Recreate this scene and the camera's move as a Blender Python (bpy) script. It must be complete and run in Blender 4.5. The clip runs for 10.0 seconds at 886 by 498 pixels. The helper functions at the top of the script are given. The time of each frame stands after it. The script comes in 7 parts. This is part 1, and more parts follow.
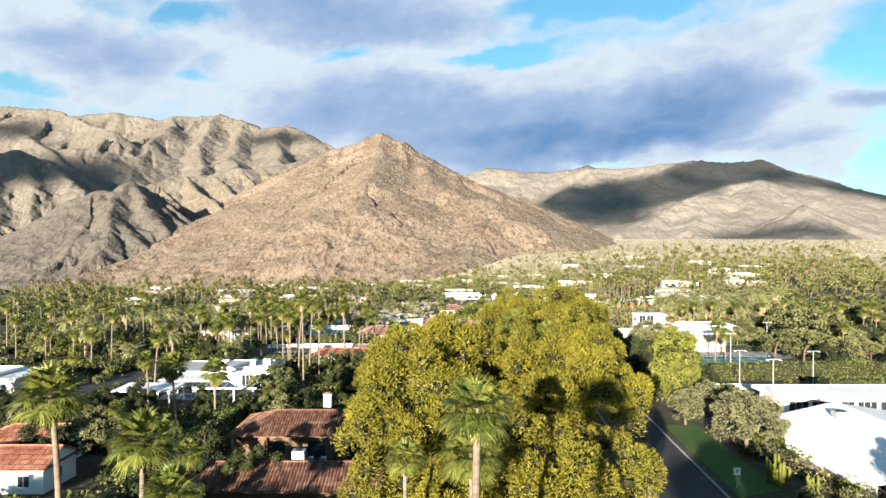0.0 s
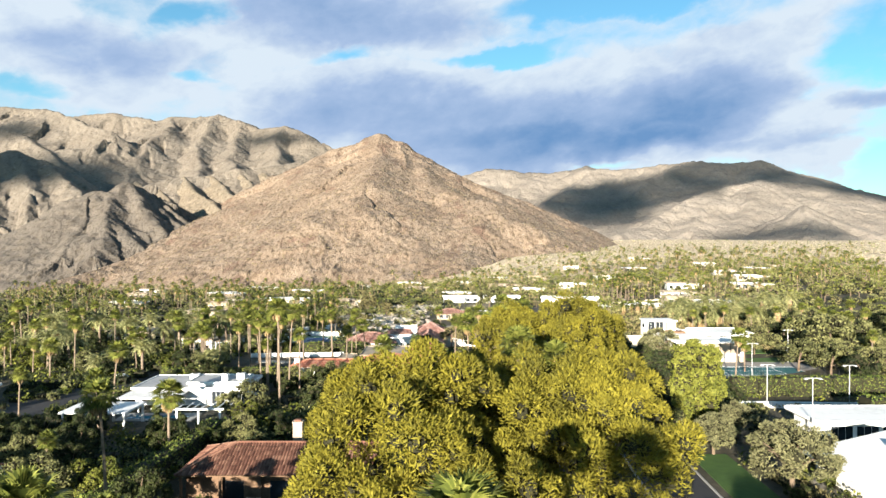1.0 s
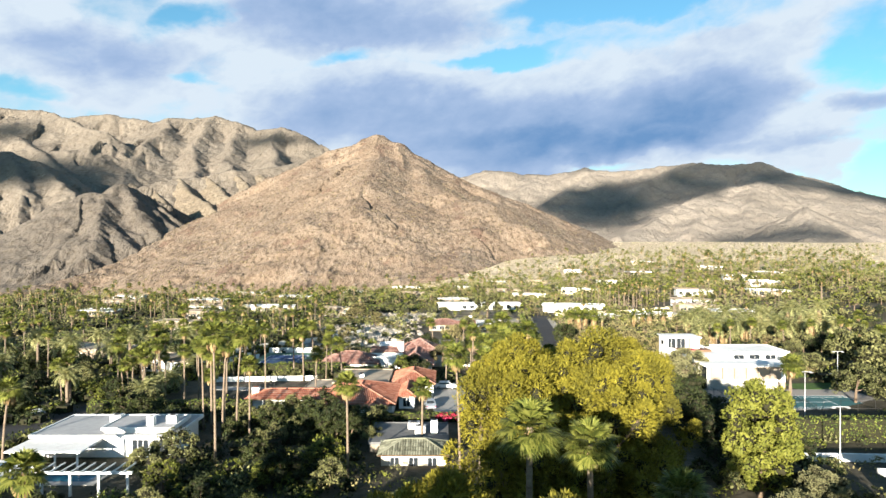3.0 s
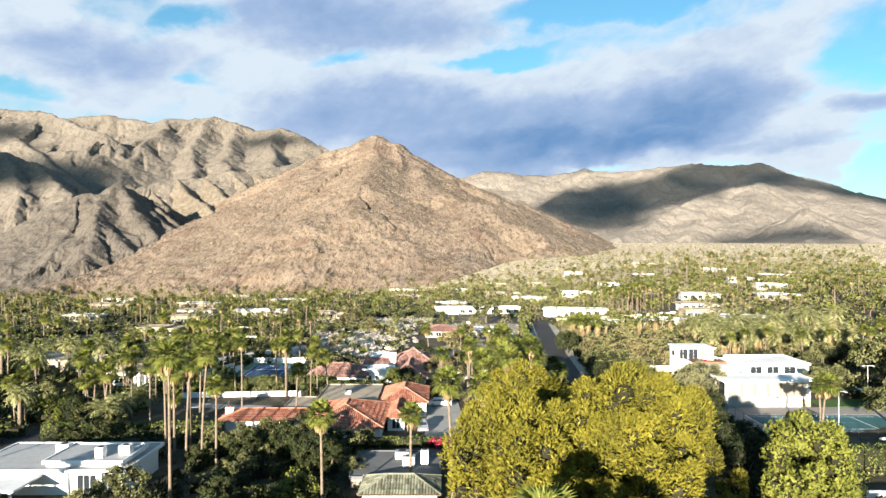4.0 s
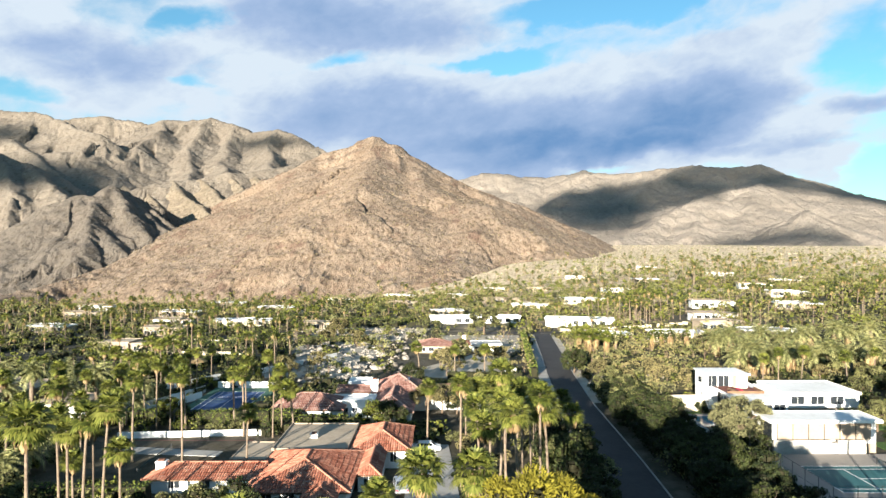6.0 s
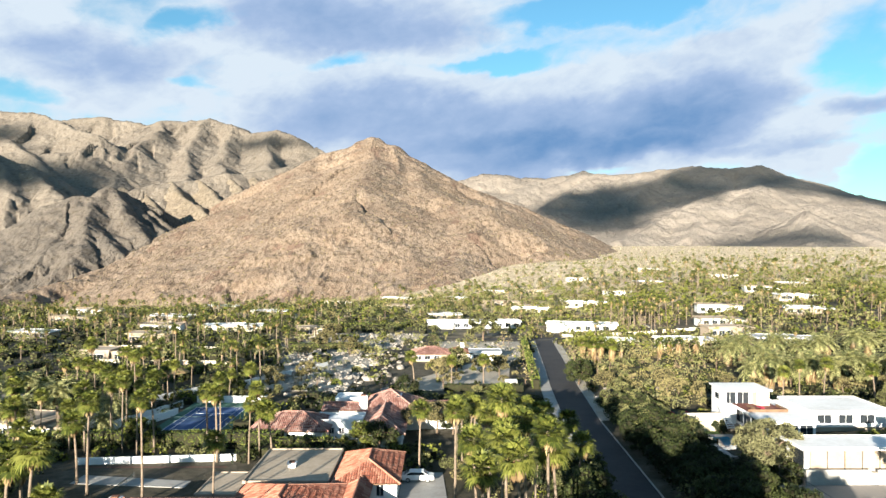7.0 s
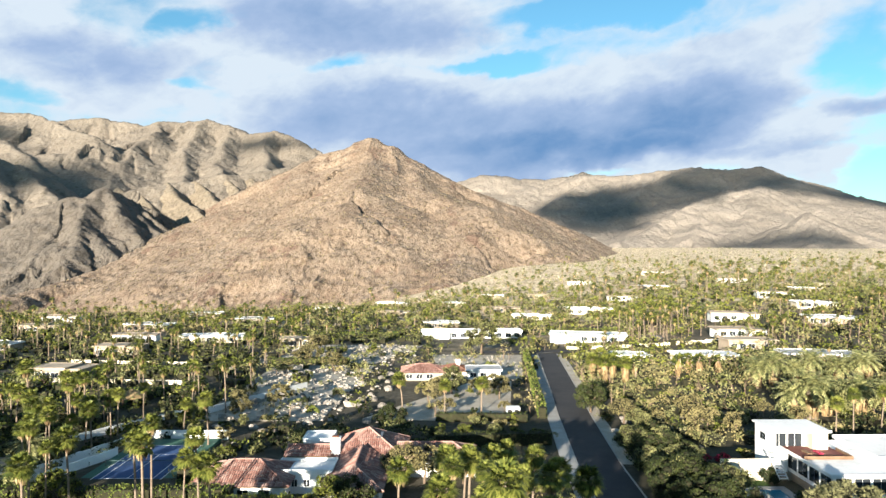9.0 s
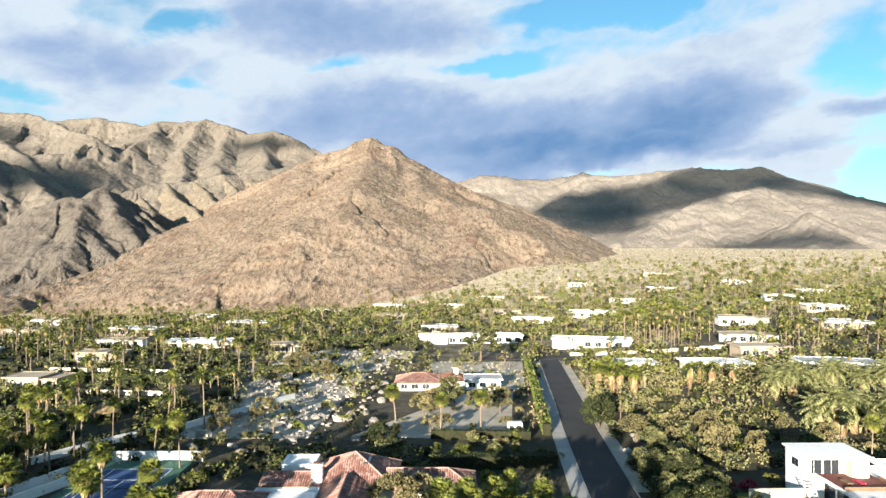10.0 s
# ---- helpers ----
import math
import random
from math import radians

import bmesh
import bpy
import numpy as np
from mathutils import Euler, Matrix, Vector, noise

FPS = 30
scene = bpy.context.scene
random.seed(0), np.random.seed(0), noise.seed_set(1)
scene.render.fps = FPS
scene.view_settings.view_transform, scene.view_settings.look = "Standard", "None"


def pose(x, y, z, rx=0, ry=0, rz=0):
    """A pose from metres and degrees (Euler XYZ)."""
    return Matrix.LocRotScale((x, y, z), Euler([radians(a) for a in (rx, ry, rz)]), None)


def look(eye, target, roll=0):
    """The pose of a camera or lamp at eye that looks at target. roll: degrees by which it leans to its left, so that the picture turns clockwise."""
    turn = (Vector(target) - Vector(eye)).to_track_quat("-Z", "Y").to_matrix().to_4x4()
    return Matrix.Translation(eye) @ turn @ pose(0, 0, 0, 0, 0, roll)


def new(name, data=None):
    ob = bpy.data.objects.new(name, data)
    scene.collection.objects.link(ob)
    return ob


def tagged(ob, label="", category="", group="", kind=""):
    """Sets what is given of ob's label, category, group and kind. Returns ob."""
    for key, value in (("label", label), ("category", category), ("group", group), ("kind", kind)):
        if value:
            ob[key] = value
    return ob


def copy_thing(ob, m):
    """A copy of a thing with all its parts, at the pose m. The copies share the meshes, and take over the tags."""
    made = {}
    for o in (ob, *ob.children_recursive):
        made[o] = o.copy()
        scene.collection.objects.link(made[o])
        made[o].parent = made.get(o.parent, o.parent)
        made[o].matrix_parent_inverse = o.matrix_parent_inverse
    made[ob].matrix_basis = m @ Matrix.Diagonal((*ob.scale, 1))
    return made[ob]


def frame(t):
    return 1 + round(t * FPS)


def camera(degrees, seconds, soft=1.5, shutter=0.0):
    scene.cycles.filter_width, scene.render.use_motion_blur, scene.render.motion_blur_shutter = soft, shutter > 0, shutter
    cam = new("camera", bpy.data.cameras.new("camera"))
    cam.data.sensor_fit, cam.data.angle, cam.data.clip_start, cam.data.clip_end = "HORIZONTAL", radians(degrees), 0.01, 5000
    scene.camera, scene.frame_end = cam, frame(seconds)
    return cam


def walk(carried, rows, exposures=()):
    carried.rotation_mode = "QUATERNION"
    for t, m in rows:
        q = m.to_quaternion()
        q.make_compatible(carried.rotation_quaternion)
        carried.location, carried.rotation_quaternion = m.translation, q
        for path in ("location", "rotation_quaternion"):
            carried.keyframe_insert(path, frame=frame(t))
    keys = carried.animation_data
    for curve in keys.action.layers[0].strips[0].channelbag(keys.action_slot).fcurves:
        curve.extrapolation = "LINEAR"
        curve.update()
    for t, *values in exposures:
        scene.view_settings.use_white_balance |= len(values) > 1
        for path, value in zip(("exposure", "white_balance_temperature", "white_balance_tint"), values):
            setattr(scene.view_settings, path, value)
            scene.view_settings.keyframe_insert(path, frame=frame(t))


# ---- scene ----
cam = camera(65.5, 10.0, soft=1.5)
PATH = [  # seconds, x, y, z, pitch, yaw
    (0, 0.09, 0.48, 29.21, -0.60, 0.13),
    (0.5, 0.62, 7.45, 29.23, -0.57, 0.10),
    (1, 1.16, 14.25, 29.31, -0.53, 0.07),
    (1.5, 1.68, 20.89, 29.44, -0.49, 0.04),
    (2, 2.21, 27.38, 29.63, -0.45, 0.01),
    (2.5, 2.73, 33.74, 29.87, -0.41, -0.02),
    (3, 3.25, 39.97, 30.15, -0.37, -0.04),
    (3.5, 3.76, 46.09, 30.46, -0.33, -0.07),
    (4, 4.26, 52.12, 30.80, -0.29, -0.10),
    (4.5, 4.76, 58.07, 31.17, -0.25, -0.12),
    (5, 5.25, 63.94, 31.55, -0.21, -0.15),
    (5.5, 5.73, 69.76, 31.95, -0.17, -0.17),
    (6, 6.20, 75.53, 32.35, -0.14, -0.20),
    (6.5, 6.66, 81.28, 32.75, -0.10, -0.22),
    (7, 7.11, 87.01, 33.15, -0.07, -0.24),
    (7.5, 7.55, 92.73, 33.54, -0.04, -0.26),
    (8, 7.98, 98.47, 33.90, -0.01, -0.28),
    (8.5, 8.40, 104.22, 34.25, 0.01, -0.30),
    (9, 8.80, 110.01, 34.57, 0.04, -0.32),
    (9.5, 9.20, 115.85, 34.85, 0.06, -0.34),
    (10, 9.57, 121.76, 35.09, 0.07, -0.36),
]
walk(cam, [(t, pose(x, y, z, 90 + p, 0, w)) for t, x, y, z, p, w in PATH], exposures=[(0, 1.95), (10, 1.95)])

# ---- world, sun ----
SUN_TURN, SUN_UP = 18.0, 10.5  # degrees: shadows fall this far to the right of straight ahead; height of the sun


def make_world():
    w = bpy.data.worlds.new("sky")
    scene.world = w
    w.use_nodes = True
    nt = w.node_tree
    n, l = nt.nodes, nt.links
    n.clear()

    def node(kind, **kw):
        o = n.new(kind)
        for k, v in kw.items():
            if k == "operation":
                o.operation = v
        return o

    def val(op, a, b=None, c=None):
        o = n.new("ShaderNodeMath")
        o.operation = op
        for i, v in enumerate((a, b, c)):
            if v is None:
                continue
            if isinstance(v, (int, float)):
                o.inputs[i].default_value = v
            else:
                l.new(v, o.inputs[i])
        return o.outputs[0]

    sky = n.new("ShaderNodeTexSky")
    sky.sky_type, sky.sun_disc = "NISHITA", False
    sky.sun_elevation, sky.sun_rotation = radians(SUN_UP), radians(180 + SUN_TURN)
    sky.air_density, sky.dust_density, sky.ozone_density = 1.0, 0.1, 1.5
    tc = n.new("ShaderNodeTexCoord")
    sep = n.new("ShaderNodeSeparateXYZ")
    l.new(tc.outputs["Generated"], sep.inputs[0])
    X, Y, Z = sep.outputs
    # a flat cloud deck seen from below: stretch by the height over the horizon
    az = val("ARCTAN2", X, Y)
    el = val("ARCSINE", Z)
    comb = n.new("ShaderNodeCombineXYZ")
    l.new(az, comb.inputs[0])
    l.new(val("SUBTRACT", val("MULTIPLY", el, 1.7), val("MULTIPLY", az, 0.22)), comb.inputs[1])

    def fbm(scale, detail, rough, off, dist=0.0):
        mp = n.new("ShaderNodeMapping")
        mp.inputs["Location"].default_value = off
        l.new(comb.outputs[0], mp.inputs[0])
        t = n.new("ShaderNodeTexNoise")
        t.inputs["Scale"].default_value, t.inputs["Detail"].default_value = scale, detail
        t.inputs["Roughness"].default_value, t.inputs["Distortion"].default_value = rough, dist
        l.new(mp.outputs[0], t.inputs["Vector"])
        return t.outputs[0]

    def blob(a, e, ra, re, tilt=0.0):
        """1 in the middle of an ellipse of the sky, 0 at its rim; degrees"""
        da = val("SUBTRACT", az, radians(a))
        de = val("SUBTRACT", el, radians(e))
        de = val("SUBTRACT", de, val("MULTIPLY", da, tilt))
        q = val("ADD", val("POWER", val("ABSOLUTE", val("DIVIDE", da, radians(ra))), 2.0), val("POWER", val("ABSOLUTE", val("DIVIDE", de, radians(re))), 2.0))
        return val("MAXIMUM", val("SUBTRACT", 1.0, q), 0.0)

    # the banks' outlines are torn by a coarse and a fine swirl
    def swirl(off, amount):
        return val("MULTIPLY", val("SUBTRACT", fbm(7.0, 5, 0.55, off), 0.5), amount)

    az, el = val("ADD", az, swirl((7.7, 2.2, 0.0), 0.16)), val("ADD", el, swirl((1.3, 9.4, 0.0), 0.09))
    big = fbm(8.0, 6, 0.55, (3.1, 1.7, 0.0), 0.2)
    fine = fbm(26.0, 6, 0.6, (0.3, 5.2, 0.0), 0.3)
    shape = val("ADD", val("MULTIPLY", val("SUBTRACT", big, 0.5), 0.85), val("MULTIPLY", val("SUBTRACT", fine, 0.5), 0.75))
    high = n.new("ShaderNodeMapRange")
    high.interpolation_type = "SMOOTHSTEP"
    high.inputs["From Min"].default_value, high.inputs["From Max"].default_value = radians(24), radians(50)
    l.new(el, high.inputs["Value"])
    behind = n.new("ShaderNodeMapRange")
    behind.interpolation_type = "SMOOTHSTEP"
    behind.inputs["From Min"].default_value, behind.inputs["From Max"].default_value = radians(45), radians(80)
    l.new(val("ABSOLUTE", az), behind.inputs["Value"])
    # the cloud deck hangs over the mountains; overhead and towards the sun the sky is clear
    cover = val("SUBTRACT", val("SUBTRACT", 0.0, val("MULTIPLY", high.outputs[0], 0.3)), val("MULTIPLY", behind.outputs[0], 0.2))
    for b, s in CLOUD_BANKS:
        cover = val("ADD", cover, val("MULTIPLY", blob(*b), s))
    m = val("ADD", shape, cover)
    ramp = n.new("ShaderNodeMapRange")
    ramp.interpolation_type = "SMOOTHSTEP"
    ramp.inputs["From Min"].default_value, ramp.inputs["From Max"].default_value = -0.5, 0.5
    l.new(m, ramp.inputs["Value"])
    # the thick middle of the clouds is grey-blue, their tops and edges white
    bank = val("MULTIPLY", val("SUBTRACT", m, 0.45), 0.22)
    for b, s in DARK_BANKS:
        bank = val("ADD", bank, val("MULTIPLY", blob(*b), s))
    dark = val("ADD", bank, val("ADD", val("MULTIPLY", val("SUBTRACT", big, 0.5), -0.8), val("MULTIPLY", val("SUBTRACT", fine, 0.5), -0.62)))
    cc = n.new("ShaderNodeValToRGB")
    l.new(dark, cc.inputs[0])
    e = cc.color_ramp.elements
    e[0].position, e[0].color = 0.0, (0.77, 0.885, 1.0, 1)
    e[1].position, e[1].color = 1.05, (0.17, 0.34, 0.63, 1)
    k = e.new(0.42)
    k.color = (0.43, 0.575, 0.83, 1)
    skyc = n.new("ShaderNodeMix")
    skyc.data_type, skyc.blend_type = "RGBA", "MULTIPLY"
    skyc.inputs[0].default_value = 1.0
    l.new(sky.outputs[0], skyc.inputs[6])
    skyc.inputs[7].default_value = (SKY_GAIN * 0.78, SKY_GAIN * 1.34, SKY_GAIN * 1.5, 1)
    mix = n.new("ShaderNodeMix")
    mix.data_type = "RGBA"
    l.new(ramp.outputs[0], mix.inputs[0])
    l.new(skyc.outputs[2], mix.inputs[6])
    l.new(cc.outputs[0], mix.inputs[7])
    bg = n.new("ShaderNodeBackground")
    bg.inputs[1].default_value = SKY_STRENGTH
    l.new(mix.outputs[2], bg.inputs[0])
    out = n.new("ShaderNodeOutputWorld")
    l.new(bg.outputs[0], out.inputs[0])


SKY_GAIN, SKY_STRENGTH = 0.145, 0.246
# azimuth, height, half-widths (degrees), tilt; strength
CLOUD_BANKS = [((-0.0, 9.9, 22.5, 5.6, 0.00), 1.00), ((16.9, 11.4, 15.5, 4.9, 0.12), 0.90), ((24.7, 15.1, 7.4, 2.6, 0.12), 0.60), ((-7.5, 18.3, 15.2, 4.2, 0.00), 0.85), ((-26.2, 13.3, 9.8, 3.2, 0.00), 0.70), ((-31.6, 15.1, 4.4, 3.6, 0.00), 0.70), ((13.8, 7.6, 14.6, 3.2, 0.00), 0.60), ((23.1, 8.5, 10.4, 2.6, 0.00), 0.45), ((-17.3, 15.6, 5.1, 2.2, 0.00), 0.50), ((-25.5, 10.7, 7.3, 1.4, 0.00), 0.60), ((-10.7, 13.0, 8.2, 2.3, 0.00), 0.60), ((26.6, 8.4, 5.6, 1.7, 0.00), 0.50), ((27.7, 5.9, 4.4, 1.3, 0.00), 0.60), ((32.0, 10.2, 3.4, 1.4, 0.10), 0.50), ((27.7, 12.6, 3.0, 2.5, 0.00), 0.35), ((-19.7, 17.4, 2.7, 1.7, 0.00), -0.85), ((-8.9, 15.3, 3.2, 0.9, 0.15), -0.68), ((-30.4, 10.8, 2.8, 0.8, 0.00), -0.68), ((-20.3, 12.2, 2.1, 0.6, 0.00), -0.59), ((3.7, 14.9, 7.0, 0.9, 0.12), -0.85), ((12.9, 18.5, 9.4, 1.6, 0.05), -0.94), ((30.2, 13.8, 4.2, 2.6, 0.00), -0.68), ((32.0, 5.1, 2.7, 1.8, 0.00), -0.77), ((-29.5, 13.5, 2.1, 0.8, 0.00), -0.51), ((17.3, 9.2, 1.5, 0.7, 0.00), -0.51), ((12.9, 6.3, 3.6, 0.6, 0.00), -0.68)]
DARK_BANKS = [((7.0, 7.5, 16.7, 2.3, 0.02), 0.50), ((16.9, 10.3, 12.9, 3.6, 0.12), 0.42), ((-2.9, 10.3, 15.9, 3.0, 0.00), 0.46), ((-7.5, 18.1, 14.8, 3.1, 0.00), 0.50), ((-24.7, 13.8, 8.5, 2.3, 0.00), 0.42), ((21.9, 10.5, 7.7, 3.1, 0.10), 0.36), ((32.0, 10.0, 2.7, 1.1, 0.00), 0.40), ((26.2, 7.2, 6.1, 0.8, 0.00), 0.30)]
make_world()
lamp = bpy.data.lights.new("sun", "SUN")
lamp.energy, lamp.angle, lamp.color = 5.0, radians(0.53), (1.0, 0.92, 0.79)
sun = new("sun", lamp)
SUN_WAY = Vector((math.sin(radians(SUN_TURN)) * math.cos(radians(SUN_UP)), math.cos(radians(SUN_TURN)) * math.cos(radians(SUN_UP)), -math.sin(radians(SUN_UP))))
sun.matrix_world = look((0, 0, 0), SUN_WAY)

# ---- materials ----
def mat(name, stops, scale=1.0, rough=0.8, bump=0.0, bump_scale=None, fine=None, metal=0.0, spec=0.3, island=0.0, per_object=0.0, wave=None, stretch=None, translucent=0.0, spots=None):
    """A surface whose colour runs through stops by a coarse and a fine noise, in metres of the world."""
    m = bpy.data.materials.new(name)
    m.use_nodes = True
    nt = m.node_tree
    n, l = nt.nodes, nt.links
    b = n["Principled BSDF"]
    b.inputs["Roughness"].default_value, b.inputs["Metallic"].default_value = rough, metal
    b.inputs["Specular IOR Level"].default_value = spec
    g = n.new("ShaderNodeNewGeometry")
    vec = g.outputs["Position"]
    if stretch:
        mp = n.new("ShaderNodeMapping")
        mp.inputs["Scale"].default_value = stretch
        l.new(vec, mp.inputs[0])
        vec = mp.outputs[0]

    def noise_node(s, detail):
        t = n.new("ShaderNodeTexNoise")
        t.inputs["Scale"].default_value, t.inputs["Detail"].default_value, t.inputs["Roughness"].default_value = s, detail, 0.6
        l.new(vec, t.inputs["Vector"])
        return t.outputs[0]

    def math_node(op, a, c):
        o = n.new("ShaderNodeMath")
        o.operation = op
        for i, v in enumerate((a, c)):
            if isinstance(v, (int, float)):
                o.inputs[i].default_value = v
            else:
                l.new(v, o.inputs[i])
        return o.outputs[0]

    coarse, small = noise_node(scale, 4), noise_node(fine or scale * 9, 5)
    v = math_node("ADD", math_node("MULTIPLY", coarse, 0.6), math_node("MULTIPLY", small, 0.4))
    if island:
        v = math_node("ADD", v, math_node("MULTIPLY", math_node("SUBTRACT", g.outputs["Random Per Island"], 0.5), island))
    if per_object:
        oi = n.new("ShaderNodeObjectInfo")
        v = math_node("ADD", v, math_node("MULTIPLY", math_node("SUBTRACT", oi.outputs["Random"], 0.5), per_object))
    ramp = n.new("ShaderNodeValToRGB")
    e = ramp.color_ramp.elements
    for i, c in enumerate(stops):
        p = 0.32 + 0.36 * i / max(1, len(stops) - 1)
        k = e[i] if i < 2 else e.new(p)
        k.position, k.color = p, (*c, 1)
    l.new(v, ramp.inputs[0])
    colour = ramp.outputs[0]
    if spots:
        # scrub or stones: spots of another colour where a noise is high
        for size, least, tint in spots:
            mr = n.new("ShaderNodeMapRange")
            mr.interpolation_type = "SMOOTHSTEP"
            mr.inputs["From Min"].default_value, mr.inputs["From Max"].default_value = least, least + 0.09
            l.new(noise_node(size, 3), mr.inputs["Value"])
            mc = n.new("ShaderNodeMix")
            mc.data_type = "RGBA"
            l.new(mr.outputs[0], mc.inputs[0])
            l.new(colour, mc.inputs[6])
            mc.inputs[7].default_value = (*tint, 1)
            colour = mc.outputs[2]
    l.new(colour, b.inputs["Base Color"])
    if bump:
        bn = n.new("ShaderNodeBump")
        bn.inputs["Strength"].default_value, bn.inputs["Distance"].default_value = 1.0, bump
        l.new(noise_node(bump_scale or scale * 5, 6), bn.inputs["Height"])
        l.new(bn.outputs[0], b.inputs["Normal"])
    if translucent:
        tr = n.new("ShaderNodeBsdfTranslucent")
        l.new(ramp.outputs[0], tr.inputs[0])
        mx = n.new("ShaderNodeMixShader")
        mx.inputs[0].default_value = translucent
        l.new(b.outputs[0], mx.inputs[1])
        l.new(tr.outputs[0], mx.inputs[2])
        l.new(mx.outputs[0], n["Material Output"].inputs[0])
    return m


M = {}
M["ground"] = mat("dry_ground", [(0.0275, 0.0275, 0.0138), (0.055, 0.0468, 0.0275), (0.132, 0.11, 0.0798)], 0.06, 0.95, 0.25, 0.8)


def desert_sand(m):
    """Past the gardens the soil turns to pale desert sand"""
    nt = m.node_tree
    n, l = nt.nodes, nt.links
    g, sep = n.new("ShaderNodeNewGeometry"), n.new("ShaderNodeSeparateXYZ")
    l.new(g.outputs["Position"], sep.inputs[0])
    ns = n.new("ShaderNodeTexNoise")
    ns.inputs["Scale"].default_value, ns.inputs["Detail"].default_value = 0.02, 6
    l.new(g.outputs["Position"], ns.inputs["Vector"])
    ad = n.new("ShaderNodeMath")
    ad.operation = "MULTIPLY_ADD"
    l.new(ns.outputs[0], ad.inputs[0])
    ad.inputs[1].default_value = 500.0
    l.new(sep.outputs[1], ad.inputs[2])
    mr = n.new("ShaderNodeMapRange")
    mr.interpolation_type = "SMOOTHSTEP"
    mr.inputs["From Min"].default_value, mr.inputs["From Max"].default_value = 640, 900
    l.new(ad.outputs[0], mr.inputs["Value"])
    fine, ramp = n.new("ShaderNodeTexNoise"), n.new("ShaderNodeValToRGB")
    fine.inputs["Scale"].default_value, fine.inputs["Detail"].default_value = 0.12, 6
    l.new(g.outputs["Position"], fine.inputs["Vector"])
    l.new(fine.outputs[0], ramp.inputs[0])
    e = ramp.color_ramp.elements
    e[0].position, e[0].color = 0.38, (0.27, 0.205, 0.12, 1)
    e[1].position, e[1].color = 0.6, (0.72, 0.58, 0.40, 1)
    mx, b = n.new("ShaderNodeMix"), n["Principled BSDF"]
    mx.data_type = "RGBA"
    l.new(mr.outputs[0], mx.inputs[0])
    l.new(b.inputs["Base Color"].links[0].from_socket, mx.inputs[6])
    l.new(ramp.outputs[0], mx.inputs[7])
    l.new(mx.outputs[2], b.inputs["Base Color"])


desert_sand(M["ground"])
M["rock_a"] = mat("brown_rock", [(0.154, 0.105, 0.07), (0.21, 0.154, 0.109), (0.266, 0.203, 0.147)], 0.012, 0.95, 7.0, 0.1, fine=0.16, stretch=(1, 0.35, 1), spots=[(0.016, 0.57, (0.147, 0.0945, 0.0665)), (0.05, 0.6, (0.119, 0.0805, 0.0546)), (0.13, 0.52, (0.105, 0.0735, 0.0462)), (0.26, 0.6, (0.322, 0.259, 0.193))])
M["rock_b"] = mat("grey_rock", [(0.133, 0.109, 0.0854), (0.171, 0.143, 0.112), (0.203, 0.172, 0.137)], 0.006, 0.95, 10.0, 0.05, fine=0.09, stretch=(1, 0.5, 1), spots=[(0.01, 0.58, (0.133, 0.111, 0.0875)), (0.085, 0.56, (0.119, 0.098, 0.0735)), (0.06, 0.64, (0.266, 0.234, 0.196))])
M["rock_d"] = mat("pale_rock", [(0.15, 0.126, 0.103), (0.22, 0.188, 0.154), (0.273, 0.234, 0.196)], 0.006, 0.95, 10.0, 0.05, fine=0.09, spots=[(0.012, 0.6, (0.175, 0.147, 0.119)), (0.075, 0.58, (0.161, 0.134, 0.105))])
M["rock_e"] = mat("tan_rock", [(0.133, 0.104, 0.0714), (0.193, 0.155, 0.111), (0.241, 0.201, 0.147)], 0.008, 0.95, 8.0, 0.06, fine=0.12, stretch=(1, 0.5, 1), spots=[(0.014, 0.6, (0.14, 0.112, 0.0826)), (0.1, 0.52, (0.112, 0.0896, 0.0616))])
M["rock_c"] = mat("dark_brown_rock", [(0.084, 0.0693, 0.056), (0.115, 0.0966, 0.0784), (0.147, 0.125, 0.101)], 0.01, 0.95, 9.0, 0.06, fine=0.12, stretch=(1, 0.5, 1), spots=[(0.03, 0.6, (0.0805, 0.0651, 0.0511)), (0.11, 0.55, (0.077, 0.0616, 0.0434)), (0.12, 0.66, (0.196, 0.168, 0.136))])
M["asphalt"] = mat("asphalt", [(0.023, 0.023, 0.0263), (0.0362, 0.0349, 0.0362), (0.0494, 0.0461, 0.0449)], 0.15, 0.85, 0.01, 8)
M["concrete"] = mat("concrete", [(0.265, 0.25, 0.226), (0.351, 0.335, 0.304), (0.406, 0.39, 0.359)], 0.3, 0.85, 0.01, 5)
M["gravel"] = mat("pale_gravel", [(0.281, 0.242, 0.187), (0.406, 0.359, 0.289), (0.499, 0.452, 0.374)], 0.2, 0.95, 0.08, 3, fine=2.5)
M["white"] = mat("white_stucco", [(0.70, 0.69, 0.66), (0.80, 0.79, 0.76), (0.84, 0.83, 0.80)], 0.25, 0.8, 0.01, 8)
M["cream"] = mat("cream_stucco", [(0.52, 0.45, 0.34), (0.62, 0.54, 0.42), (0.68, 0.60, 0.47)], 0.25, 0.85, 0.01, 8)
M["tan"] = mat("tan_stucco", [(0.269, 0.215, 0.161), (0.34, 0.269, 0.198), (0.394, 0.323, 0.243)], 0.25, 0.85, 0.01, 8)
M["roof_white"] = mat("white_roof_coating", [(0.62, 0.61, 0.58), (0.76, 0.75, 0.73), (0.82, 0.81, 0.79)], 0.12, 0.7, 0.02, 2)
M["roof_grey"] = mat("grey_roof_coating", [(0.265, 0.265, 0.273), (0.359, 0.359, 0.359), (0.429, 0.429, 0.421)], 0.12, 0.8, 0.02, 2)
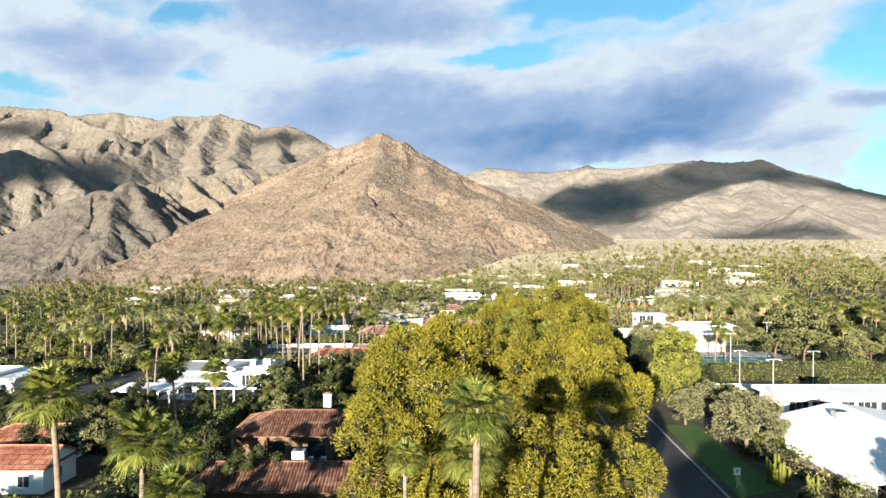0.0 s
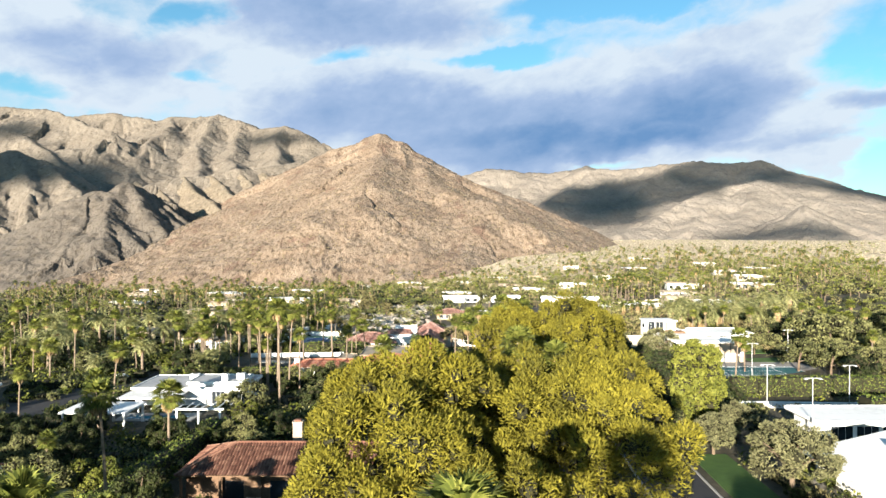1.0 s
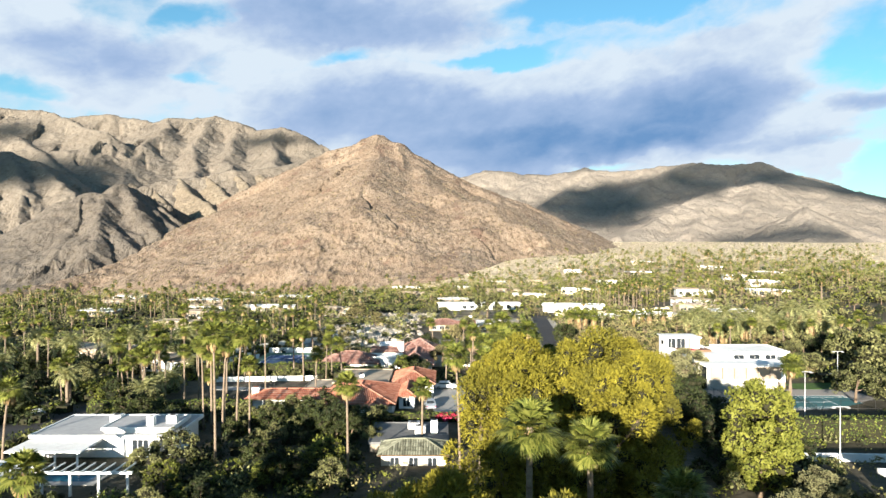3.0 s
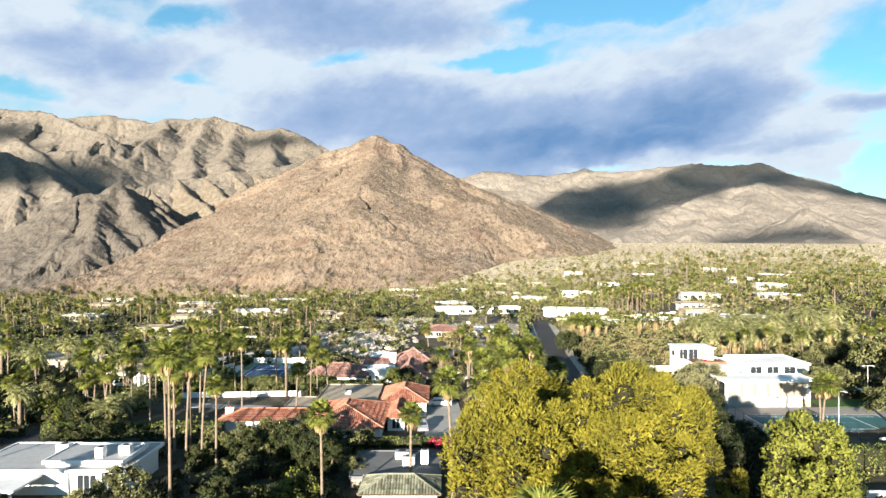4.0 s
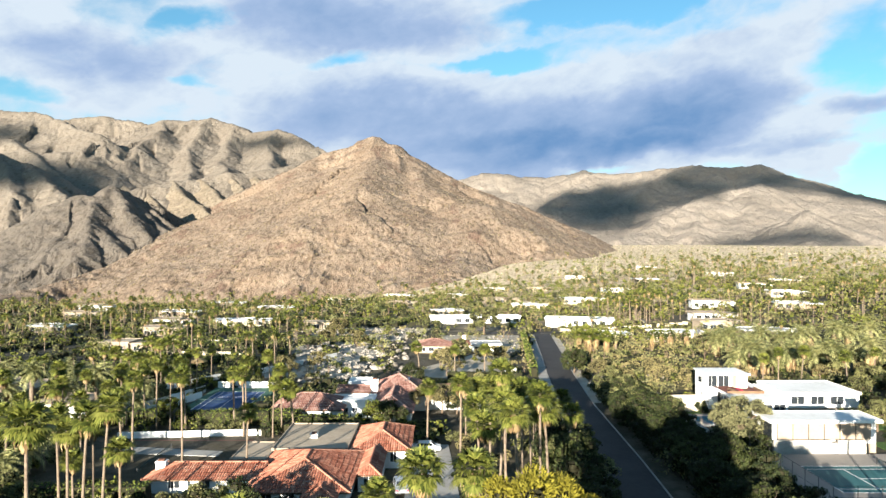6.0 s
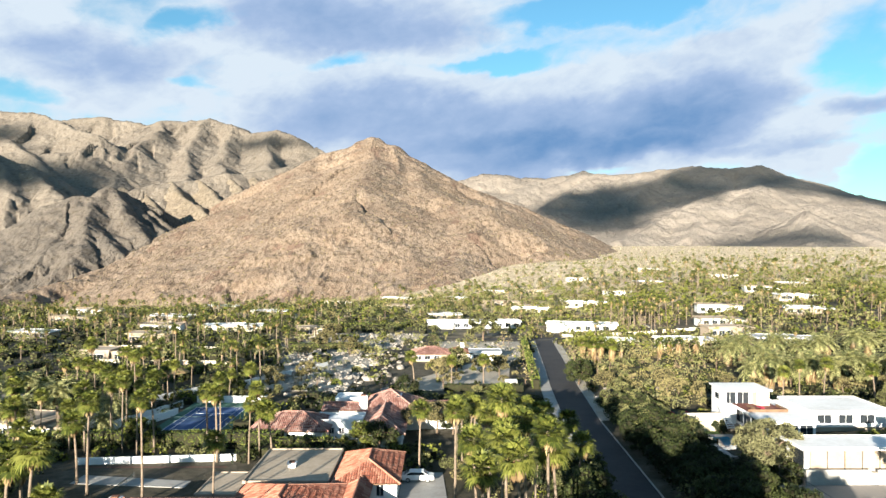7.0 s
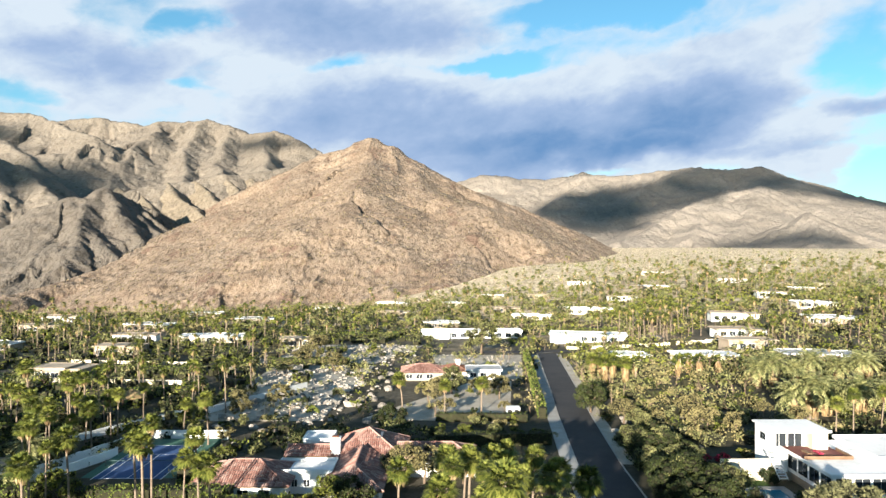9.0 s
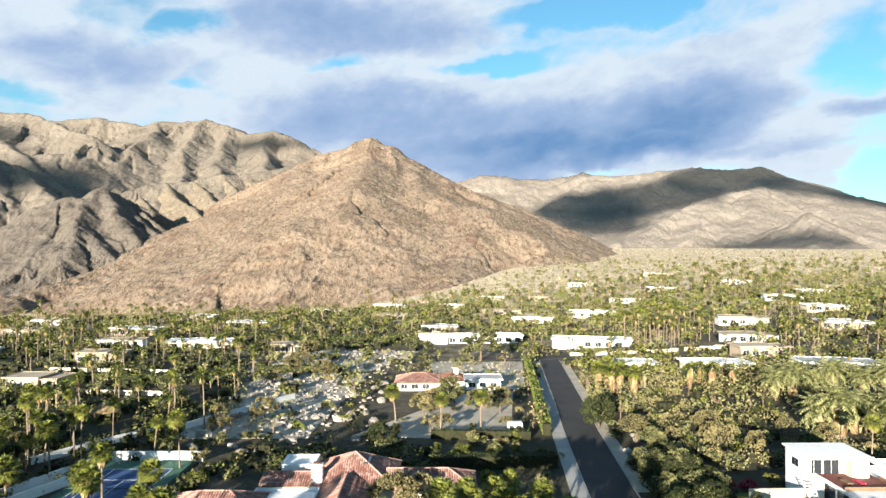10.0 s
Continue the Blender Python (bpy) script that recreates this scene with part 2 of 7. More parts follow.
M["roof_tan"] = mat("tan_roof_gravel", [(0.271, 0.215, 0.158), (0.373, 0.306, 0.226), (0.452, 0.373, 0.294)], 0.2, 0.9, 0.02, 4)
# roof coating darkened to hold a shadow in its colour
M["roof_shaded"] = mat("shaded_roof_coating", [(0.078, 0.078, 0.078), (0.125, 0.125, 0.125), (0.172, 0.172, 0.164)], 0.2, 0.9, 0.02, 4)
M["tile_red"] = mat("red_clay_tile", [(0.203, 0.0663, 0.039), (0.328, 0.125, 0.078), (0.421, 0.211, 0.14)], 0.5, 0.8, 0.02, 3, fine=5, island=0.35)
M["tile_pink"] = mat("weathered_pink_tile", [(0.187, 0.0858, 0.0663), (0.281, 0.148, 0.117), (0.374, 0.242, 0.199)], 0.5, 0.85, 0.02, 3, fine=5, island=0.4)
M["tile_brown"] = mat("brown_clay_tile", [(0.078, 0.0328, 0.0218), (0.14, 0.0624, 0.0406), (0.218, 0.117, 0.078)], 0.5, 0.85, 0.02, 3, fine=5, island=0.4)
M["tile_green"] = mat("grey_green_tile", [(0.078, 0.078, 0.0546), (0.156, 0.156, 0.109), (0.234, 0.234, 0.172)], 0.5, 0.85, 0.02, 3, fine=5, island=0.4)
M["glass"] = mat("window_glass", [(0.02, 0.025, 0.03), (0.03, 0.035, 0.04)], 0.5, 0.08, 0, spec=0.6)
M["dark_metal"] = mat("dark_metal", [(0.03, 0.03, 0.03), (0.06, 0.06, 0.06)], 0.5, 0.5, 0, metal=0.6)
M["grey_metal"] = mat("grey_metal", [(0.35, 0.35, 0.35), (0.5, 0.5, 0.5)], 0.5, 0.5, 0, metal=0.5)
M["wood"] = mat("brown_wood", [(0.078, 0.0468, 0.0273), (0.156, 0.0936, 0.0546), (0.218, 0.14, 0.0858)], 1.0, 0.8, 0.01, 6)
M["lawn"] = mat("lawn", [(0.031, 0.0682, 0.0124), (0.0527, 0.105, 0.0186), (0.0744, 0.13, 0.0279)], 0.12, 0.95, 0.04, 5)
M["hedge"] = mat("hedge_leaf", [(0.0345, 0.0575, 0.0115), (0.0862, 0.115, 0.0184), (0.172, 0.19, 0.0345)], 0.4, 0.8, 0, fine=3, island=0.5, translucent=0.15)
M["leaf_pine"] = mat("yellow_green_needle", [(0.0678, 0.0635, 0.00657), (0.154, 0.134, 0.0109), (0.247, 0.21, 0.0197)], 0.3, 0.8, 0, fine=2, island=0.14, per_object=0.12, translucent=0.1)
M["leaf_olive"] = mat("olive_leaf", [(0.0694, 0.0747, 0.0264), (0.139, 0.139, 0.0505), (0.224, 0.215, 0.0843)], 0.3, 0.75, 0, fine=2, island=0.2, per_object=0.2, translucent=0.15)
M["leaf_silver"] = mat("silvery_olive_leaf", [(0.0766, 0.0796, 0.0367), (0.148, 0.143, 0.0653), (0.229, 0.214, 0.102)], 0.3, 0.75, 0, fine=2, island=0.2, per_object=0.1, translucent=0.12)
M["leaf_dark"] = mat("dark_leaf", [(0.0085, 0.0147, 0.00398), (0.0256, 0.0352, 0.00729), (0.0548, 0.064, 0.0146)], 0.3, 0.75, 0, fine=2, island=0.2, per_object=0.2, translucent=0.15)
M["leaf_lime"] = mat("bright_leaf", [(0.0564, 0.0714, 0.0104), (0.121, 0.132, 0.0189), (0.196, 0.197, 0.0321)], 0.3, 0.75, 0, fine=2, island=0.2, per_object=0.2, translucent=0.2)
M["leaf_ochre"] = mat("dry_ochre_leaf", [(0.117, 0.0994, 0.0409), (0.199, 0.169, 0.0702), (0.281, 0.234, 0.105)], 0.3, 0.8, 0, fine=2, island=0.2, per_object=0.2, translucent=0.15)
M["scrub"] = mat("dry_scrub", [(0.085, 0.068, 0.0382), (0.136, 0.106, 0.0595), (0.196, 0.153, 0.085)], 0.1, 0.9, 0, fine=0.5, island=0.4)
M["scrub_pale"] = mat("pale_desert_scrub", [(0.204, 0.17, 0.111), (0.315, 0.264, 0.183), (0.408, 0.348, 0.246)], 0.1, 0.9, 0, fine=0.5, island=0.5)
M["leaf_red"] = mat("magenta_flower", [(0.195, 0.0078, 0.0234), (0.351, 0.0156, 0.0468), (0.429, 0.039, 0.0936)], 0.5, 0.7, 0, fine=2, island=0.4)
# near-black colour painted as the shade inside crowns, hedges and thickets
M["core_shade"] = mat("dark_core_shade", [(0.0098, 0.0098, 0.00382), (0.0191, 0.018, 0.00655), (0.03, 0.0273, 0.0109)], 0.5, 0.9, 0, fine=4)
M["palm"] = mat("fan_palm_leaf", [(0.047, 0.0619, 0.0115), (0.121, 0.137, 0.0228), (0.213, 0.217, 0.0477)], 0.5, 0.6, 0, fine=2, island=0.5, per_object=0.2, translucent=0.2)
M["date"] = mat("date_palm_leaf", [(0.113, 0.126, 0.0478), (0.233, 0.233, 0.0929), (0.371, 0.352, 0.152)], 0.5, 0.6, 0, fine=2, island=0.5, per_object=0.2, translucent=0.2)
M["frond_dry"] = mat("dry_frond", [(0.125, 0.078, 0.0351), (0.218, 0.148, 0.0702), (0.312, 0.226, 0.117)], 0.8, 0.9, 0, fine=4, island=0.5)
M["bark"] = mat("bark", [(0.0702, 0.0468, 0.0312), (0.133, 0.0936, 0.0624), (0.195, 0.148, 0.101)], 0.8, 0.95, 0.05, 6)
M["palm_bark"] = mat("palm_bark", [(0.101, 0.0741, 0.0507), (0.179, 0.136, 0.0975), (0.257, 0.203, 0.148)], 0.8, 0.95, 0.04, 8, stretch=(1, 1, 3))
M["pool"] = mat("pool_water", [(0.03, 0.16, 0.24), (0.05, 0.24, 0.34)], 0.4, 0.05, 0.01, 3, spec=0.5)
M["court_blue"] = mat("blue_court", [(0.0273, 0.0663, 0.164), (0.0351, 0.078, 0.187), (0.0468, 0.0936, 0.211)], 0.15, 0.8, 0)
M["court_green"] = mat("green_court", [(0.0468, 0.117, 0.078), (0.0585, 0.14, 0.0936), (0.0702, 0.156, 0.109)], 0.15, 0.8, 0)
M["court_teal"] = mat("teal_court", [(0.0234, 0.0936, 0.101), (0.0312, 0.117, 0.125), (0.039, 0.133, 0.14)], 0.15, 0.8, 0)
M["court_edge"] = mat("court_surround", [(0.234, 0.211, 0.187), (0.296, 0.265, 0.234)], 0.2, 0.85, 0)
M["boulder"] = mat("boulder", [(0.133, 0.113, 0.0936), (0.234, 0.207, 0.176), (0.328, 0.296, 0.257)], 0.5, 0.95, 0.06, 4, per_object=0.3)
M["court_red"] = mat("red_court", [(0.125, 0.0468, 0.039), (0.156, 0.0585, 0.0468)], 0.2, 0.85, 0)
M["cloud"] = mat("cloud_white", [(0.8, 0.8, 0.8), (0.9, 0.9, 0.9)], 0.01, 1.0)


def thin_cloud(m, share):
    """Lets a share of the sun through the cloud"""
    n, l = m.node_tree.nodes, m.node_tree.links
    tr, mx = n.new("ShaderNodeBsdfTransparent"), n.new("ShaderNodeMixShader")
    mx.inputs[0].default_value = share
    l.new(n["Principled BSDF"].outputs[0], mx.inputs[1])
    l.new(tr.outputs[0], mx.inputs[2])
    l.new(mx.outputs[0], n["Material Output"].inputs[0])


thin_cloud(M["cloud"], 0.4)
M["paint"] = mat("white_paint", [(0.72, 0.72, 0.70), (0.82, 0.82, 0.80)], 0.5, 0.6, 0)
M["car_silver"] = mat("silver_car_paint", [(0.42, 0.45, 0.48), (0.46, 0.49, 0.52)], 0.5, 0.25, 0, metal=0.5)
M["rubber"] = mat("black_rubber", [(0.02, 0.02, 0.02), (0.03, 0.03, 0.03)], 0.5, 0.9, 0)
M["screen"] = mat("fence_screen", [(0.0234, 0.0468, 0.0468), (0.039, 0.0702, 0.0663)], 0.3, 0.9, 0)


# ---- mesh helpers ----
class Mesh:
    """Collects faces for one mesh object."""

    def __init__(self):
        self.v, self.f = [], []

    def face(self, *pts):
        i = len(self.v)
        self.v.extend(tuple(p) for p in pts)
        self.f.append(tuple(range(i, i + len(pts))))

    def box(self, x0, y0, z0, x1, y1, z1):
        i = len(self.v)
        self.v += [(x, y, z) for z in (z0, z1) for y in (y0, y1) for x in (x0, x1)]
        self.f += [tuple(i + k for k in q) for q in ((0, 2, 3, 1), (4, 5, 7, 6), (0, 1, 5, 4), (2, 6, 7, 3), (0, 4, 6, 2), (1, 3, 7, 5))]

    def tube(self, pts, radii, n=8, cap=True):
        """A tapered round bar through pts."""
        i0 = len(self.v)
        for k, (p, r) in enumerate(zip(pts, radii)):
            a = Vector(pts[min(k + 1, len(pts) - 1)]) - Vector(pts[max(k - 1, 0)])
            q = a.to_track_quat("Z", "Y")
            for j in range(n):
                w = 2 * math.pi * j / n
                self.v.append(tuple(Vector(p) + q @ Vector((r * math.cos(w), r * math.sin(w), 0))))
        for k in range(len(pts) - 1):
            for j in range(n):
                a, b = i0 + k * n + j, i0 + k * n + (j + 1) % n
                self.f.append((a, b, b + n, a + n))
        if cap:
            self.f.append(tuple(i0 + (len(pts) - 1) * n + j for j in range(n)))
            self.f.append(tuple(i0 + j for j in reversed(range(n))))

    def data(self, name, material, smooth=False):
        me = bpy.data.meshes.new(name)
        me.from_pydata(self.v, [], self.f)
        me.materials.append(material)
        if smooth:
            me.polygons.foreach_set("use_smooth", [True] * len(me.polygons))
        me.update()
        return me


def part(name, mesh, material, parent, label="", smooth=False):
    ob = new(name, mesh.data(name, material, smooth) if isinstance(mesh, Mesh) else mesh)
    ob.parent = parent
    if label:
        ob["label"] = label
    return ob


def thing(name, label, category, m=None, group="", kind=""):
    ob = new(name)
    ob.empty_display_size = 0.3
    if m is not None:
        ob.matrix_basis = m
    return tagged(ob, label, category, group, kind)


def solid(name, mesh, material, label, category="", group="", kind="", m=None, smooth=False):
    ob = new(name, mesh.data(name, material, smooth))
    if m is not None:
        ob.matrix_basis = m
    return tagged(ob, label, category, group, kind)


def sstep(a):
    a = np.clip(a, 0, 1)
    return a * a * (3 - 2 * a)


# lattice noise for terrain
TABLE = np.random.RandomState(7).rand(256, 256)


def vnoise(x, y):
    xi, yi = np.floor(x).astype(int), np.floor(y).astype(int)
    fx, fy = x - xi, y - yi
    fx, fy = fx * fx * fx * (fx * (fx * 6 - 15) + 10), fy * fy * fy * (fy * (fy * 6 - 15) + 10)
    a, b = TABLE[xi & 255, yi & 255], TABLE[(xi + 1) & 255, yi & 255]
    c, d = TABLE[xi & 255, (yi + 1) & 255], TABLE[(xi + 1) & 255, (yi + 1) & 255]
    return (a * (1 - fx) + b * fx) * (1 - fy) + (c * (1 - fx) + d * fx) * fy


def fbm(x, y, octaves=5, ridged=False):
    s, a, tot = 0, 0.5, 0
    for k in range(octaves):
        q = vnoise(x + 17.3 * k, y + 9.1 * k)
        s = s + a * ((1 - np.abs(2 * q - 1)) if ridged else q)
        tot += a
        a *= 0.5
        x, y = x * 2.03, y * 2.03
    return s / tot


def ground_z(x, y):
    """Height of the ground: it falls away from the start and rises to the right and towards the desert."""
    x, y = np.asarray(x, float), np.asarray(y, float)
    b = 2 - 0.028 * (y - 90)
    b = -8 + np.log1p(np.exp(np.clip((b + 8) / 1.5, -30, 30))) * 1.5
    b = b - 75 * sstep((180 - x) / 500) * sstep((y - 480) / 750)
    return b + 14 * sstep((x - 45) / 200) * sstep((y - 100) / 250) + 0.014 * np.maximum(0, y - 500) * sstep((x - 120) / 650)


def gz(x, y):
    return float(ground_z(x, y))

# ---- ground and mountains ----
def grid_mesh(name, xs, ys, Z, material, keep=None, smooth=True):
    nx, ny = len(xs), len(ys)
    X, Y = np.meshgrid(xs, ys)
    co = np.stack([X, Y, Z], -1).reshape(-1, 3)
    idx = np.arange(nx * ny).reshape(ny, nx)
    q = np.stack([idx[:-1, :-1], idx[:-1, 1:], idx[1:, 1:], idx[1:, :-1]], -1).reshape(-1, 4)
    if keep is not None:
        k = keep[:-1, :-1] | keep[:-1, 1:] | keep[1:, 1:] | keep[1:, :-1]
        q = q[k.reshape(-1)]
        used, inv = np.unique(q, return_inverse=True)
        co, q = co[used], inv.reshape(-1, 4)
    me = bpy.data.meshes.new(name)
    me.vertices.add(len(co))
    me.vertices.foreach_set("co", co.reshape(-1))
    me.loops.add(q.size)
    me.loops.foreach_set("vertex_index", q.reshape(-1))
    me.polygons.add(len(q))
    me.polygons.foreach_set("loop_start", np.arange(0, q.size, 4))
    me.polygons.foreach_set("use_smooth", np.full(len(q), smooth))
    me.materials.append(material)
    me.update(calc_edges=True)
    me.validate()
    return new(name, me)


def build_ground():
    xs = np.unique(np.concatenate([np.arange(-320, 420, 6.0), np.linspace(-5200, -320, 40), np.linspace(420, 5200, 40)]))
    ys = np.unique(np.concatenate([np.arange(-60, 760, 6.0), np.linspace(-5000, -60, 25), np.linspace(760, 5600, 60)]))
    X, Y = np.meshgrid(xs, ys)
    Z = ground_z(X, Y)
    tagged(grid_mesh("ground", xs, ys, Z, M["ground"]), "dry sandy desert ground between gardens and houses", "ground", kind="structure")


def ridge_surface(X, Y, line, steep, ease, reach, wave, depth, seed, lean, flank, crest):
    """Height of the flanks that fall from a ridge line of (x, y, z), cut by gullies that run down from it"""
    H, D, U, S = np.full(X.shape, -1e9), np.zeros(X.shape), np.zeros(X.shape), np.zeros(X.shape)
    far = np.hypot(X, Y)
    run = 0.0
    for k, ((x0, y0, z0), (x1, y1, z1)) in enumerate(zip(line, line[1:])):
        dx, dy = x1 - x0, y1 - y0
        L = math.hypot(dx, dy)
        t = ((X - x0) * dx + (Y - y0) * dy) / (L * L)
        side = ((X - x0) * dy - (Y - y0) * dx) / L
        c = np.clip(t, 0, 1)
        px, py = x0 + c * dx, y0 + c * dy
        d = np.sqrt((X - px) ** 2 + (Y - py) ** 2 + crest * crest) - crest
        past = np.where((t < 0) & (k == 0) | (t > 1) & (k == len(line) - 2), (t - c) * L, 0)
        u = run + c * L + 240 * np.arctan2(past, np.abs(side) + 1)
        # the far side and the sides are steeper than the face towards the valley
        lee = 1 + 0.9 * np.clip((far - np.hypot(px, py)) / (d + 40), 0, 1) + flank * np.abs((X - px) * Y - (Y - py) * X) / (far * (d + 40))
        h = z0 + c * (z1 - z0) - (ease * d + (steep - ease) * reach * (1 - np.exp(-d / reach))) * lee
        on = h > H
        H, D, U, S = np.where(on, h, H), np.where(on, d, D), np.where(on, u, U), np.where(on, side / (np.abs(side) + 25.0), S)
        run += L
    d = D
    u = U + lean * d * S + 37.0 * S + seed * 191.0
    big = fbm(u / wave, d / (wave * 6) + 3.3 * seed, 3, True)
    thin = fbm(u / (wave * 0.36) + 5.1, d / (wave * 2.2) + seed, 3, True)
    env = np.clip(d / (1.1 * wave), 0, 1) * np.exp(-d / (reach * 2.0))
    return H + depth * env * ((big - 0.66) * 2.6 + (thin - 0.66) * 1.0) - 0.12 * depth * (1 - np.exp(-d / 60.0))


def mountain(name, label, ridges, material, box, size, steep=0.62, ease=0.1, reach=330.0, wave=130.0, depth=38.0, rough=5.0, soft=14.0, seed=0, lean=0.25, outer=0, flank=0.0, crest=12.0):
    """A mountain as the upper hull of its ridges. box: azimuths (degrees) and distances from the start that it spans; size: columns, rows"""
    a0, a1, r0, r1 = box
    A, T = np.radians(np.linspace(a0, a1, size[0])), r0 * (r1 / r0) ** np.linspace(0, 1, size[1])
    a, r = np.meshgrid(A, T)
    X, Y = r * np.sin(a), r * np.cos(a)
    # uneven ground shifts the flanks a little
    wx = X + 0.5 * wave * (fbm(X / (wave * 1.6) + seed, Y / (wave * 1.6), 4) - 0.5)
    wy = Y + 0.5 * wave * (fbm(X / (wave * 1.6) + 31, Y / (wave * 1.6) + seed, 4) - 0.5)
    hull, top = 0.0, np.full(X.shape, -1e9)
    parts = [ridge_surface(wx, wy, line, steep, ease, reach, wave, depth, seed + k, lean, flank if k < outer else 0.0, crest) for k, line in enumerate(ridges)]
    for h in parts:
        top = np.maximum(top, h)
    for h in parts:
        hull = hull + np.exp(np.maximum((h - top) / soft, -40))
    H = top + soft * 0.6 * np.log(hull)
    H = H + rough * ((fbm(X / 90 + seed, Y / 90, 4, True) - 0.62) * 2.4 + (fbm(X / 28, Y / 28 + seed, 3) - 0.5) * 1.3)
    # rubble fills the narrow slots at the foot
    n = 7
    wide = np.max([np.roll(H, k, 1) for k in range(-n, n + 1)], 0)
    fill = np.min([np.roll(wide, k, 1) for k in range(-n, n + 1)], 0)
    fill[:, :2 * n] = fill[:, -2 * n:] = -1e9
    H = np.where(r < 1600, np.maximum(H, fill - 2.5), H)
    G = ground_z(X, Y)
    H = np.maximum(H, G - 6)
    idx = np.arange(a.size).reshape(a.shape)
    q = np.stack([idx[:-1, :-1], idx[:-1, 1:], idx[1:, 1:], idx[1:, :-1]], -1).reshape(-1, 4)
    q = q[(H > G - 5.9).reshape(-1)[q].any(1)]
    used, q = np.unique(q, return_inverse=True)
    q = q.reshape(-1, 4)
    co = np.stack([X, Y, H], -1).reshape(-1, 3)[used]
    me = bpy.data.meshes.new(name)
    me.vertices.add(len(co))
    me.vertices.foreach_set("co", co.reshape(-1))
    me.loops.add(q.size)
    me.loops.foreach_set("vertex_index", q.reshape(-1))
    me.polygons.add(len(q))
    me.polygons.foreach_set("loop_start", np.arange(0, q.size, 4))
    me.polygons.foreach_set("use_smooth", np.full(len(q), True))
    me.materials.append(material)
    me.update(calc_edges=True)
    return tagged(new(name, me), label, "mountain", kind="structure")


# ridge lines of the mountains, x, y, z
CENTRE = [
    [(-245, 2693, 441), (-157, 2653, 408), (-61, 2573, 323), (50, 2493, 268), (202, 2423, 193), (343, 2343, 122), (504, 2243, 39)],
    [(-245, 2693, 441), (-352, 2693, 401), (-416, 2693, 384), (-475, 2643, 346), (-530, 2443, 246), (-590, 2243, 131), (-614, 2093, 95), (-673, 1943, 49), (-730, 1793, 3), (-792, 1643, -32), (-818, 1493, -52), (-832, 1343, -64)],
    [(-475, 2643, 346), (-431, 2243, 210), (-415, 1943, 110), (-417, 1693, 21), (-404, 1493, -35), (-381, 1313, -71)],
    [(-245, 2693, 441), (-231, 2443, 333), (-191, 1843, 192), (-202, 1653, 123), (-209, 1493, 45), (-196, 1373, -19), (-180, 1243, -51)],
    [(-112, 2593, 362), (-50, 2193, 223), (25, 1943, 170), (107, 1793, 131), (162, 1643, 78), (207, 1513, 24), (228, 1393, -4), (226, 1243, -13)],
    [(-50, 2193, 223), (-51, 1743, 101), (-60, 1493, 22), (-63, 1343, -23), (-65, 1213, -42)],
    [(107, 1793, 131), (70, 1573, 58), (46, 1393, 2), (27, 1223, -22)],
    [(-271, 1993, 190), (-288, 1743, 88), (-288, 1543, 22), (-257, 1293, -45)],
]
LEFT = [
    [(-2963, 3793, 793), (-2324, 3743, 765), (-2115, 3693, 737), (-1913, 3593, 677), (-1746, 3493, 614), (-1646, 3393, 576), (-1591, 3193, 466), (-1536, 2993, 343)],
    [(-2387, 4393, 832), (-2069, 4393, 853), (-1981, 4393, 832), (-1818, 4343, 794), (-1656, 4243, 800), (-1367, 4193, 798), (-1184, 4143, 745), (-1071, 4093, 697), (-916, 3993, 700), (-767, 3893, 639), (-610, 3793, 541), (-402, 3693, 448)],
    [(-1656, 4243, 800), (-1536, 3793, 641), (-1495, 3493, 522), (-1426, 3193, 390), (-1333, 2893, 275)],
    [(-1367, 4193, 798), (-1317, 3693, 566), (-1144, 3293, 402), (-1046, 2893, 305)],
    [(-1163, 2793, 273), (-1072, 2843, 300), (-977, 2893, 314), (-878, 2943, 333), (-788, 3043, 358), (-690, 3143, 384), (-596, 3243, 422)],
    [(-1184, 4143, 745), (-1142, 3793, 581), (-1045, 3393, 440), (-878, 2943, 333)],
    [(-916, 3993, 700), (-904, 3693, 551), (-740, 3143, 384)],
    [(-2516, 3593, 652), (-1984, 3293, 533), (-1761, 3093, 440), (-1603, 2943, 361)],
]
FLUTES = [
    [(-1163, 2793, 273), (-985, 2543, 165), (-821, 2343, 80)],
    [(-1072, 2843, 300), (-892, 2593, 198), (-735, 2393, 113)],
    [(-977, 2893, 314), (-832, 2693, 226), (-699, 2493, 142)],
    [(-878, 2943, 333), (-776, 2793, 256), (-666, 2593, 182)],
    [(-812, 3043, 354), (-724, 2893, 287), (-652, 2743, 234)],
    [(-690, 3143, 384), (-655, 2993, 324), (-598, 2793, 267)],
    [(-1264, 2843, 282), (-1075, 2543, 171), (-925, 2293, 88)],
]
LEFT_FRONT = [
    [(-2271, 2793, 455), (-1782, 2693, 407), (-1622, 2643, 381), (-1508, 2593, 338), (-1378, 2493, 274), (-1227, 2343, 196), (-1093, 2193, 120)],
    [(-1782, 2693, 407), (-1556, 2393, 241), (-1369, 2093, 99)],
    [(-1622, 2643, 381), (-1393, 2343, 219), (-1268, 2143, 101)],
]
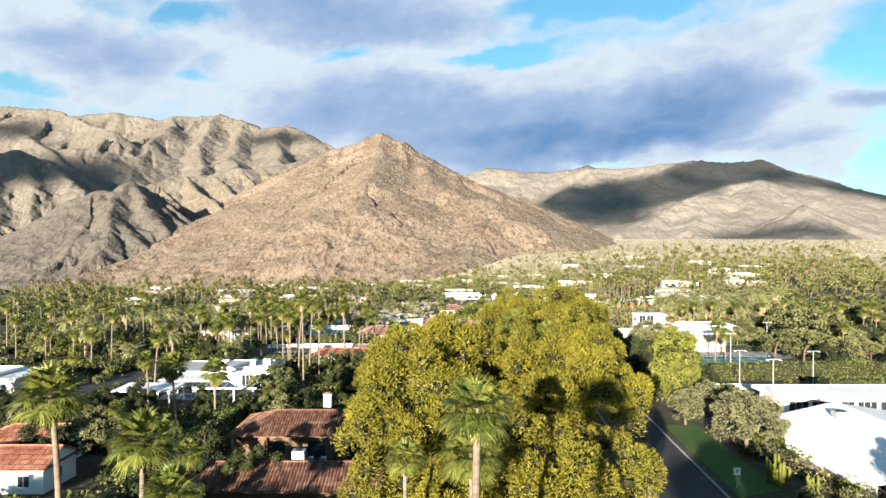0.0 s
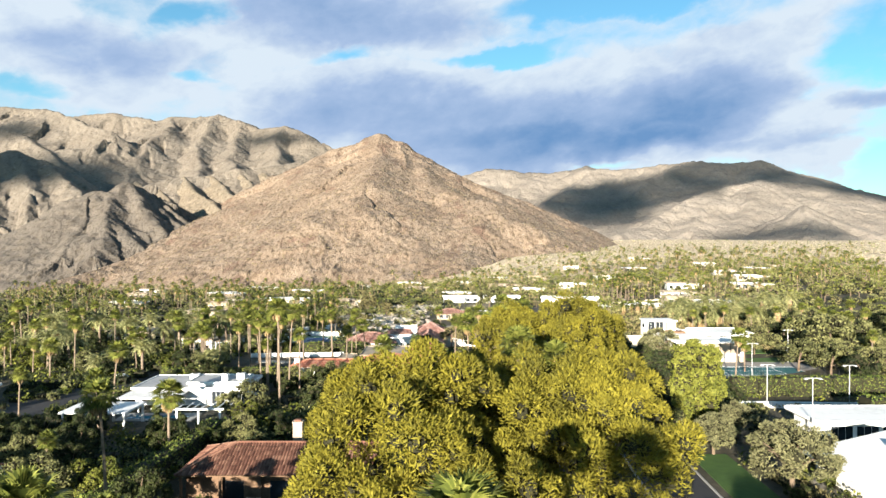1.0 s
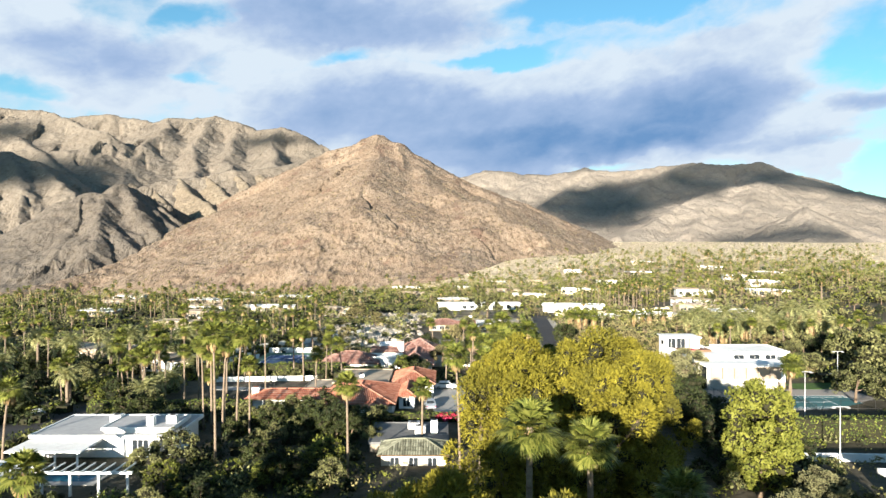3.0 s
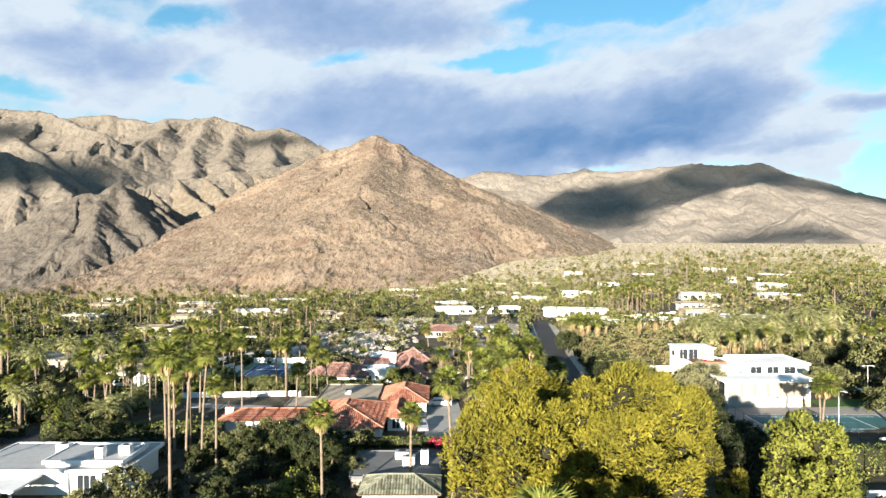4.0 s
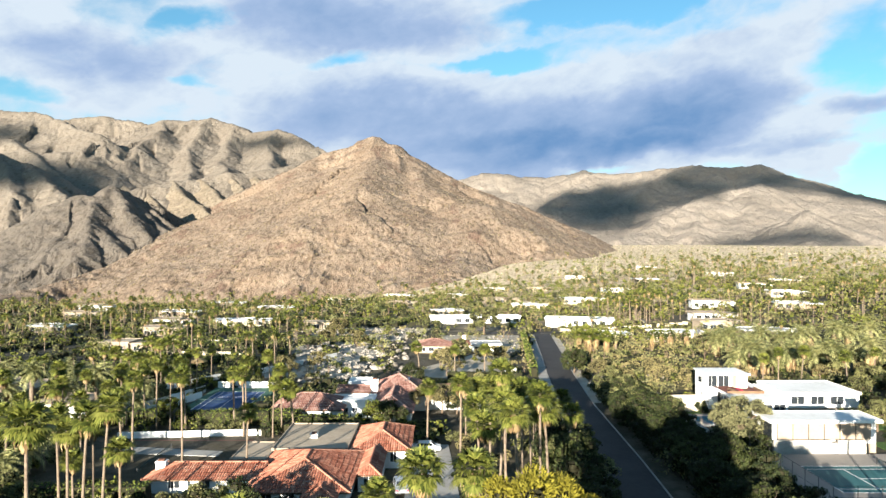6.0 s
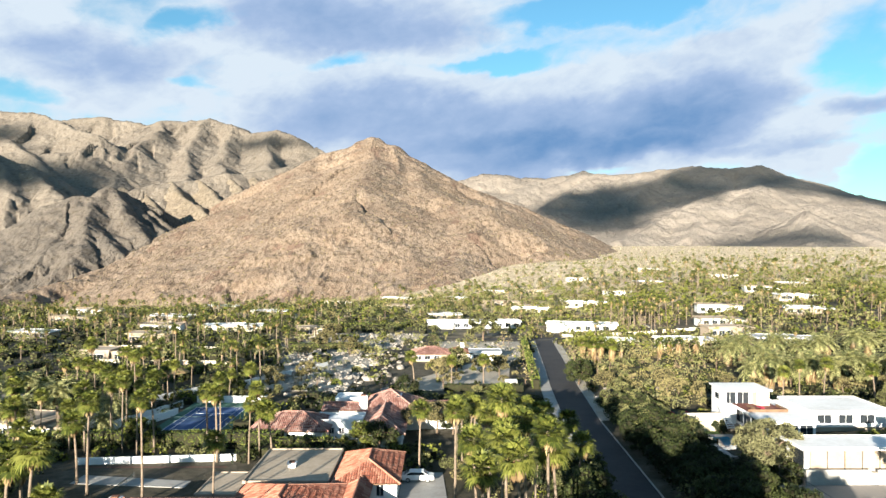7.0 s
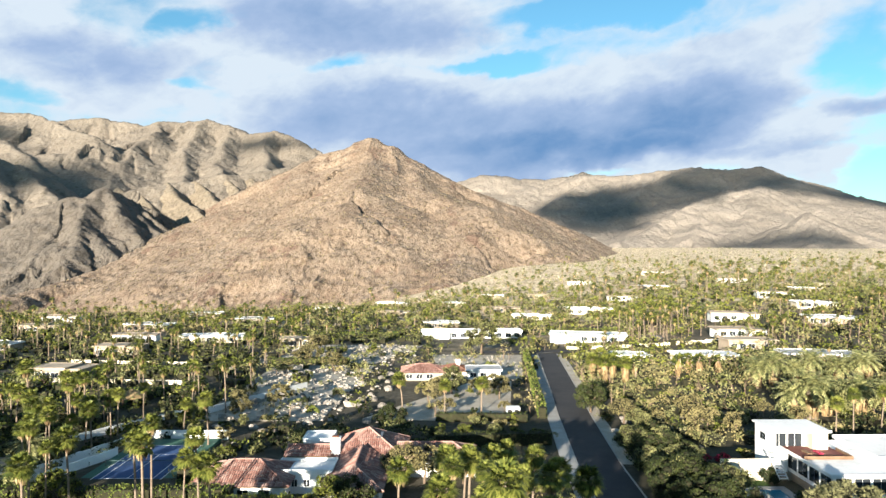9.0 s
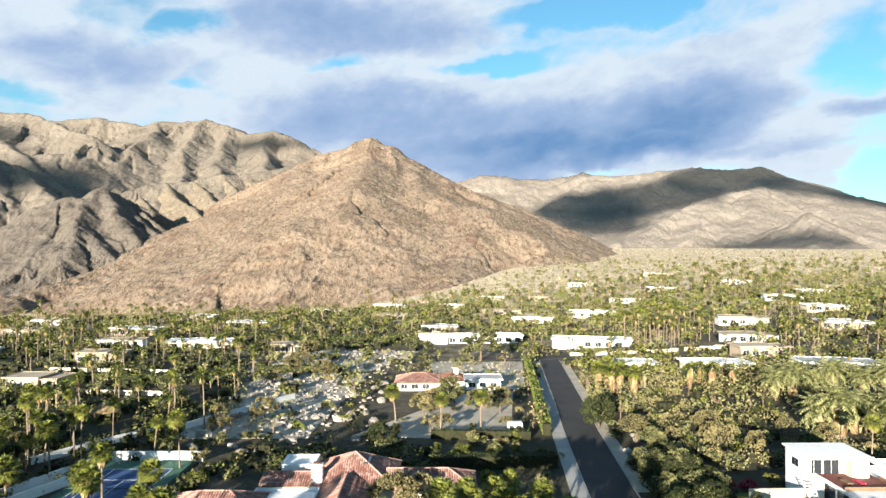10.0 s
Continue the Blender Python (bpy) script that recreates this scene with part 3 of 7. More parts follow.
LEFT_LOW = [
    [(-1283, 1843, -21), (-1206, 1993, 40), (-1189, 2123, 107), (-1090, 2093, 159), (-1049, 2093, 185), (-983, 2093, 180), (-987, 2173, 215), (-969, 2243, 201)],
    [(-1049, 2093, 185), (-914, 1923, 94), (-800, 1793, 27)],
    [(-987, 2173, 215), (-869, 2023, 129), (-770, 1893, 52)],
    [(-1090, 2093, 159), (-991, 1873, 63), (-923, 1693, -3)],
    [(-999, 2093, 180), (-890, 1833, 69), (-840, 1673, -3)],
    [(-973, 2213, 208), (-831, 2083, 107), (-731, 1973, 52)],
    [(-1189, 2123, 107), (-1098, 1893, 34), (-1028, 1693, -19)],
]
RIGHT = [
    [(13, 4843, 463), (325, 4843, 545), (501, 4843, 529), (715, 4843, 502), (871, 4843, 529), (988, 4843, 560), (1074, 4793, 528), (1272, 4743, 534), (1448, 4693, 551), (1675, 4643, 564), (1748, 4543, 556), (1890, 4493, 536), (2030, 4443, 559), (2226, 4443, 488), (2405, 4443, 441), (2583, 4443, 373), (2797, 4443, 338), (3368, 4443, 177)],
    [(1675, 4643, 564), (1303, 4343, 418), (1050, 4043, 261), (923, 3793, 140)],
    [(1074, 4793, 528), (780, 4343, 366), (549, 3943, 208)],
    [(1890, 4493, 536), (1527, 4193, 354), (1228, 3893, 174)],
    [(715, 4843, 502), (436, 4393, 352), (268, 3993, 210)],
]
RIGHT_SPUR = [
    [(762, 3043, 63), (957, 3293, 118), (1218, 3593, 229), (1439, 3793, 301), (1655, 3943, 360), (1837, 3993, 386), (1971, 3943, 312), (2074, 3843, 243), (2198, 3693, 158), (2482, 3593, 92)],
    [(1837, 3993, 386), (1591, 3593, 235), (1381, 3243, 106)],
    [(1971, 3943, 312), (1778, 3593, 178), (1600, 3293, 87)],
    [(1439, 3793, 301), (1295, 3493, 188), (1143, 3193, 90)],
]
RIGHT_KNOLL = [
    [(1439, 3043, 82), (1538, 3093, 142), (1651, 3143, 192), (1763, 3143, 134), (1882, 3093, 78)],
    [(1651, 3143, 192), (1582, 2993, 129), (1500, 2843, 68)],
]
build_ground()
mountain("mountain_centre", "brown rocky desert mountain with a rounded peak", CENTRE, M["rock_a"], (-37, 18, 1000, 3000), (680, 290), 0.52, 0.34, 300, 95, 24, 4.5, 20, 2, 0.08, 2, 2.0, 36)
mountain("mountain_left", "high grey-brown desert range with eroded gullies", LEFT, M["rock_b"], (-37, 2, 2300, 5100), (430, 200), 0.62, 0.42, 420, 140, 42, 6, 14, 5, 0.1)
mountain("mountain_left_spurs", "tan fluted spurs below the high range", FLUTES, M["rock_e"], (-30, -8, 2000, 3200), (330, 170), 0.85, 0.55, 200, 80, 20, 4, 5, 8, 0.1)
mountain("mountain_left_front", "shaded grey foothill of the high range", LEFT_FRONT, M["rock_b"], (-37, -24, 1900, 3100), (200, 130), 0.65, 0.42, 300, 110, 34, 6, 10, 9, 0.1)
mountain("mountain_left_low", "dark brown foothill with steep gullies", LEFT_LOW, M["rock_c"], (-37, -18, 1300, 2500), (320, 210), 0.78, 0.34, 180, 80, 32, 4.5, 6, 14, 0.1)
mountain("mountain_right", "far bare desert hills beyond the valley", RIGHT, M["rock_d"], (-2, 38, 3300, 5700), (380, 140), 0.5, 0.34, 420, 200, 26, 8, 26, 21, 0.1)
mountain("mountain_right_spur", "pale sunlit spur below the far hills", RIGHT_SPUR, M["rock_d"], (10, 38, 2800, 4700), (320, 150), 0.45, 0.3, 380, 90, 14, 6, 20, 27, 0.1)
mountain("mountain_right_knoll", "small grey knoll at the foot of the far hills", RIGHT_KNOLL, M["rock_d"], (23, 33, 2600, 3700), (120, 80), 0.55, 0.3, 200, 80, 12, 5, 10, 30, 0.1)


# ---- clouds behind the camera that shade parts of the mountains ----
def cloud(x, y, z, rx, ry, rz, seed):
    rng = np.random.RandomState(seed)
    m = Mesh()
    n, h = 48, 24
    lump = [(rng.uniform(1, 6), rng.uniform(1, 5), rng.uniform(0, 6.28), rng.uniform(0.04, 0.13)) for k in range(9)]
    for j in range(h + 1):
        for i in range(n):
            a, b = 2 * math.pi * i / n, math.pi * j / h
            w = 1 + sum(s * math.sin(round(p) * a + o) * math.sin(q * b + o) for p, q, o, s in lump) * math.sin(b)
            m.v.append((rx * w * math.cos(a) * math.sin(b), ry * w * math.sin(a) * math.sin(b), rz * w * math.cos(b)))
    for j in range(h):
        for i in range(n):
            p, q = j * n + i, j * n + (i + 1) % n
            m.f.append((p, p + n, q + n, q))
    solid("cloud", m, M["cloud"], "soft white cumulus cloud drifting overhead", "cloud", group="clouds", m=pose(x, y, z), smooth=True)


def shade(x, y, z, rx, rz, seed, back=12500.0):
    """A cloud that stands in the sun's way to the slope at x, y, z"""
    p = Vector((x, y, z)) - SUN_WAY * back
    cloud(p.x, p.y, p.z, rx, 260, rz, seed)


shade(2330, 4050, 400, 560, 95, 1)
shade(2560, 3900, 330, 360, 90, 12)
shade(800, 3990, 225, 210, 70, 13)
shade(1812, 4393, 486, 380, 175, 2)
shade(1239, 4243, 341, 460, 165, 3)
shade(943, 4293, 269, 300, 125, 9)
shade(598, 4843, 596, 480, 52, 4)
shade(1480, 3093, 40, 260, 30, 5)
shade(900, 3850, 150, 230, 55, 14)
shade(1020, 4020, 235, 200, 60, 15)
shade(-1631, 2593, 270, 230, 150, 6)
shade(-1836, 2593, 260, 420, 230, 7)
shade(-939, 3893, 602, 200, 45, 8)
shade(-1424, 2743, 241, 150, 60, 10)
shade(-2101, 3393, 576, 130, 60, 11)

# ---- plants ----
RNG = np.random.RandomState(11)


def quads_mesh(name, P, material, inner=None, count=0):
    """P: (n, 4, 3) corners; the last count faces take the inner material"""
    n = len(P)
    me = bpy.data.meshes.new(name)
    me.vertices.add(n * 4)
    me.vertices.foreach_set("co", np.ascontiguousarray(P, float).reshape(-1))
    me.loops.add(n * 4)
    me.loops.foreach_set("vertex_index", np.arange(n * 4))
    me.polygons.add(n)
    me.polygons.foreach_set("loop_start", np.arange(0, n * 4, 4))
    me.materials.append(material)
    if count:
        me.materials.append(inner)
        me.polygons.foreach_set("material_index", np.repeat((0, 1), (n - count, count)))
    me.update(calc_edges=True)
    return me


def unit(v):
    return v / np.maximum(1e-9, np.linalg.norm(v, axis=-1, keepdims=True))


def leaf_quads(C, N, size, rng, slim=0.55, tuft=0.45):
    """Leaf-like diamonds at C; a share of them faces N, the rest stands out along it"""
    k = len(C)
    a = unit(np.cross(N, unit(rng.normal(size=(k, 3)))))
    b = np.cross(N, a)
    out = rng.rand(k, 1) < tuft
    a, b = np.where(out, unit(N + 0.45 * rng.normal(size=(k, 3)) + np.array([0, 0, 0.3])), a), np.where(out, a, b)
    s = size * rng.uniform(0.6, 1.35, (k, 1))
    a, b = a * s, b * s * slim
    return np.stack([C - a, C - b * 1.0 - a * 0.1, C + a, C + b - a * 0.1], 1)


def ball_quads():
    """A small round body of 24 faces, for the dense inside of a clump"""
    Q = []
    for ax in range(3):
        for sg in (-1, 1):
            for i in (-1, 0):
                for j in (-1, 0):
                    q = []
                    for a, b in ((i, j), (i + 1, j), (i + 1, j + 1), (i, j + 1)):
                        v = [0, 0, 0]
                        v[ax], v[(ax + 1) % 3], v[(ax + 2) % 3] = sg, a * 0.8, b * 0.8
                        q.append(v)
                    Q.append(q if sg > 0 else q[::-1])
    return unit(np.array(Q, float))


BALL = ball_quads()
CUBE = unit(np.array([[(-1, -1, 1), (1, -1, 1), (1, 1, 1), (-1, 1, 1)], [(-1, 1, -1), (1, 1, -1), (1, -1, -1), (-1, -1, -1)], [(-1, -1, -1), (1, -1, -1), (1, -1, 1), (-1, -1, 1)],
                      [(1, 1, -1), (-1, 1, -1), (-1, 1, 1), (1, 1, 1)], [(-1, 1, -1), (-1, -1, -1), (-1, -1, 1), (-1, 1, 1)], [(1, -1, -1), (1, 1, -1), (1, 1, 1), (1, -1, 1)]], float))


def needles(rng, c, r, per, size, zc):
    """Needle tufts that stand out and up from clumps at c with radii r"""
    e = unit(rng.normal(size=(len(c), per, 3)) + 0.5 * unit(c)[:, None, :] + np.array([0, 0, 0.45]))
    p = c[:, None, :] + e * r[:, None, :] * (1 - 0.45 * rng.rand(len(c), per, 1) ** 2.2) * np.array([0.92, 0.92, 1.15])
    p[..., 2] += zc
    return leaf_quads(p.reshape(-1, 3), e.reshape(-1, 3), size, rng, 0.3, 0.8), None


def crown_quads(rng, rx, ry, rz, zc, lobes, lobe_r, per, size, low=-0.45, inner=0.3, jitter=0.3, full=0.0, tuft=0.45, slim=0.55, fine=0):
    d = unit(rng.normal(size=(lobes * 4, 3)))
    d = d[d[:, 2] > low][:lobes]
    if full:
        # a crown that stays wide down to the ground
        z = rng.uniform(low, 1, (lobes, 1)) ** 1
        z = np.where(rng.rand(lobes, 1) < 0.2, rng.uniform(0.85, 1, (lobes, 1)), z)
        a = rng.uniform(0, 2 * math.pi, (lobes, 1))
        w = (1 - np.abs(z) ** full) ** (1 / full) * np.where(rng.rand(lobes, 1) < 0.2, np.sqrt(rng.rand(lobes, 1)), 1)
        d = np.concatenate([np.cos(a) * w, np.sin(a) * w, z], 1)
    lump = (0.66 + 0.4 * rng.rand(len(d), 1)) if full else (0.78 + 0.3 * rng.rand(len(d), 1))
    c = d * np.array([rx, ry, rz]) * lump
    k = int(lobes * inner)
    if k:
        c = np.concatenate([c, unit(rng.normal(size=(k, 3))) * np.array([rx, ry, rz]) * rng.uniform(0.2, 0.65, (k, 1))])
    r = lobe_r * rng.uniform(0.65, 1.3, (len(c), 1))
    if fine:
        # the upper clumps, seen from close above, carry many fine needles
        up = c[:, 2] > 0.22 * rz
        q, t = needles(rng, c[up], r[up], fine, 0.15, zc)
        q2, t2 = needles(rng, c[~up], r[~up], per, size, zc)
        # balls that take the painted inner shade, behind the needles
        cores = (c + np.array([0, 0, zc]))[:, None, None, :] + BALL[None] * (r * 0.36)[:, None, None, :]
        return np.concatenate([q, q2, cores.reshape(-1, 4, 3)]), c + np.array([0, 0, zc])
    e = unit(rng.normal(size=(len(c), per, 3)) + 0.55 * unit(c)[:, None, :] + np.array([0, 0, 0.25]))
    p = c[:, None, :] + e * r[:, None, :] * rng.uniform(0.7, 1.08, (len(c), per, 1)) * np.array([1, 1, 0.8])
    nrm = unit(e + jitter * rng.normal(size=e.shape))
    p[..., 2] += zc
    c = c + np.array([0, 0, zc])
    # clump cores; their dark colour stands for shade between the leaves
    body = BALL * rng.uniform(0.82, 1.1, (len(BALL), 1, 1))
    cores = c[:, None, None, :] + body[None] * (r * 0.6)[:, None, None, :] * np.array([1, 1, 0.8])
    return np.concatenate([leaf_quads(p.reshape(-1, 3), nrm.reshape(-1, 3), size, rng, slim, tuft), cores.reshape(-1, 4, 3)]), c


def trunk_mesh(rng, height, r, limbs, targets, n=8):
    m = Mesh()
    top = Vector((rng.uniform(-0.3, 0.3), rng.uniform(-0.3, 0.3), height))
    m.tube([(0, 0, -0.4), (top.x * 0.3, top.y * 0.3, height * 0.5), tuple(top)], [r * 1.25, r, r * 0.75], n)
    for k in range(limbs):
        g = Vector(targets[rng.randint(len(targets))])
        s = top * rng.uniform(0.7, 1.0)
        mid = s.lerp(g, 0.5) + Vector((0, 0, 0.15 * (g - s).length))
        m.tube([tuple(s), tuple(mid), tuple(g)], [r * 0.55, r * 0.35, r * 0.12], 5, False)
    return m


KINDS = {}


def tree_kind(key, name, label, category, leaf, rx, rz, zc, lobes, lobe_r, per, size, trunk_h, trunk_r, limbs=4, seed=1, low=-0.45, inner=0.3, part_name="crown", full=0.0, jitter=0.3, tuft=0.45, slim=0.6, fine=0):
    rng = np.random.RandomState(seed)
    q, c = crown_quads(rng, rx, rx * rng.uniform(0.85, 1.1), rz, zc, lobes, lobe_r, per, size, low, inner, jitter, full, tuft, slim, fine)
    root = thing(name, label, category, pose(0, 0, -500))
    if trunk_h:
        part("trunk", trunk_mesh(rng, trunk_h, trunk_r, limbs, c), M["bark"], root)
    # the last faces, the cores, get the painted shade colour
    part(part_name, quads_mesh(part_name, q, M[leaf], M["core_shade"], 24 * len(c)), None, root)
    KINDS.setdefault(key, []).append(root)
    return root


def fan_crown(rng, leaves, blades, r, droop):
    """Fan leaves round a palm's head; each leaf is a stalk and a split fan."""
    Q = []
    for i in range(leaves):
        az = i * 2.39996 + rng.uniform(-0.2, 0.2)
        el = math.radians(84 - 122 * ((i + 0.5) / leaves) ** 0.85 + rng.uniform(-6, 6))
        d = np.array([math.cos(az) * math.cos(el), math.sin(az) * math.cos(el), math.sin(el)])
        side = np.array([-math.sin(az), math.cos(az), 0])
        up = np.cross(d, side) * -1
        if up[2] < 0:
            up = -up
        stalk = r * rng.uniform(0.75, 1.05)
        h = d * stalk + np.array([0, 0, -0.12 * stalk])
        w = side * 0.03
        Q.append([-w, w, h + w, h - w])
        fan = r * rng.uniform(0.85, 1.1)
        for k in range(blades):
            a = math.radians(-105 + 210 * (k + 0.5) / blades)
            v = d * math.cos(a) + side * math.sin(a)
            tip = h + v * fan * (0.75 + 0.25 * math.cos(a)) + np.array([0, 0, -droop * fan * rng.uniform(0.25, 0.75)])
            mid = h + v * fan * 0.5 + up * 0.04
            g = (-d * math.sin(a) + side * math.cos(a)) * fan * 1.15 / blades
            Q.append([h, mid - g, tip, mid + g])
    return np.array(Q)


def skirt_quads(rng, n, r, length):
    Q = []
    for i in range(n):
        az = rng.uniform(0, 2 * math.pi)
        o = np.array([math.cos(az), math.sin(az), 0])
        s = np.array([-math.sin(az), math.cos(az), 0]) * rng.uniform(0.12, 0.3)
        z = -rng.uniform(0.1, length * 0.6)
        a = o * r * 0.25 + np.array([0, 0, z])
        b = o * r * rng.uniform(0.5, 1.0) + np.array([0, 0, z - length * rng.uniform(0.25, 0.5)])
        Q.append([a, b - s, b + np.array([0, 0, -0.5 * length]) - o * r * 0.2, b + s])
    return np.array(Q)


def date_crown(rng, fronds, length):
    Q = []
    for i in range(fronds):
        az = i * 2.39996 + rng.uniform(-0.2, 0.2)
        el = math.radians(78 - 100 * ((i + 0.5) / fronds) + rng.uniform(-5, 5))
        o = np.array([math.cos(az), math.sin(az), 0])
        side = np.array([-math.sin(az), math.cos(az), 0])
        p, L, seg = np.zeros(3), length * rng.uniform(0.85, 1.1), 5
        for k in range(seg):
            e = el - math.radians(17) * k
            d = o * math.cos(e) + np.array([0, 0, math.sin(e)])
            q = p + d * L / seg
            wd = L * 0.13 * (1.0, 1.15, 1.0, 0.8, 0.45)[k]
            for sgn in (-1, 1):
                for j in range(2):
                    a, b = p + (q - p) * j / 2, p + (q - p) * (j + 0.7) / 2
                    t = (a + b) / 2 + side * sgn * wd + d * wd * 0.7 + np.array([0, 0, -0.35 * wd])
                    Q.append([a, b, t + d * 0.06, t - d * 0.06])
            p = q
    return np.array(Q)


def palm_trunk(rng, h, r0, r1, bend):
    m = Mesh()
    k = 6
    az = rng.uniform(0, 6.28)
    pts = [(bend * (i / k) ** 2 * math.cos(az), bend * (i / k) ** 2 * math.sin(az), -0.3 + (h + 0.3) * i / k) for i in range(k + 1)]
    rad = [r0 * 1.35 if i == 0 else r0 + (r1 - r0) * i / k for i in range(k + 1)]
    m.tube(pts, rad, 8)
    return m, pts[-1]


def palm_kind(key, name, label, h, crown, leaf, r0, r1, bend, skirt, seed, crown_scale=1.0):
    rng = np.random.RandomState(seed)
    root = thing(name, label, "palm tree", pose(0, 0, -500))
    m, top = palm_trunk(rng, h, r0, r1, bend)
    part("trunk", m, M["palm_bark"], root, smooth=True)
    c = part("crown", crown, None, root)
    c.matrix_basis = Matrix.Translation(top) @ Matrix.Scale(crown_scale, 4)
    if skirt is not None:
        s = part("dry_skirt", skirt, None, root, "hanging dry brown fronds")
        s.matrix_basis = Matrix.Translation(top) @ Matrix.Scale(crown_scale, 4)
    KINDS.setdefault(key, []).append(root)
    return root


FAN = [quads_mesh("crown", fan_crown(np.random.RandomState(s), 40, 13, 1.0, 0.5), M["palm"]) for s in (1, 2, 3)]
FAN_NEAR = quads_mesh("crown", fan_crown(np.random.RandomState(5), 44, 22, 1.35, 0.42), M["palm"])
SKIRT = [quads_mesh("dry_skirt", skirt_quads(np.random.RandomState(s), 46, 0.75, 1.3), M["frond_dry"]) for s in (1, 2)]
LONG_SKIRT = quads_mesh("dry_skirt", skirt_quads(np.random.RandomState(9), 110, 0.8, 3.2), M["frond_dry"])
DATE = [quads_mesh("crown", date_crown(np.random.RandomState(s), 46, 3.4), M["date"]) for s in (1, 2)]
for k, h in enumerate((6, 8, 10, 12, 14, 16)):
    for j in range(2):
        palm_kind("fan%d" % h, "fan_palm", "tall fan palm with a slim trunk and green crown", h, FAN[(k + j) % 3], "palm", 0.18, 0.12, 0.3 + 0.5 * j, SKIRT[j], 20 + 2 * k + j, 1.0 + 0.16 * j)
palm_kind("fan_near", "fan_palm", "tall fan palm with a thick head of split fans", 17, FAN_NEAR, "palm", 0.26, 0.17, 0.2, SKIRT[0], 50, 0.82)
palm_kind("fan_near_low", "fan_palm", "fan palm with a thick head of split fans", 10, FAN_NEAR, "palm", 0.3, 0.2, 0.5, SKIRT[0], 51, 0.85)
for h in (3, 5, 7):
    palm_kind("date%d" % h, "date_palm", "date palm with arching grey-green feather fronds", h, DATE[h % 2], "date", 0.36, 0.3, 0.1, SKIRT[1], 60 + h)
for h in (4, 5):
    palm_kind("canary%d" % h, "date_palm", "massive date palm with a tan skirt of cut fronds", h, DATE[h % 2], "date", 0.75, 0.65, 0.05, LONG_SKIRT, 80 + h, 1.25)
palm_kind("fan_big", "fan_palm", "fan palm with a wide shaggy head", 10, FAN_NEAR, "palm", 0.24, 0.18, 0.5, SKIRT[0], 52, 1.15)
for h in (4, 6):
    palm_kind("skirt%d" % h, "fan_palm", "stout fan palm with a full skirt of dry fronds", h + 2, FAN[h % 3], "palm", 0.5, 0.4, 0.1, LONG_SKIRT, 70 + h, 1.3)

PINE = "large spreading pine with dense yellow-green needle clumps"
for s in (1, 2):
    tree_kind("pine", "pine_tree", PINE, "tree", "leaf_pine", 6.6, 8.4, 9.2, 165, 1.2, 420, 0.17, 7.5, 0.45, 2, seed=s, low=-0.97, inner=0.16, full=2.6, fine=640)
for s in (4, 5):
    tree_kind("pine_mid", "pine_tree", PINE, "tree", "leaf_pine", 4.6, 8.0, 9.0, 115, 1.1, 330, 0.17, 6.5, 0.35, 2, seed=s, low=-0.95, inner=0.16, full=2.4, fine=480)
for s in (1, 2):
    tree_kind("willow", "pepper_tree", "weeping bright green tree with fine hanging foliage", "tree", "leaf_lime", 2.7, 4.3, 5.2, 90, 0.75, 150, 0.13, 4.0, 0.25, 6, seed=s + 10, low=-0.9)
    tree_kind("olive", "olive_tree", "grey-green olive tree with a rounded crown", "tree", "leaf_olive", 3.2, 2.5, 3.6, 36, 0.9, 110, 0.13, 2.4, 0.22, 6, seed=s + 20, low=-0.6, inner=0.15)
for s in (1, 2):
    tree_kind("olive_near", "olive_tree", "grey-green olive tree with a rounded crown", "tree", "leaf_silver", 3.2, 2.5, 3.6, 60, 0.75, 150, 0.14, 2.4, 0.22, 6, seed=s + 120, low=-0.7, inner=0.15, tuft=0.75, slim=0.34)
for s in (1, 2, 3):
    tree_kind("round", "garden_tree", "rounded olive-green garden tree", "tree", "leaf_olive", 3.0, 2.4, 3.2, 26, 0.95, 90, 0.165, 2.2, 0.2, 3, seed=s + 30, low=-0.6, inner=0.15)
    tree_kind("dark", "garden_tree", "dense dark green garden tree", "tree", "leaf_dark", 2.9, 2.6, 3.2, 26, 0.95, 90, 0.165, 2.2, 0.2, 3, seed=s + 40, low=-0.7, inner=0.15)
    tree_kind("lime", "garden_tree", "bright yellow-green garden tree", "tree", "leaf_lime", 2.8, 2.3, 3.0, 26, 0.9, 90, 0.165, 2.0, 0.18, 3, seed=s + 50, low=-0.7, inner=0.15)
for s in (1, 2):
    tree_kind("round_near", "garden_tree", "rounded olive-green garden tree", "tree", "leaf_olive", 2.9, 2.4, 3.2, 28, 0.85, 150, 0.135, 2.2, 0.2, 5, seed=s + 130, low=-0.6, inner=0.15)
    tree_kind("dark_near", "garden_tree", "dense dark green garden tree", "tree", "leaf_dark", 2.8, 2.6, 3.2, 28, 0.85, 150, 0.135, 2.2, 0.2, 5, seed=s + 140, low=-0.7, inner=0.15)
    tree_kind("lime_near", "garden_tree", "bright yellow-green garden tree", "tree", "leaf_lime", 2.7, 2.3, 3.0, 28, 0.85, 150, 0.135, 2.0, 0.18, 5, seed=s + 150, low=-0.7, inner=0.15)
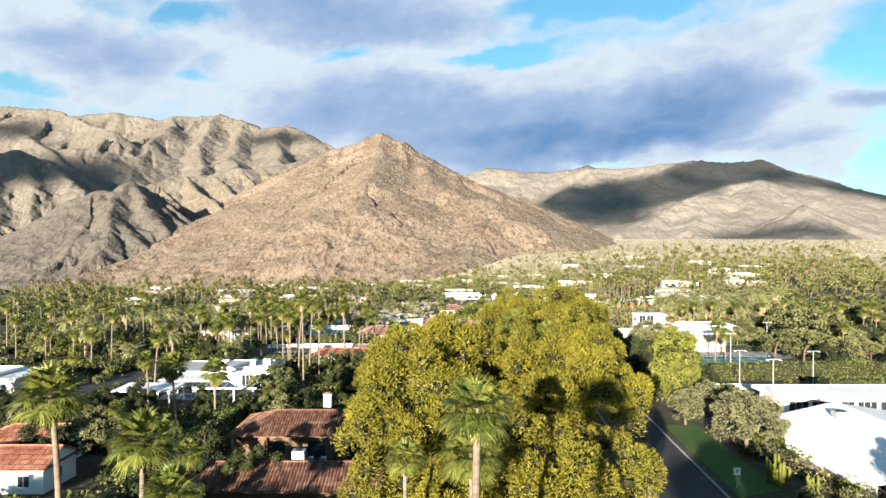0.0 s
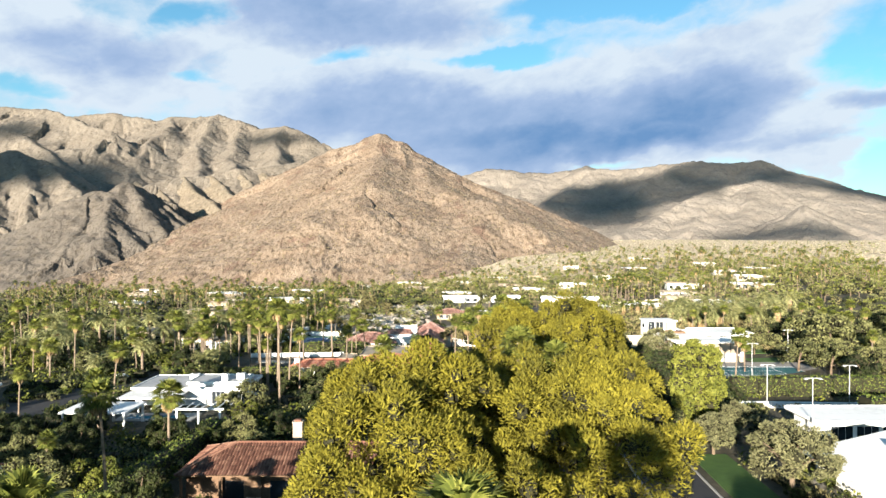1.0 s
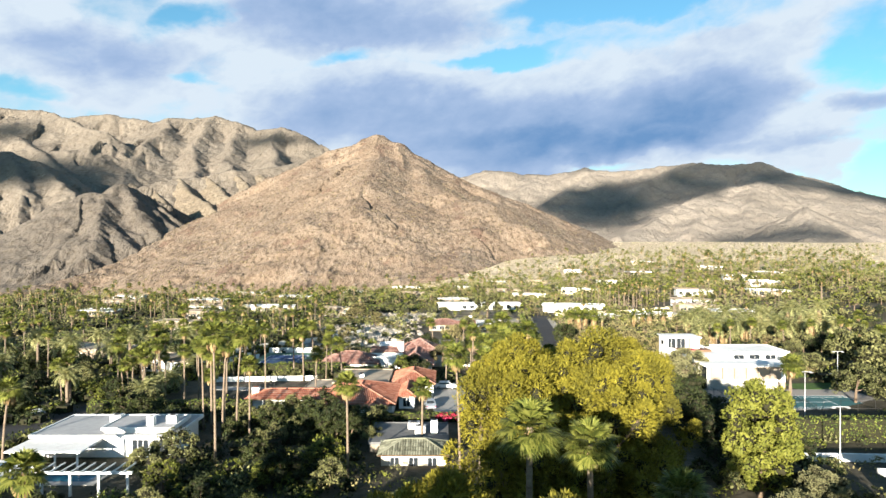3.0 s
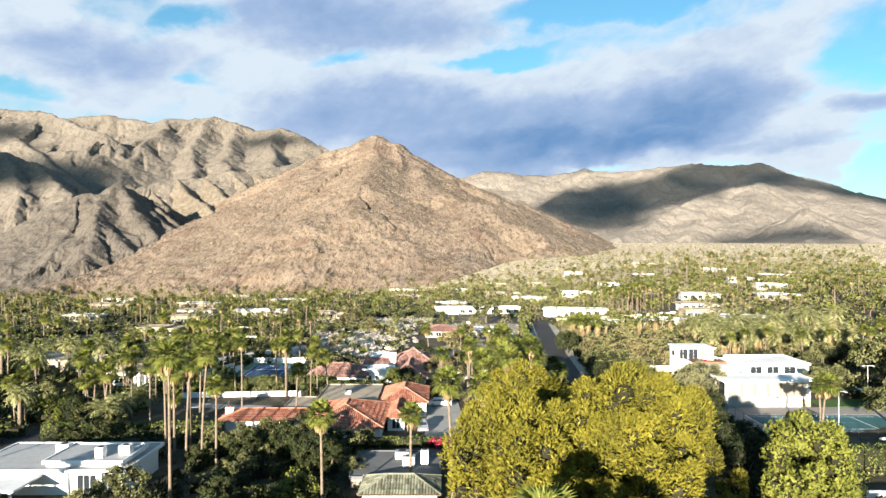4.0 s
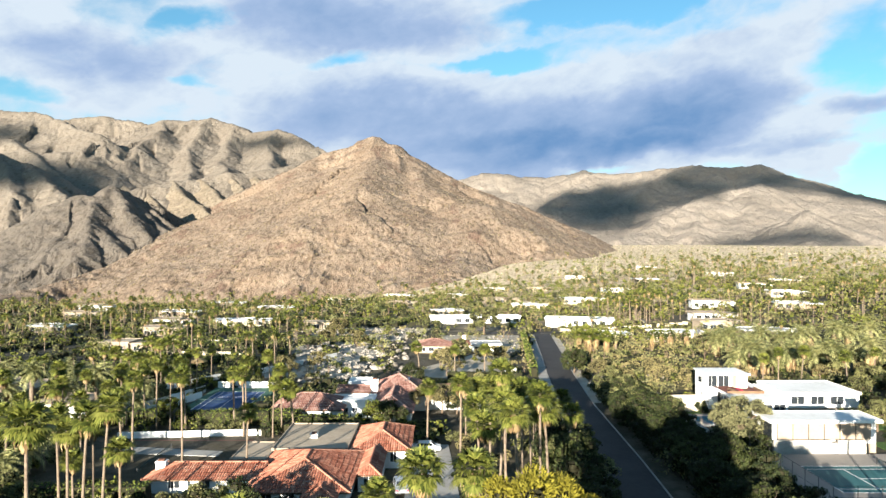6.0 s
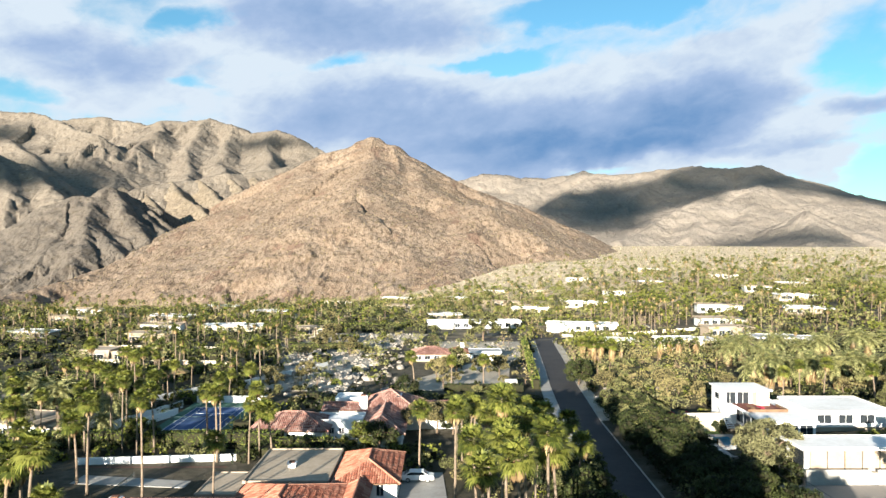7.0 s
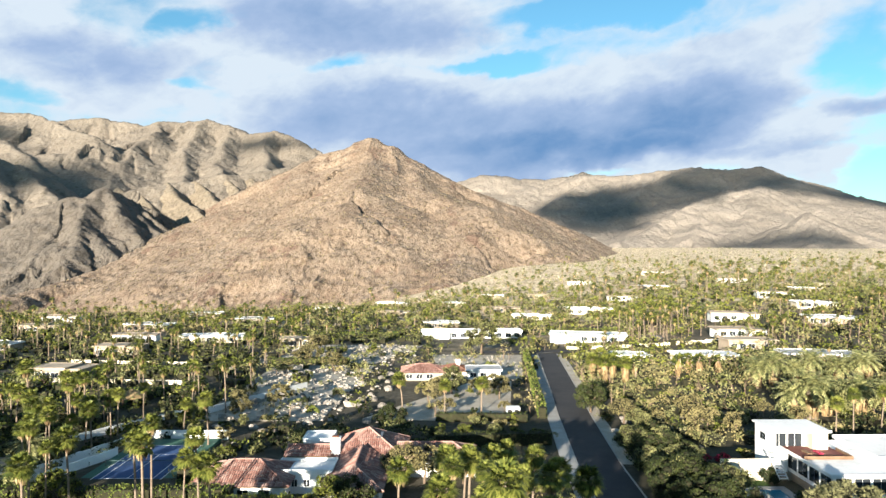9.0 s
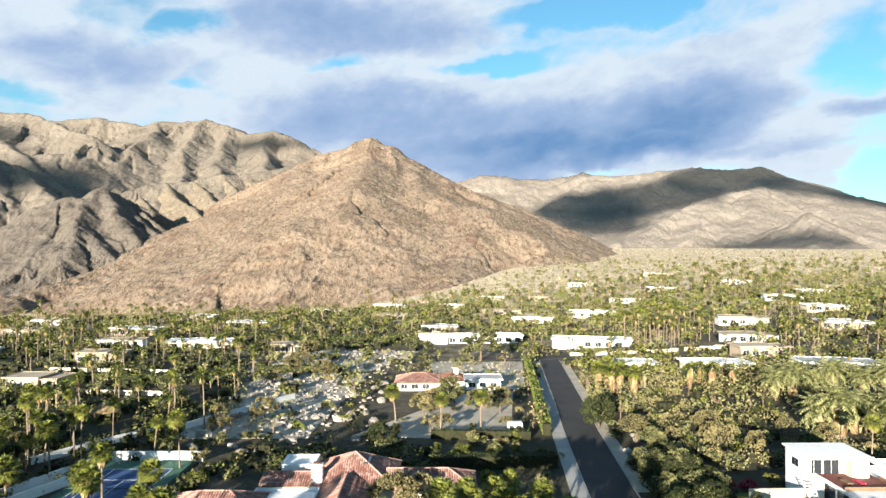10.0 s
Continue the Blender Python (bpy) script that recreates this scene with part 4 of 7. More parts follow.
for s in (1, 2):
    tree_kind("desert", "desert_tree", "sparse yellow-brown desert tree", "tree", "leaf_ochre", 2.6, 1.9, 2.9, 34, 0.65, 80, 0.11, 2.0, 0.16, 4, seed=s + 60, low=-0.4, inner=0.1)
    for key, leaf, word in (("bush_olive", "leaf_olive", "grey-green"), ("bush_dark", "leaf_dark", "dark green"), ("bush_lime", "leaf_lime", "bright green"), ("bush_ochre", "leaf_ochre", "dry yellow-brown")):
        tree_kind(key, "shrub", word + " rounded garden shrub", "shrub", leaf, 1.15, 0.85, 0.8, 12, 0.45, 60, 0.095, 0, 0, seed=s + 70, low=-0.5, part_name="foliage")
    tree_kind("bush_red", "flowering_shrub", "shrub covered in magenta red flowers", "shrub", "leaf_red", 1.3, 0.7, 0.8, 12, 0.5, 26, 0.18, 0, 0, seed=s + 80, low=-0.5, part_name="foliage")
tree_kind("cypress", "cypress_tree", "slim dark green upright cypress", "tree", "leaf_dark", 0.7, 3.0, 3.1, 26, 0.42, 40, 0.2, 1.0, 0.12, 0, seed=90, low=-1.0)
FAR_FROM = 262.0  # beyond this, plants are too many to count and are joined
USED = set()
TAKEN = []  # rectangles that no scattered plant may enter


def plant(key, x, y, scale=1.0, turn=None, which=None, group="", z=None):
    ks = KINDS[key + "_near"] if y < 118 and key + "_near" in KINDS else KINDS[key]
    src = ks[RNG.randint(len(ks)) if which is None else which % len(ks)]
    turn = RNG.uniform(0, 360) if turn is None else turn
    m = pose(x, y, gz(x, y) if z is None else z, 0, 0, turn) @ Matrix.Scale(scale, 4)
    if src.name not in USED:
        USED.add(src.name)
        src.matrix_basis = m
        ob = src
    else:
        ob = copy_thing(src, m @ Matrix.Scale(1 / src.scale.x, 4))
    if group:
        ob["group"] = group
    return ob


def road_x(y):
    """Middle of the street, which bends a little"""
    return float(np.interp(y, (20, 72, 130, 181, 224, 267, 298, 357, 400), (22.2, 25.9, 29.9, 33.5, 35.7, 39.5, 42.9, 48.6, 52.8)))


def taken(x, y, r=0.0):
    return any(x0 - r < x < x1 + r and y0 - r < y < y1 + r for x0, y0, x1, y1 in TAKEN) or abs(x - road_x(y)) < 5.0 + r and 40 < y < 385


FAR = {}


def scatter(keys, n, x0, y0, x1, y1, s0, s1, group="", r=0.5, gap=1.5):
    """n plants of the kinds keys at free spots of a rectangle"""
    done, tries, spots = 0, 0, []
    while done < n and tries < n * 12:
        tries += 1
        x, y = RNG.uniform(x0, x1), RNG.uniform(y0, y1)
        if taken(x, y, r) or any((x - a) ** 2 + (y - b) ** 2 < gap * gap for a, b in spots[-80:]):
            continue
        spots.append((x, y))
        key, size = keys[RNG.randint(len(keys))], RNG.uniform(s0, s1)
        if y > FAR_FROM:
            FAR.setdefault(key, []).append((x, y, size, RNG.uniform(0, 360)))
        else:
            plant(key, x, y, size, group=group)
        done += 1


def hedge(x0, y0, x1, y1, w, h, leaf="hedge", label="clipped dense green hedge"):
    """A hedge from one end to the other: a clipped body under a skin of leaves"""
    L, a = math.hypot(x1 - x0, y1 - y0), math.atan2(y1 - y0, x1 - x0)
    rng = np.random.RandomState(int(abs(x0 * 7 + y0 * 3)) % 9999)
    n = int(L * (w + 2 * h) * (14 if y0 < 250 else 7))
    side = rng.rand(n) * (w + 2 * h)
    px = rng.uniform(0, L, n)
    lump = 0.12 * np.sin(px * 1.7) + 0.1 * np.sin(px * 0.6 + 2)
    left, top = side < h, (side >= h) & (side < h + w)
    py = np.where(left, -w / 2, np.where(top, side - h - w / 2, w / 2)) + rng.normal(0, 0.08, n)
    pz = np.where(left, side, np.where(top, h + lump, side - h - w)) + rng.normal(0, 0.07, n)
    N = np.stack([np.zeros(n), np.where(left, -1.0, np.where(top, 0, 1.0)), np.where(top, 1.0, 0.2)], 1)
    q = leaf_quads(np.stack([px, py, pz], 1), unit(N + 0.5 * rng.normal(size=(n, 3))), 0.17 if y0 < 250 else 0.24, rng)
    root = thing("hedge", label, "hedge", pose(x0, y0, 0, 0, 0, math.degrees(a)))
    ca, sa = math.cos(a), math.sin(a)
    gx = lambda u: gz(x0 + u * ca, y0 + u * sa)
    q[..., 2] += np.interp(q[..., 0], np.linspace(0, L, 12), [gx(u) for u in np.linspace(0, L, 12)])
    part("foliage", quads_mesh("foliage", q, M[leaf]), None, root)
    # boxes in the near-black shade colour fill the hedge behind its leaves
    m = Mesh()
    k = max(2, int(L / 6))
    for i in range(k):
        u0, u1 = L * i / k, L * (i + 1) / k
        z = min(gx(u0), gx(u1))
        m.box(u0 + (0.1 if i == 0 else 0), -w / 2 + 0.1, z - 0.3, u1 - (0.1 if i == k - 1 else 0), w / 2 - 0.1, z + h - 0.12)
    part("branch_body", m, M["core_shade"], root)
    return root


def join_far():
    """The plants far up the slope, joined by material"""
    packs = {}
    for key, spots in FAR.items():
        for i, (x, y, size, turn) in enumerate(spots):
            src = KINDS[key][i % len(KINDS[key])]
            for o in src.children:
                me = o.data
                co = np.empty(len(me.vertices) * 3)
                me.vertices.foreach_get("co", co)
                co = co.reshape(-1, 3)
                lp = np.empty(len(me.loops), int)
                me.loops.foreach_get("vertex_index", lp)
                ls = np.empty(len(me.polygons), int)
                me.polygons.foreach_get("loop_start", ls)
                lt = np.empty(len(me.polygons), int)
                me.polygons.foreach_get("loop_total", lt)
                keep = lt == 4
                q = lp[ls[keep][:, None] + np.arange(4)]
                jump = max(1, len(q) // 52)
                q = q[::jump]
                P = co[q]
                m = np.array(pose(x, y, gz(x, y), 0, 0, turn) @ Matrix.Scale(size, 4) @ o.matrix_basis)
                grow = min(2.2, jump ** 0.5)
                c = P.mean(1, keepdims=True)
                P = c + (P - c) * grow
                packs.setdefault(me.materials[0].name, []).append(P @ m[:3, :3].T + m[:3, 3])
    for name, Ps in packs.items():
        word = "palm trunks" if "bark" in name else "palm and tree crowns"
        ob = new("far_plants", quads_mesh("far_plants", np.concatenate(Ps), bpy.data.materials[name]))
        tagged(ob, "distant " + word + " among houses up the slope", "plants", kind="stuff")

# ---- building kit ----
def sheet(name, A, B, C, D, off, material, label="", category="", kind="structure", nu=10, nv=10):
    """A flat surface over the ground between four corners, with a rim that goes down into it"""
    m = Mesh()
    P = lambda u, v: tuple((1 - u) * ((1 - v) * a + v * d) + u * ((1 - v) * b + v * c) for a, b, c, d in zip(A, B, C, D))
    top = [[(lambda p: (p[0], p[1], gz(*p) + off))(P(i / nu, j / nv)) for i in range(nu + 1)] for j in range(nv + 1)]
    for row in top:
        m.v += row
    w = nu + 1
    for j in range(nv):
        for i in range(nu):
            m.f.append((j * w + i, j * w + i + 1, (j + 1) * w + i + 1, (j + 1) * w + i))
    rim = [top[0][i] for i in range(w)] + [top[j][nu] for j in range(1, nv + 1)] + [top[nv][i] for i in range(nu - 1, -1, -1)] + [top[j][0] for j in range(nv - 1, 0, -1)]
    for a, b in zip(rim, rim[1:] + rim[:1]):
        m.face((a[0], a[1], a[2] - 0.3), (b[0], b[1], b[2] - 0.3), b, a)
    return solid(name, m, material, label, category, kind=kind)


def wall_run(x0, y0, x1, y1, h, t=0.25, material="white", name="garden_wall", label="plain white stucco garden wall", cap=True):
    L, a = math.hypot(x1 - x0, y1 - y0), math.degrees(math.atan2(y1 - y0, x1 - x0))
    root = thing(name, label, "wall", pose(x0, y0, 0, 0, 0, a))
    m, c = Mesh(), Mesh()
    k = max(1, int(L / 5))
    for i in range(k):
        u0, u1 = L * i / k, L * (i + 1) / k
        z = gz(x0 + (x1 - x0) * (i + 0.5) / k, y0 + (y1 - y0) * (i + 0.5) / k)
        m.box(u0, -t / 2, z - 0.5, u1, t / 2, z + h)
        c.box(u0, -t / 2 - 0.04, z + h, u1, t / 2 + 0.04, z + h + 0.08)
    part("wall_body", m, M[material], root)
    if cap:
        part("coping", c, M[material], root)
    return root


def window(parent, x, y, z, w, h, face, pane_count=2):
    """A framed window on a wall; face: the way it looks, of -y +y -x +x"""
    turn = {"-y": 0, "+x": 90, "+y": 180, "-x": 270}[face]
    f = Mesh()
    f.box(-w / 2 - 0.06, -0.03, -0.06, w / 2 + 0.06, 0.04, h + 0.06)
    ob = part("window", f, M["paint"], parent)
    ob.matrix_basis = pose(x, y, z, 0, 0, turn)
    for k in range(pane_count):
        g = Mesh()
        g.box(-w / 2 + w * k / pane_count + 0.03 * (k > 0), -0.045, 0, -w / 2 + w * (k + 1) / pane_count - 0.03 * (k < pane_count - 1), -0.03, h)
        part("pane", g, M["glass"], ob)
    return ob


def tile_plane(m, P, u, L, v, D, rise, a, b, pitch=0.34, row=0.75, rng=None):
    """Rows of barrel tiles on one slope. P: eave corner, u: along the eave, v: inward; a, b: hip cuts at both ends"""
    n = max(2, int(L / pitch))
    w = L / n
    top = lambda s: max(0.0, min(1.0, s / a if a > 1e-6 else 1.0, (L - s) / b if b > 1e-6 else 1.0))
    P, u, v = Vector(P), Vector(u), Vector(v)
    for i in range(n):
        s0, s1 = i * w, (i + 1) * w
        sm = (s0 + s1) / 2
        t = max(top(sm), 0.02)
        k = max(1, int(t * math.hypot(D, rise) / row))
        for j in range(k):
            f0, f1 = t * j / k, t * (j + 1) / k
            lift0, lift1 = 0.045, 0.0
            pts = []
            for s, hgt in ((s0, 0.0), (sm, 0.11), (s1, 0.0)):
                g0, g1 = min(f0, max(top(s), 0)) , min(f1, max(top(s), 0))
                pts.append((P + u * s + v * (D * g0) + Vector((0, 0, rise * g0 + hgt + lift0)), P + u * s + v * (D * g1) + Vector((0, 0, rise * g1 + hgt + lift1))))
            q = len(m.v)
            m.v += [tuple(pts[0][0]), tuple(pts[1][0]), tuple(pts[2][0]), tuple(pts[0][1]), tuple(pts[1][1]), tuple(pts[2][1])]
            m.f += [(q, q + 1, q + 4, q + 3), (q + 1, q + 2, q + 5, q + 4)]


def tiled_wing(house, x0, y0, x1, y1, eave, rise, axis="x", hip=(True, True), tile="tile_red", wall="white", over=0.6):
    """Walls under a tiled roof; axis: the way the ridge runs"""
    w = Mesh()
    w.box(x0, y0, -0.5, x1, y1, eave)
    X0, Y0, X1, Y1 = x0 - over, y0 - over, x1 + over, y1 + over
    r = Mesh()
    ze = eave - 0.1
    if axis == "x":
        D, L = (Y1 - Y0) / 2, X1 - X0
        a, b = (D if hip[0] else 0.0), (D if hip[1] else 0.0)
        tile_plane(r, (X0, Y0, ze), (1, 0, 0), L, (0, 1, 0), D, rise, a, b)
        tile_plane(r, (X1, Y1, ze), (-1, 0, 0), L, (0, -1, 0), D, rise, b, a)
        if hip[0]:
            tile_plane(r, (X0, Y1, ze), (0, -1, 0), 2 * D, (1, 0, 0), D, rise, D, D)
        else:
            w.face((x0, y0, eave), (x0, y1, eave), (x0, (y0 + y1) / 2, ze + rise * 0.97))
        if hip[1]:
            tile_plane(r, (X1, Y0, ze), (0, 1, 0), 2 * D, (-1, 0, 0), D, rise, D, D)
        else:
            w.face((x1, y1, eave), (x1, y0, eave), (x1, (y0 + y1) / 2, ze + rise * 0.97))
        c = Mesh()
        ym = (Y0 + Y1) / 2
        c.tube([(X0 + a, ym, ze + rise + 0.05), (X1 - b, ym, ze + rise + 0.05)], [0.15, 0.15], 6)
        for on, xa, xr in ((hip[0], X0, X0 + a), (hip[1], X1, X1 - b)):
            if on:
                c.tube([(xa, Y0, ze + 0.08), (xr, ym, ze + rise + 0.05)], [0.13, 0.13], 6)
                c.tube([(xa, Y1, ze + 0.08), (xr, ym, ze + rise + 0.05)], [0.13, 0.13], 6)
    else:
        D, L = (X1 - X0) / 2, Y1 - Y0
        a, b = (D if hip[0] else 0.0), (D if hip[1] else 0.0)
        tile_plane(r, (X1, Y0, ze), (0, 1, 0), L, (-1, 0, 0), D, rise, a, b)
        tile_plane(r, (X0, Y1, ze), (0, -1, 0), L, (1, 0, 0), D, rise, b, a)
        if hip[0]:
            tile_plane(r, (X0, Y0, ze), (1, 0, 0), 2 * D, (0, 1, 0), D, rise, D, D)
        else:
            w.face((x1, y0, eave), (x0, y0, eave), ((x0 + x1) / 2, y0, ze + rise * 0.97))
        if hip[1]:
            tile_plane(r, (X1, Y1, ze), (-1, 0, 0), 2 * D, (0, -1, 0), D, rise, D, D)
        else:
            w.face((x0, y1, eave), (x1, y1, eave), ((x0 + x1) / 2, y1, ze + rise * 0.97))
        c = Mesh()
        xm = (X0 + X1) / 2
        c.tube([(xm, Y0 + a, ze + rise + 0.05), (xm, Y1 - b, ze + rise + 0.05)], [0.15, 0.15], 6)
        for on, ya, yr in ((hip[0], Y0, Y0 + a), (hip[1], Y1, Y1 - b)):
            if on:
                c.tube([(X0, ya, ze + 0.08), (xm, yr, ze + rise + 0.05)], [0.13, 0.13], 6)
                c.tube([(X1, ya, ze + 0.08), (xm, yr, ze + rise + 0.05)], [0.13, 0.13], 6)
    part("wall", w, M[wall], house)
    ob = part("roof", r, M[tile], house, "barrel clay tile roof")
    part("ridge_cap", c, M[tile], ob)
    s = Mesh()
    s.box(X0 + 0.05, Y0 + 0.05, eave - 0.22, X1 - 0.05, Y1 - 0.05, eave - 0.1)
    part("eave_board", s, M["wood"], ob)


def flat_block(house, x0, y0, x1, y1, h, over=0.5, wall="white", roof="roof_white", thick=0.3, parapet=0.0, z0=0.0):
    w = Mesh()
    w.box(x0, y0, z0 - 0.5, x1, y1, z0 + h)
    part("wall", w, M[wall], house)
    r = Mesh()
    X0, Y0, X1, Y1, z = x0 - over, y0 - over, x1 + over, y1 + over, z0 + h
    r.box(X0, Y0, z, X1, Y1, z + thick)
    ob = part("roof", r, M[roof], house)
    e = Mesh()
    p = 0.12 + parapet
    for a, b, c, d in ((X0, Y0 - 0.04, X1, Y0 + 0.16), (X0, Y1 - 0.16, X1, Y1 + 0.04), (X0 - 0.04, Y0 + 0.16, X0 + 0.16, Y1 - 0.16), (X1 - 0.16, Y0 + 0.16, X1 + 0.04, Y1 - 0.16)):
        e.box(a, b, z - 0.02, c, d, z + thick + p)
    part("fascia", e, M[{"roof_grey": "paint", "roof_tan": "tan", "roof_shaded": "roof_shaded"}.get(roof, "white")], ob)
    return ob


def chimney(house, x, y, z, w, d, h, material="white"):
    m = Mesh()
    m.box(x - w / 2, y - d / 2, z, x + w / 2, y + d / 2, z + h)
    m.box(x - w / 2 - 0.08, y - d / 2 - 0.08, z + h, x + w / 2 + 0.08, y + d / 2 + 0.08, z + h + 0.15)
    ob = part("chimney", m, M[material], house)
    c = Mesh()
    c.box(x - w / 3, y - d / 3, z + h + 0.15, x + w / 3, y + d / 3, z + h + 0.35)
    part("flue", c, M["tile_brown"], ob)


def roof_unit(house, x, y, z, w, d, h, material="grey_metal"):
    """An air-conditioning box on a roof"""
    m = Mesh()
    m.box(x - w / 2, y - d / 2, z + 0.1, x + w / 2, y + d / 2, z + h)
    for k in range(4):
        m.box(x - w / 2 - 0.02, y - d / 2 + d * (k + 0.2) / 4, z + 0.25, x - w / 2, y - d / 2 + d * (k + 0.75) / 4, z + h - 0.15)
    m.box(x - w / 2 + 0.05, y - d / 2 + 0.05, z - 0.05, x + w / 2 - 0.05, y + d / 2 - 0.05, z + 0.1)
    ob = part("cooling_unit", m, M[material], house)
    f = Mesh()
    f.tube([(x, y, z + h), (x, y, z + h + 0.08)], [min(w, d) * 0.35] * 2, 12)
    part("fan_guard", f, M["dark_metal"], ob)


def house(name, label, x, y, turn=0.0, rects=()):
    for r in rects:
        c, s = math.cos(radians(turn)), math.sin(radians(turn))
        xs = [x + a * c - b * s for a in (r[0], r[2]) for b in (r[1], r[3])]
        ys = [y + a * s + b * c for a in (r[0], r[2]) for b in (r[1], r[3])]
        TAKEN.append((min(xs), min(ys), max(xs), max(ys)))
    return thing(name, label, "house", pose(x, y, gz(x, y), 0, 0, turn))

# ---- road, drives, walls ----
def along_street(name, u0, u1, y0, y1, off, material, label, category):
    """A strip that follows the street at u0 to u1 metres from its middle"""
    m = Mesh()
    k, w = int((y1 - y0) / 5), 4
    for i in range(k + 1):
        y = y0 + (y1 - y0) * i / k
        for j in range(w):
            x = road_x(y) + u0 + (u1 - u0) * j / (w - 1)
            m.v.append((x, y, gz(x, y) + off))
    for i in range(k):
        for j in range(w - 1):
            q = i * w + j
            m.f.append((q, q + 1, q + w + 1, q + w))
    for j in (0, w - 1):
        for i in range(k):
            p, q = m.v[i * w + j], m.v[(i + 1) * w + j]
            m.face((p[0], p[1], p[2] - 0.3), (q[0], q[1], q[2] - 0.3), q, p)
    return solid(name, m, material, label, category, kind="structure")


along_street("road", -3.6, 3.6, 20, 376, 0.06, M["asphalt"], "dark worn asphalt street", "road")
along_street("pavement", -6.3, -3.83, 196, 372, 0.12, M["concrete"], "pale concrete pavement", "pavement")
along_street("gravel_verge", 3.83, 6.2, 226, 372, 0.1, M["gravel"], "pale gravel verge", "pavement")
sheet("cross_road", (20, 376), (110, 384), (110, 391), (20, 383), 0.06, M["asphalt"], "worn asphalt cross street", "road", nu=16, nv=3)


def kerb(side, y0, y1):
    m = Mesh()
    k = int((y1 - y0) / 6)
    for i in range(k):
        a, b = y0 + (y1 - y0) * i / k, y0 + (y1 - y0) * (i + 1) / k
        xa, xb = road_x(a) + side * 3.6, road_x(b) + side * 3.6
        w = 0.22 * side
        za, zb = gz(xa, a) + 0.2, gz(xb, b) + 0.2
        p = [(xa, a, za), (xa + w, a, za), (xb + w, b, zb), (xb, b, zb)]
        m.face(*(p if side > 0 else p[::-1]))
        m.face((xa, a, za - 0.4), (xa, a, za), (xb, b, zb), (xb, b, zb - 0.4))
        m.face((xa + w, a, za - 0.4), (xa + w, a, za), (xb + w, b, zb), (xb + w, b, zb - 0.4))
    solid("kerb", m, M["concrete"], "pale concrete kerb along the street", "kerb", kind="structure")


kerb(1, 30, 374)
kerb(-1, 30, 374)
sheet("driveway", (1.5, 158), (9, 158), (7.5, 191), (1.5, 191), 0.08, M["concrete"], "pale concrete driveway", "driveway")
sheet("driveway", (-8, 262), (24, 258), (30, 312), (20, 314), 0.09, M["gravel"], "pale grey paved drive and forecourt", "driveway", nu=20, nv=20)
sheet("wash", (-44, 260), (-17, 260), (-13, 345), (-47, 345), 0.05, M["gravel"], "pale stony dry wash between gardens", "ground")
sheet("wash", (-58, 349), (-13, 349), (2, 402), (-44, 405), 0.05, M["gravel"], "pale stony dry wash between gardens", "ground")
sheet("side_street", (-86, 112), (-70, 110), (-54, 166), (-64, 170), 0.07, M["asphalt"], "shaded asphalt side street between gardens", "road")
sheet("wash", (10, 316), (34, 316), (40, 372), (6, 372), 0.045, M["gravel"], "pale gravel yard beside the street", "ground")
sheet("lawn", (30.8, 72), (36.3, 74), (38, 104), (33.2, 104), 0.08, M["lawn"], "short green lawn beside the street", "lawn")
sheet("lawn", (53, 213), (59, 213), (60.5, 225.6), (53, 225.6), 0.08, M["lawn"], "short green lawn by a pool", "lawn")
sheet("lawn", (78, 184.5), (96, 184.5), (96, 191), (78, 191), 0.1, M["lawn"], "short green lawn", "lawn")
sheet("lawn", (72.5, 199), (92, 199), (92, 208), (72.5, 208), 0.1, M["lawn"], "short green lawn", "lawn")
sheet("lawn", (-62, 436), (-10, 440), (-10, 462), (-66, 462), 0.1, M["lawn"], "strip of bright green lawn", "lawn")
sheet("lawn", (58, 444), (96, 430), (100, 452), (58, 462), 0.1, M["lawn"], "strip of bright green lawn", "lawn")
sheet("garden_path", (-46, 186), (-29, 184), (-29, 187), (-46, 190), 0.08, M["concrete"], "pale garden path", "path")
sheet("forecourt", (40, 82), (52, 70), (58, 84), (44, 96), 0.08, M["gravel"], "pale gravel forecourt", "path")
for r in ((-78, 112, -70, 124), (-74, 122, -65, 138), (-69, 136, -60, 152), (-64, 150, -56, 166), (1, 157, 9, 191), (-4, 262, 30, 312), (31, 72, 37.5, 104)):
    TAKEN.append(r)

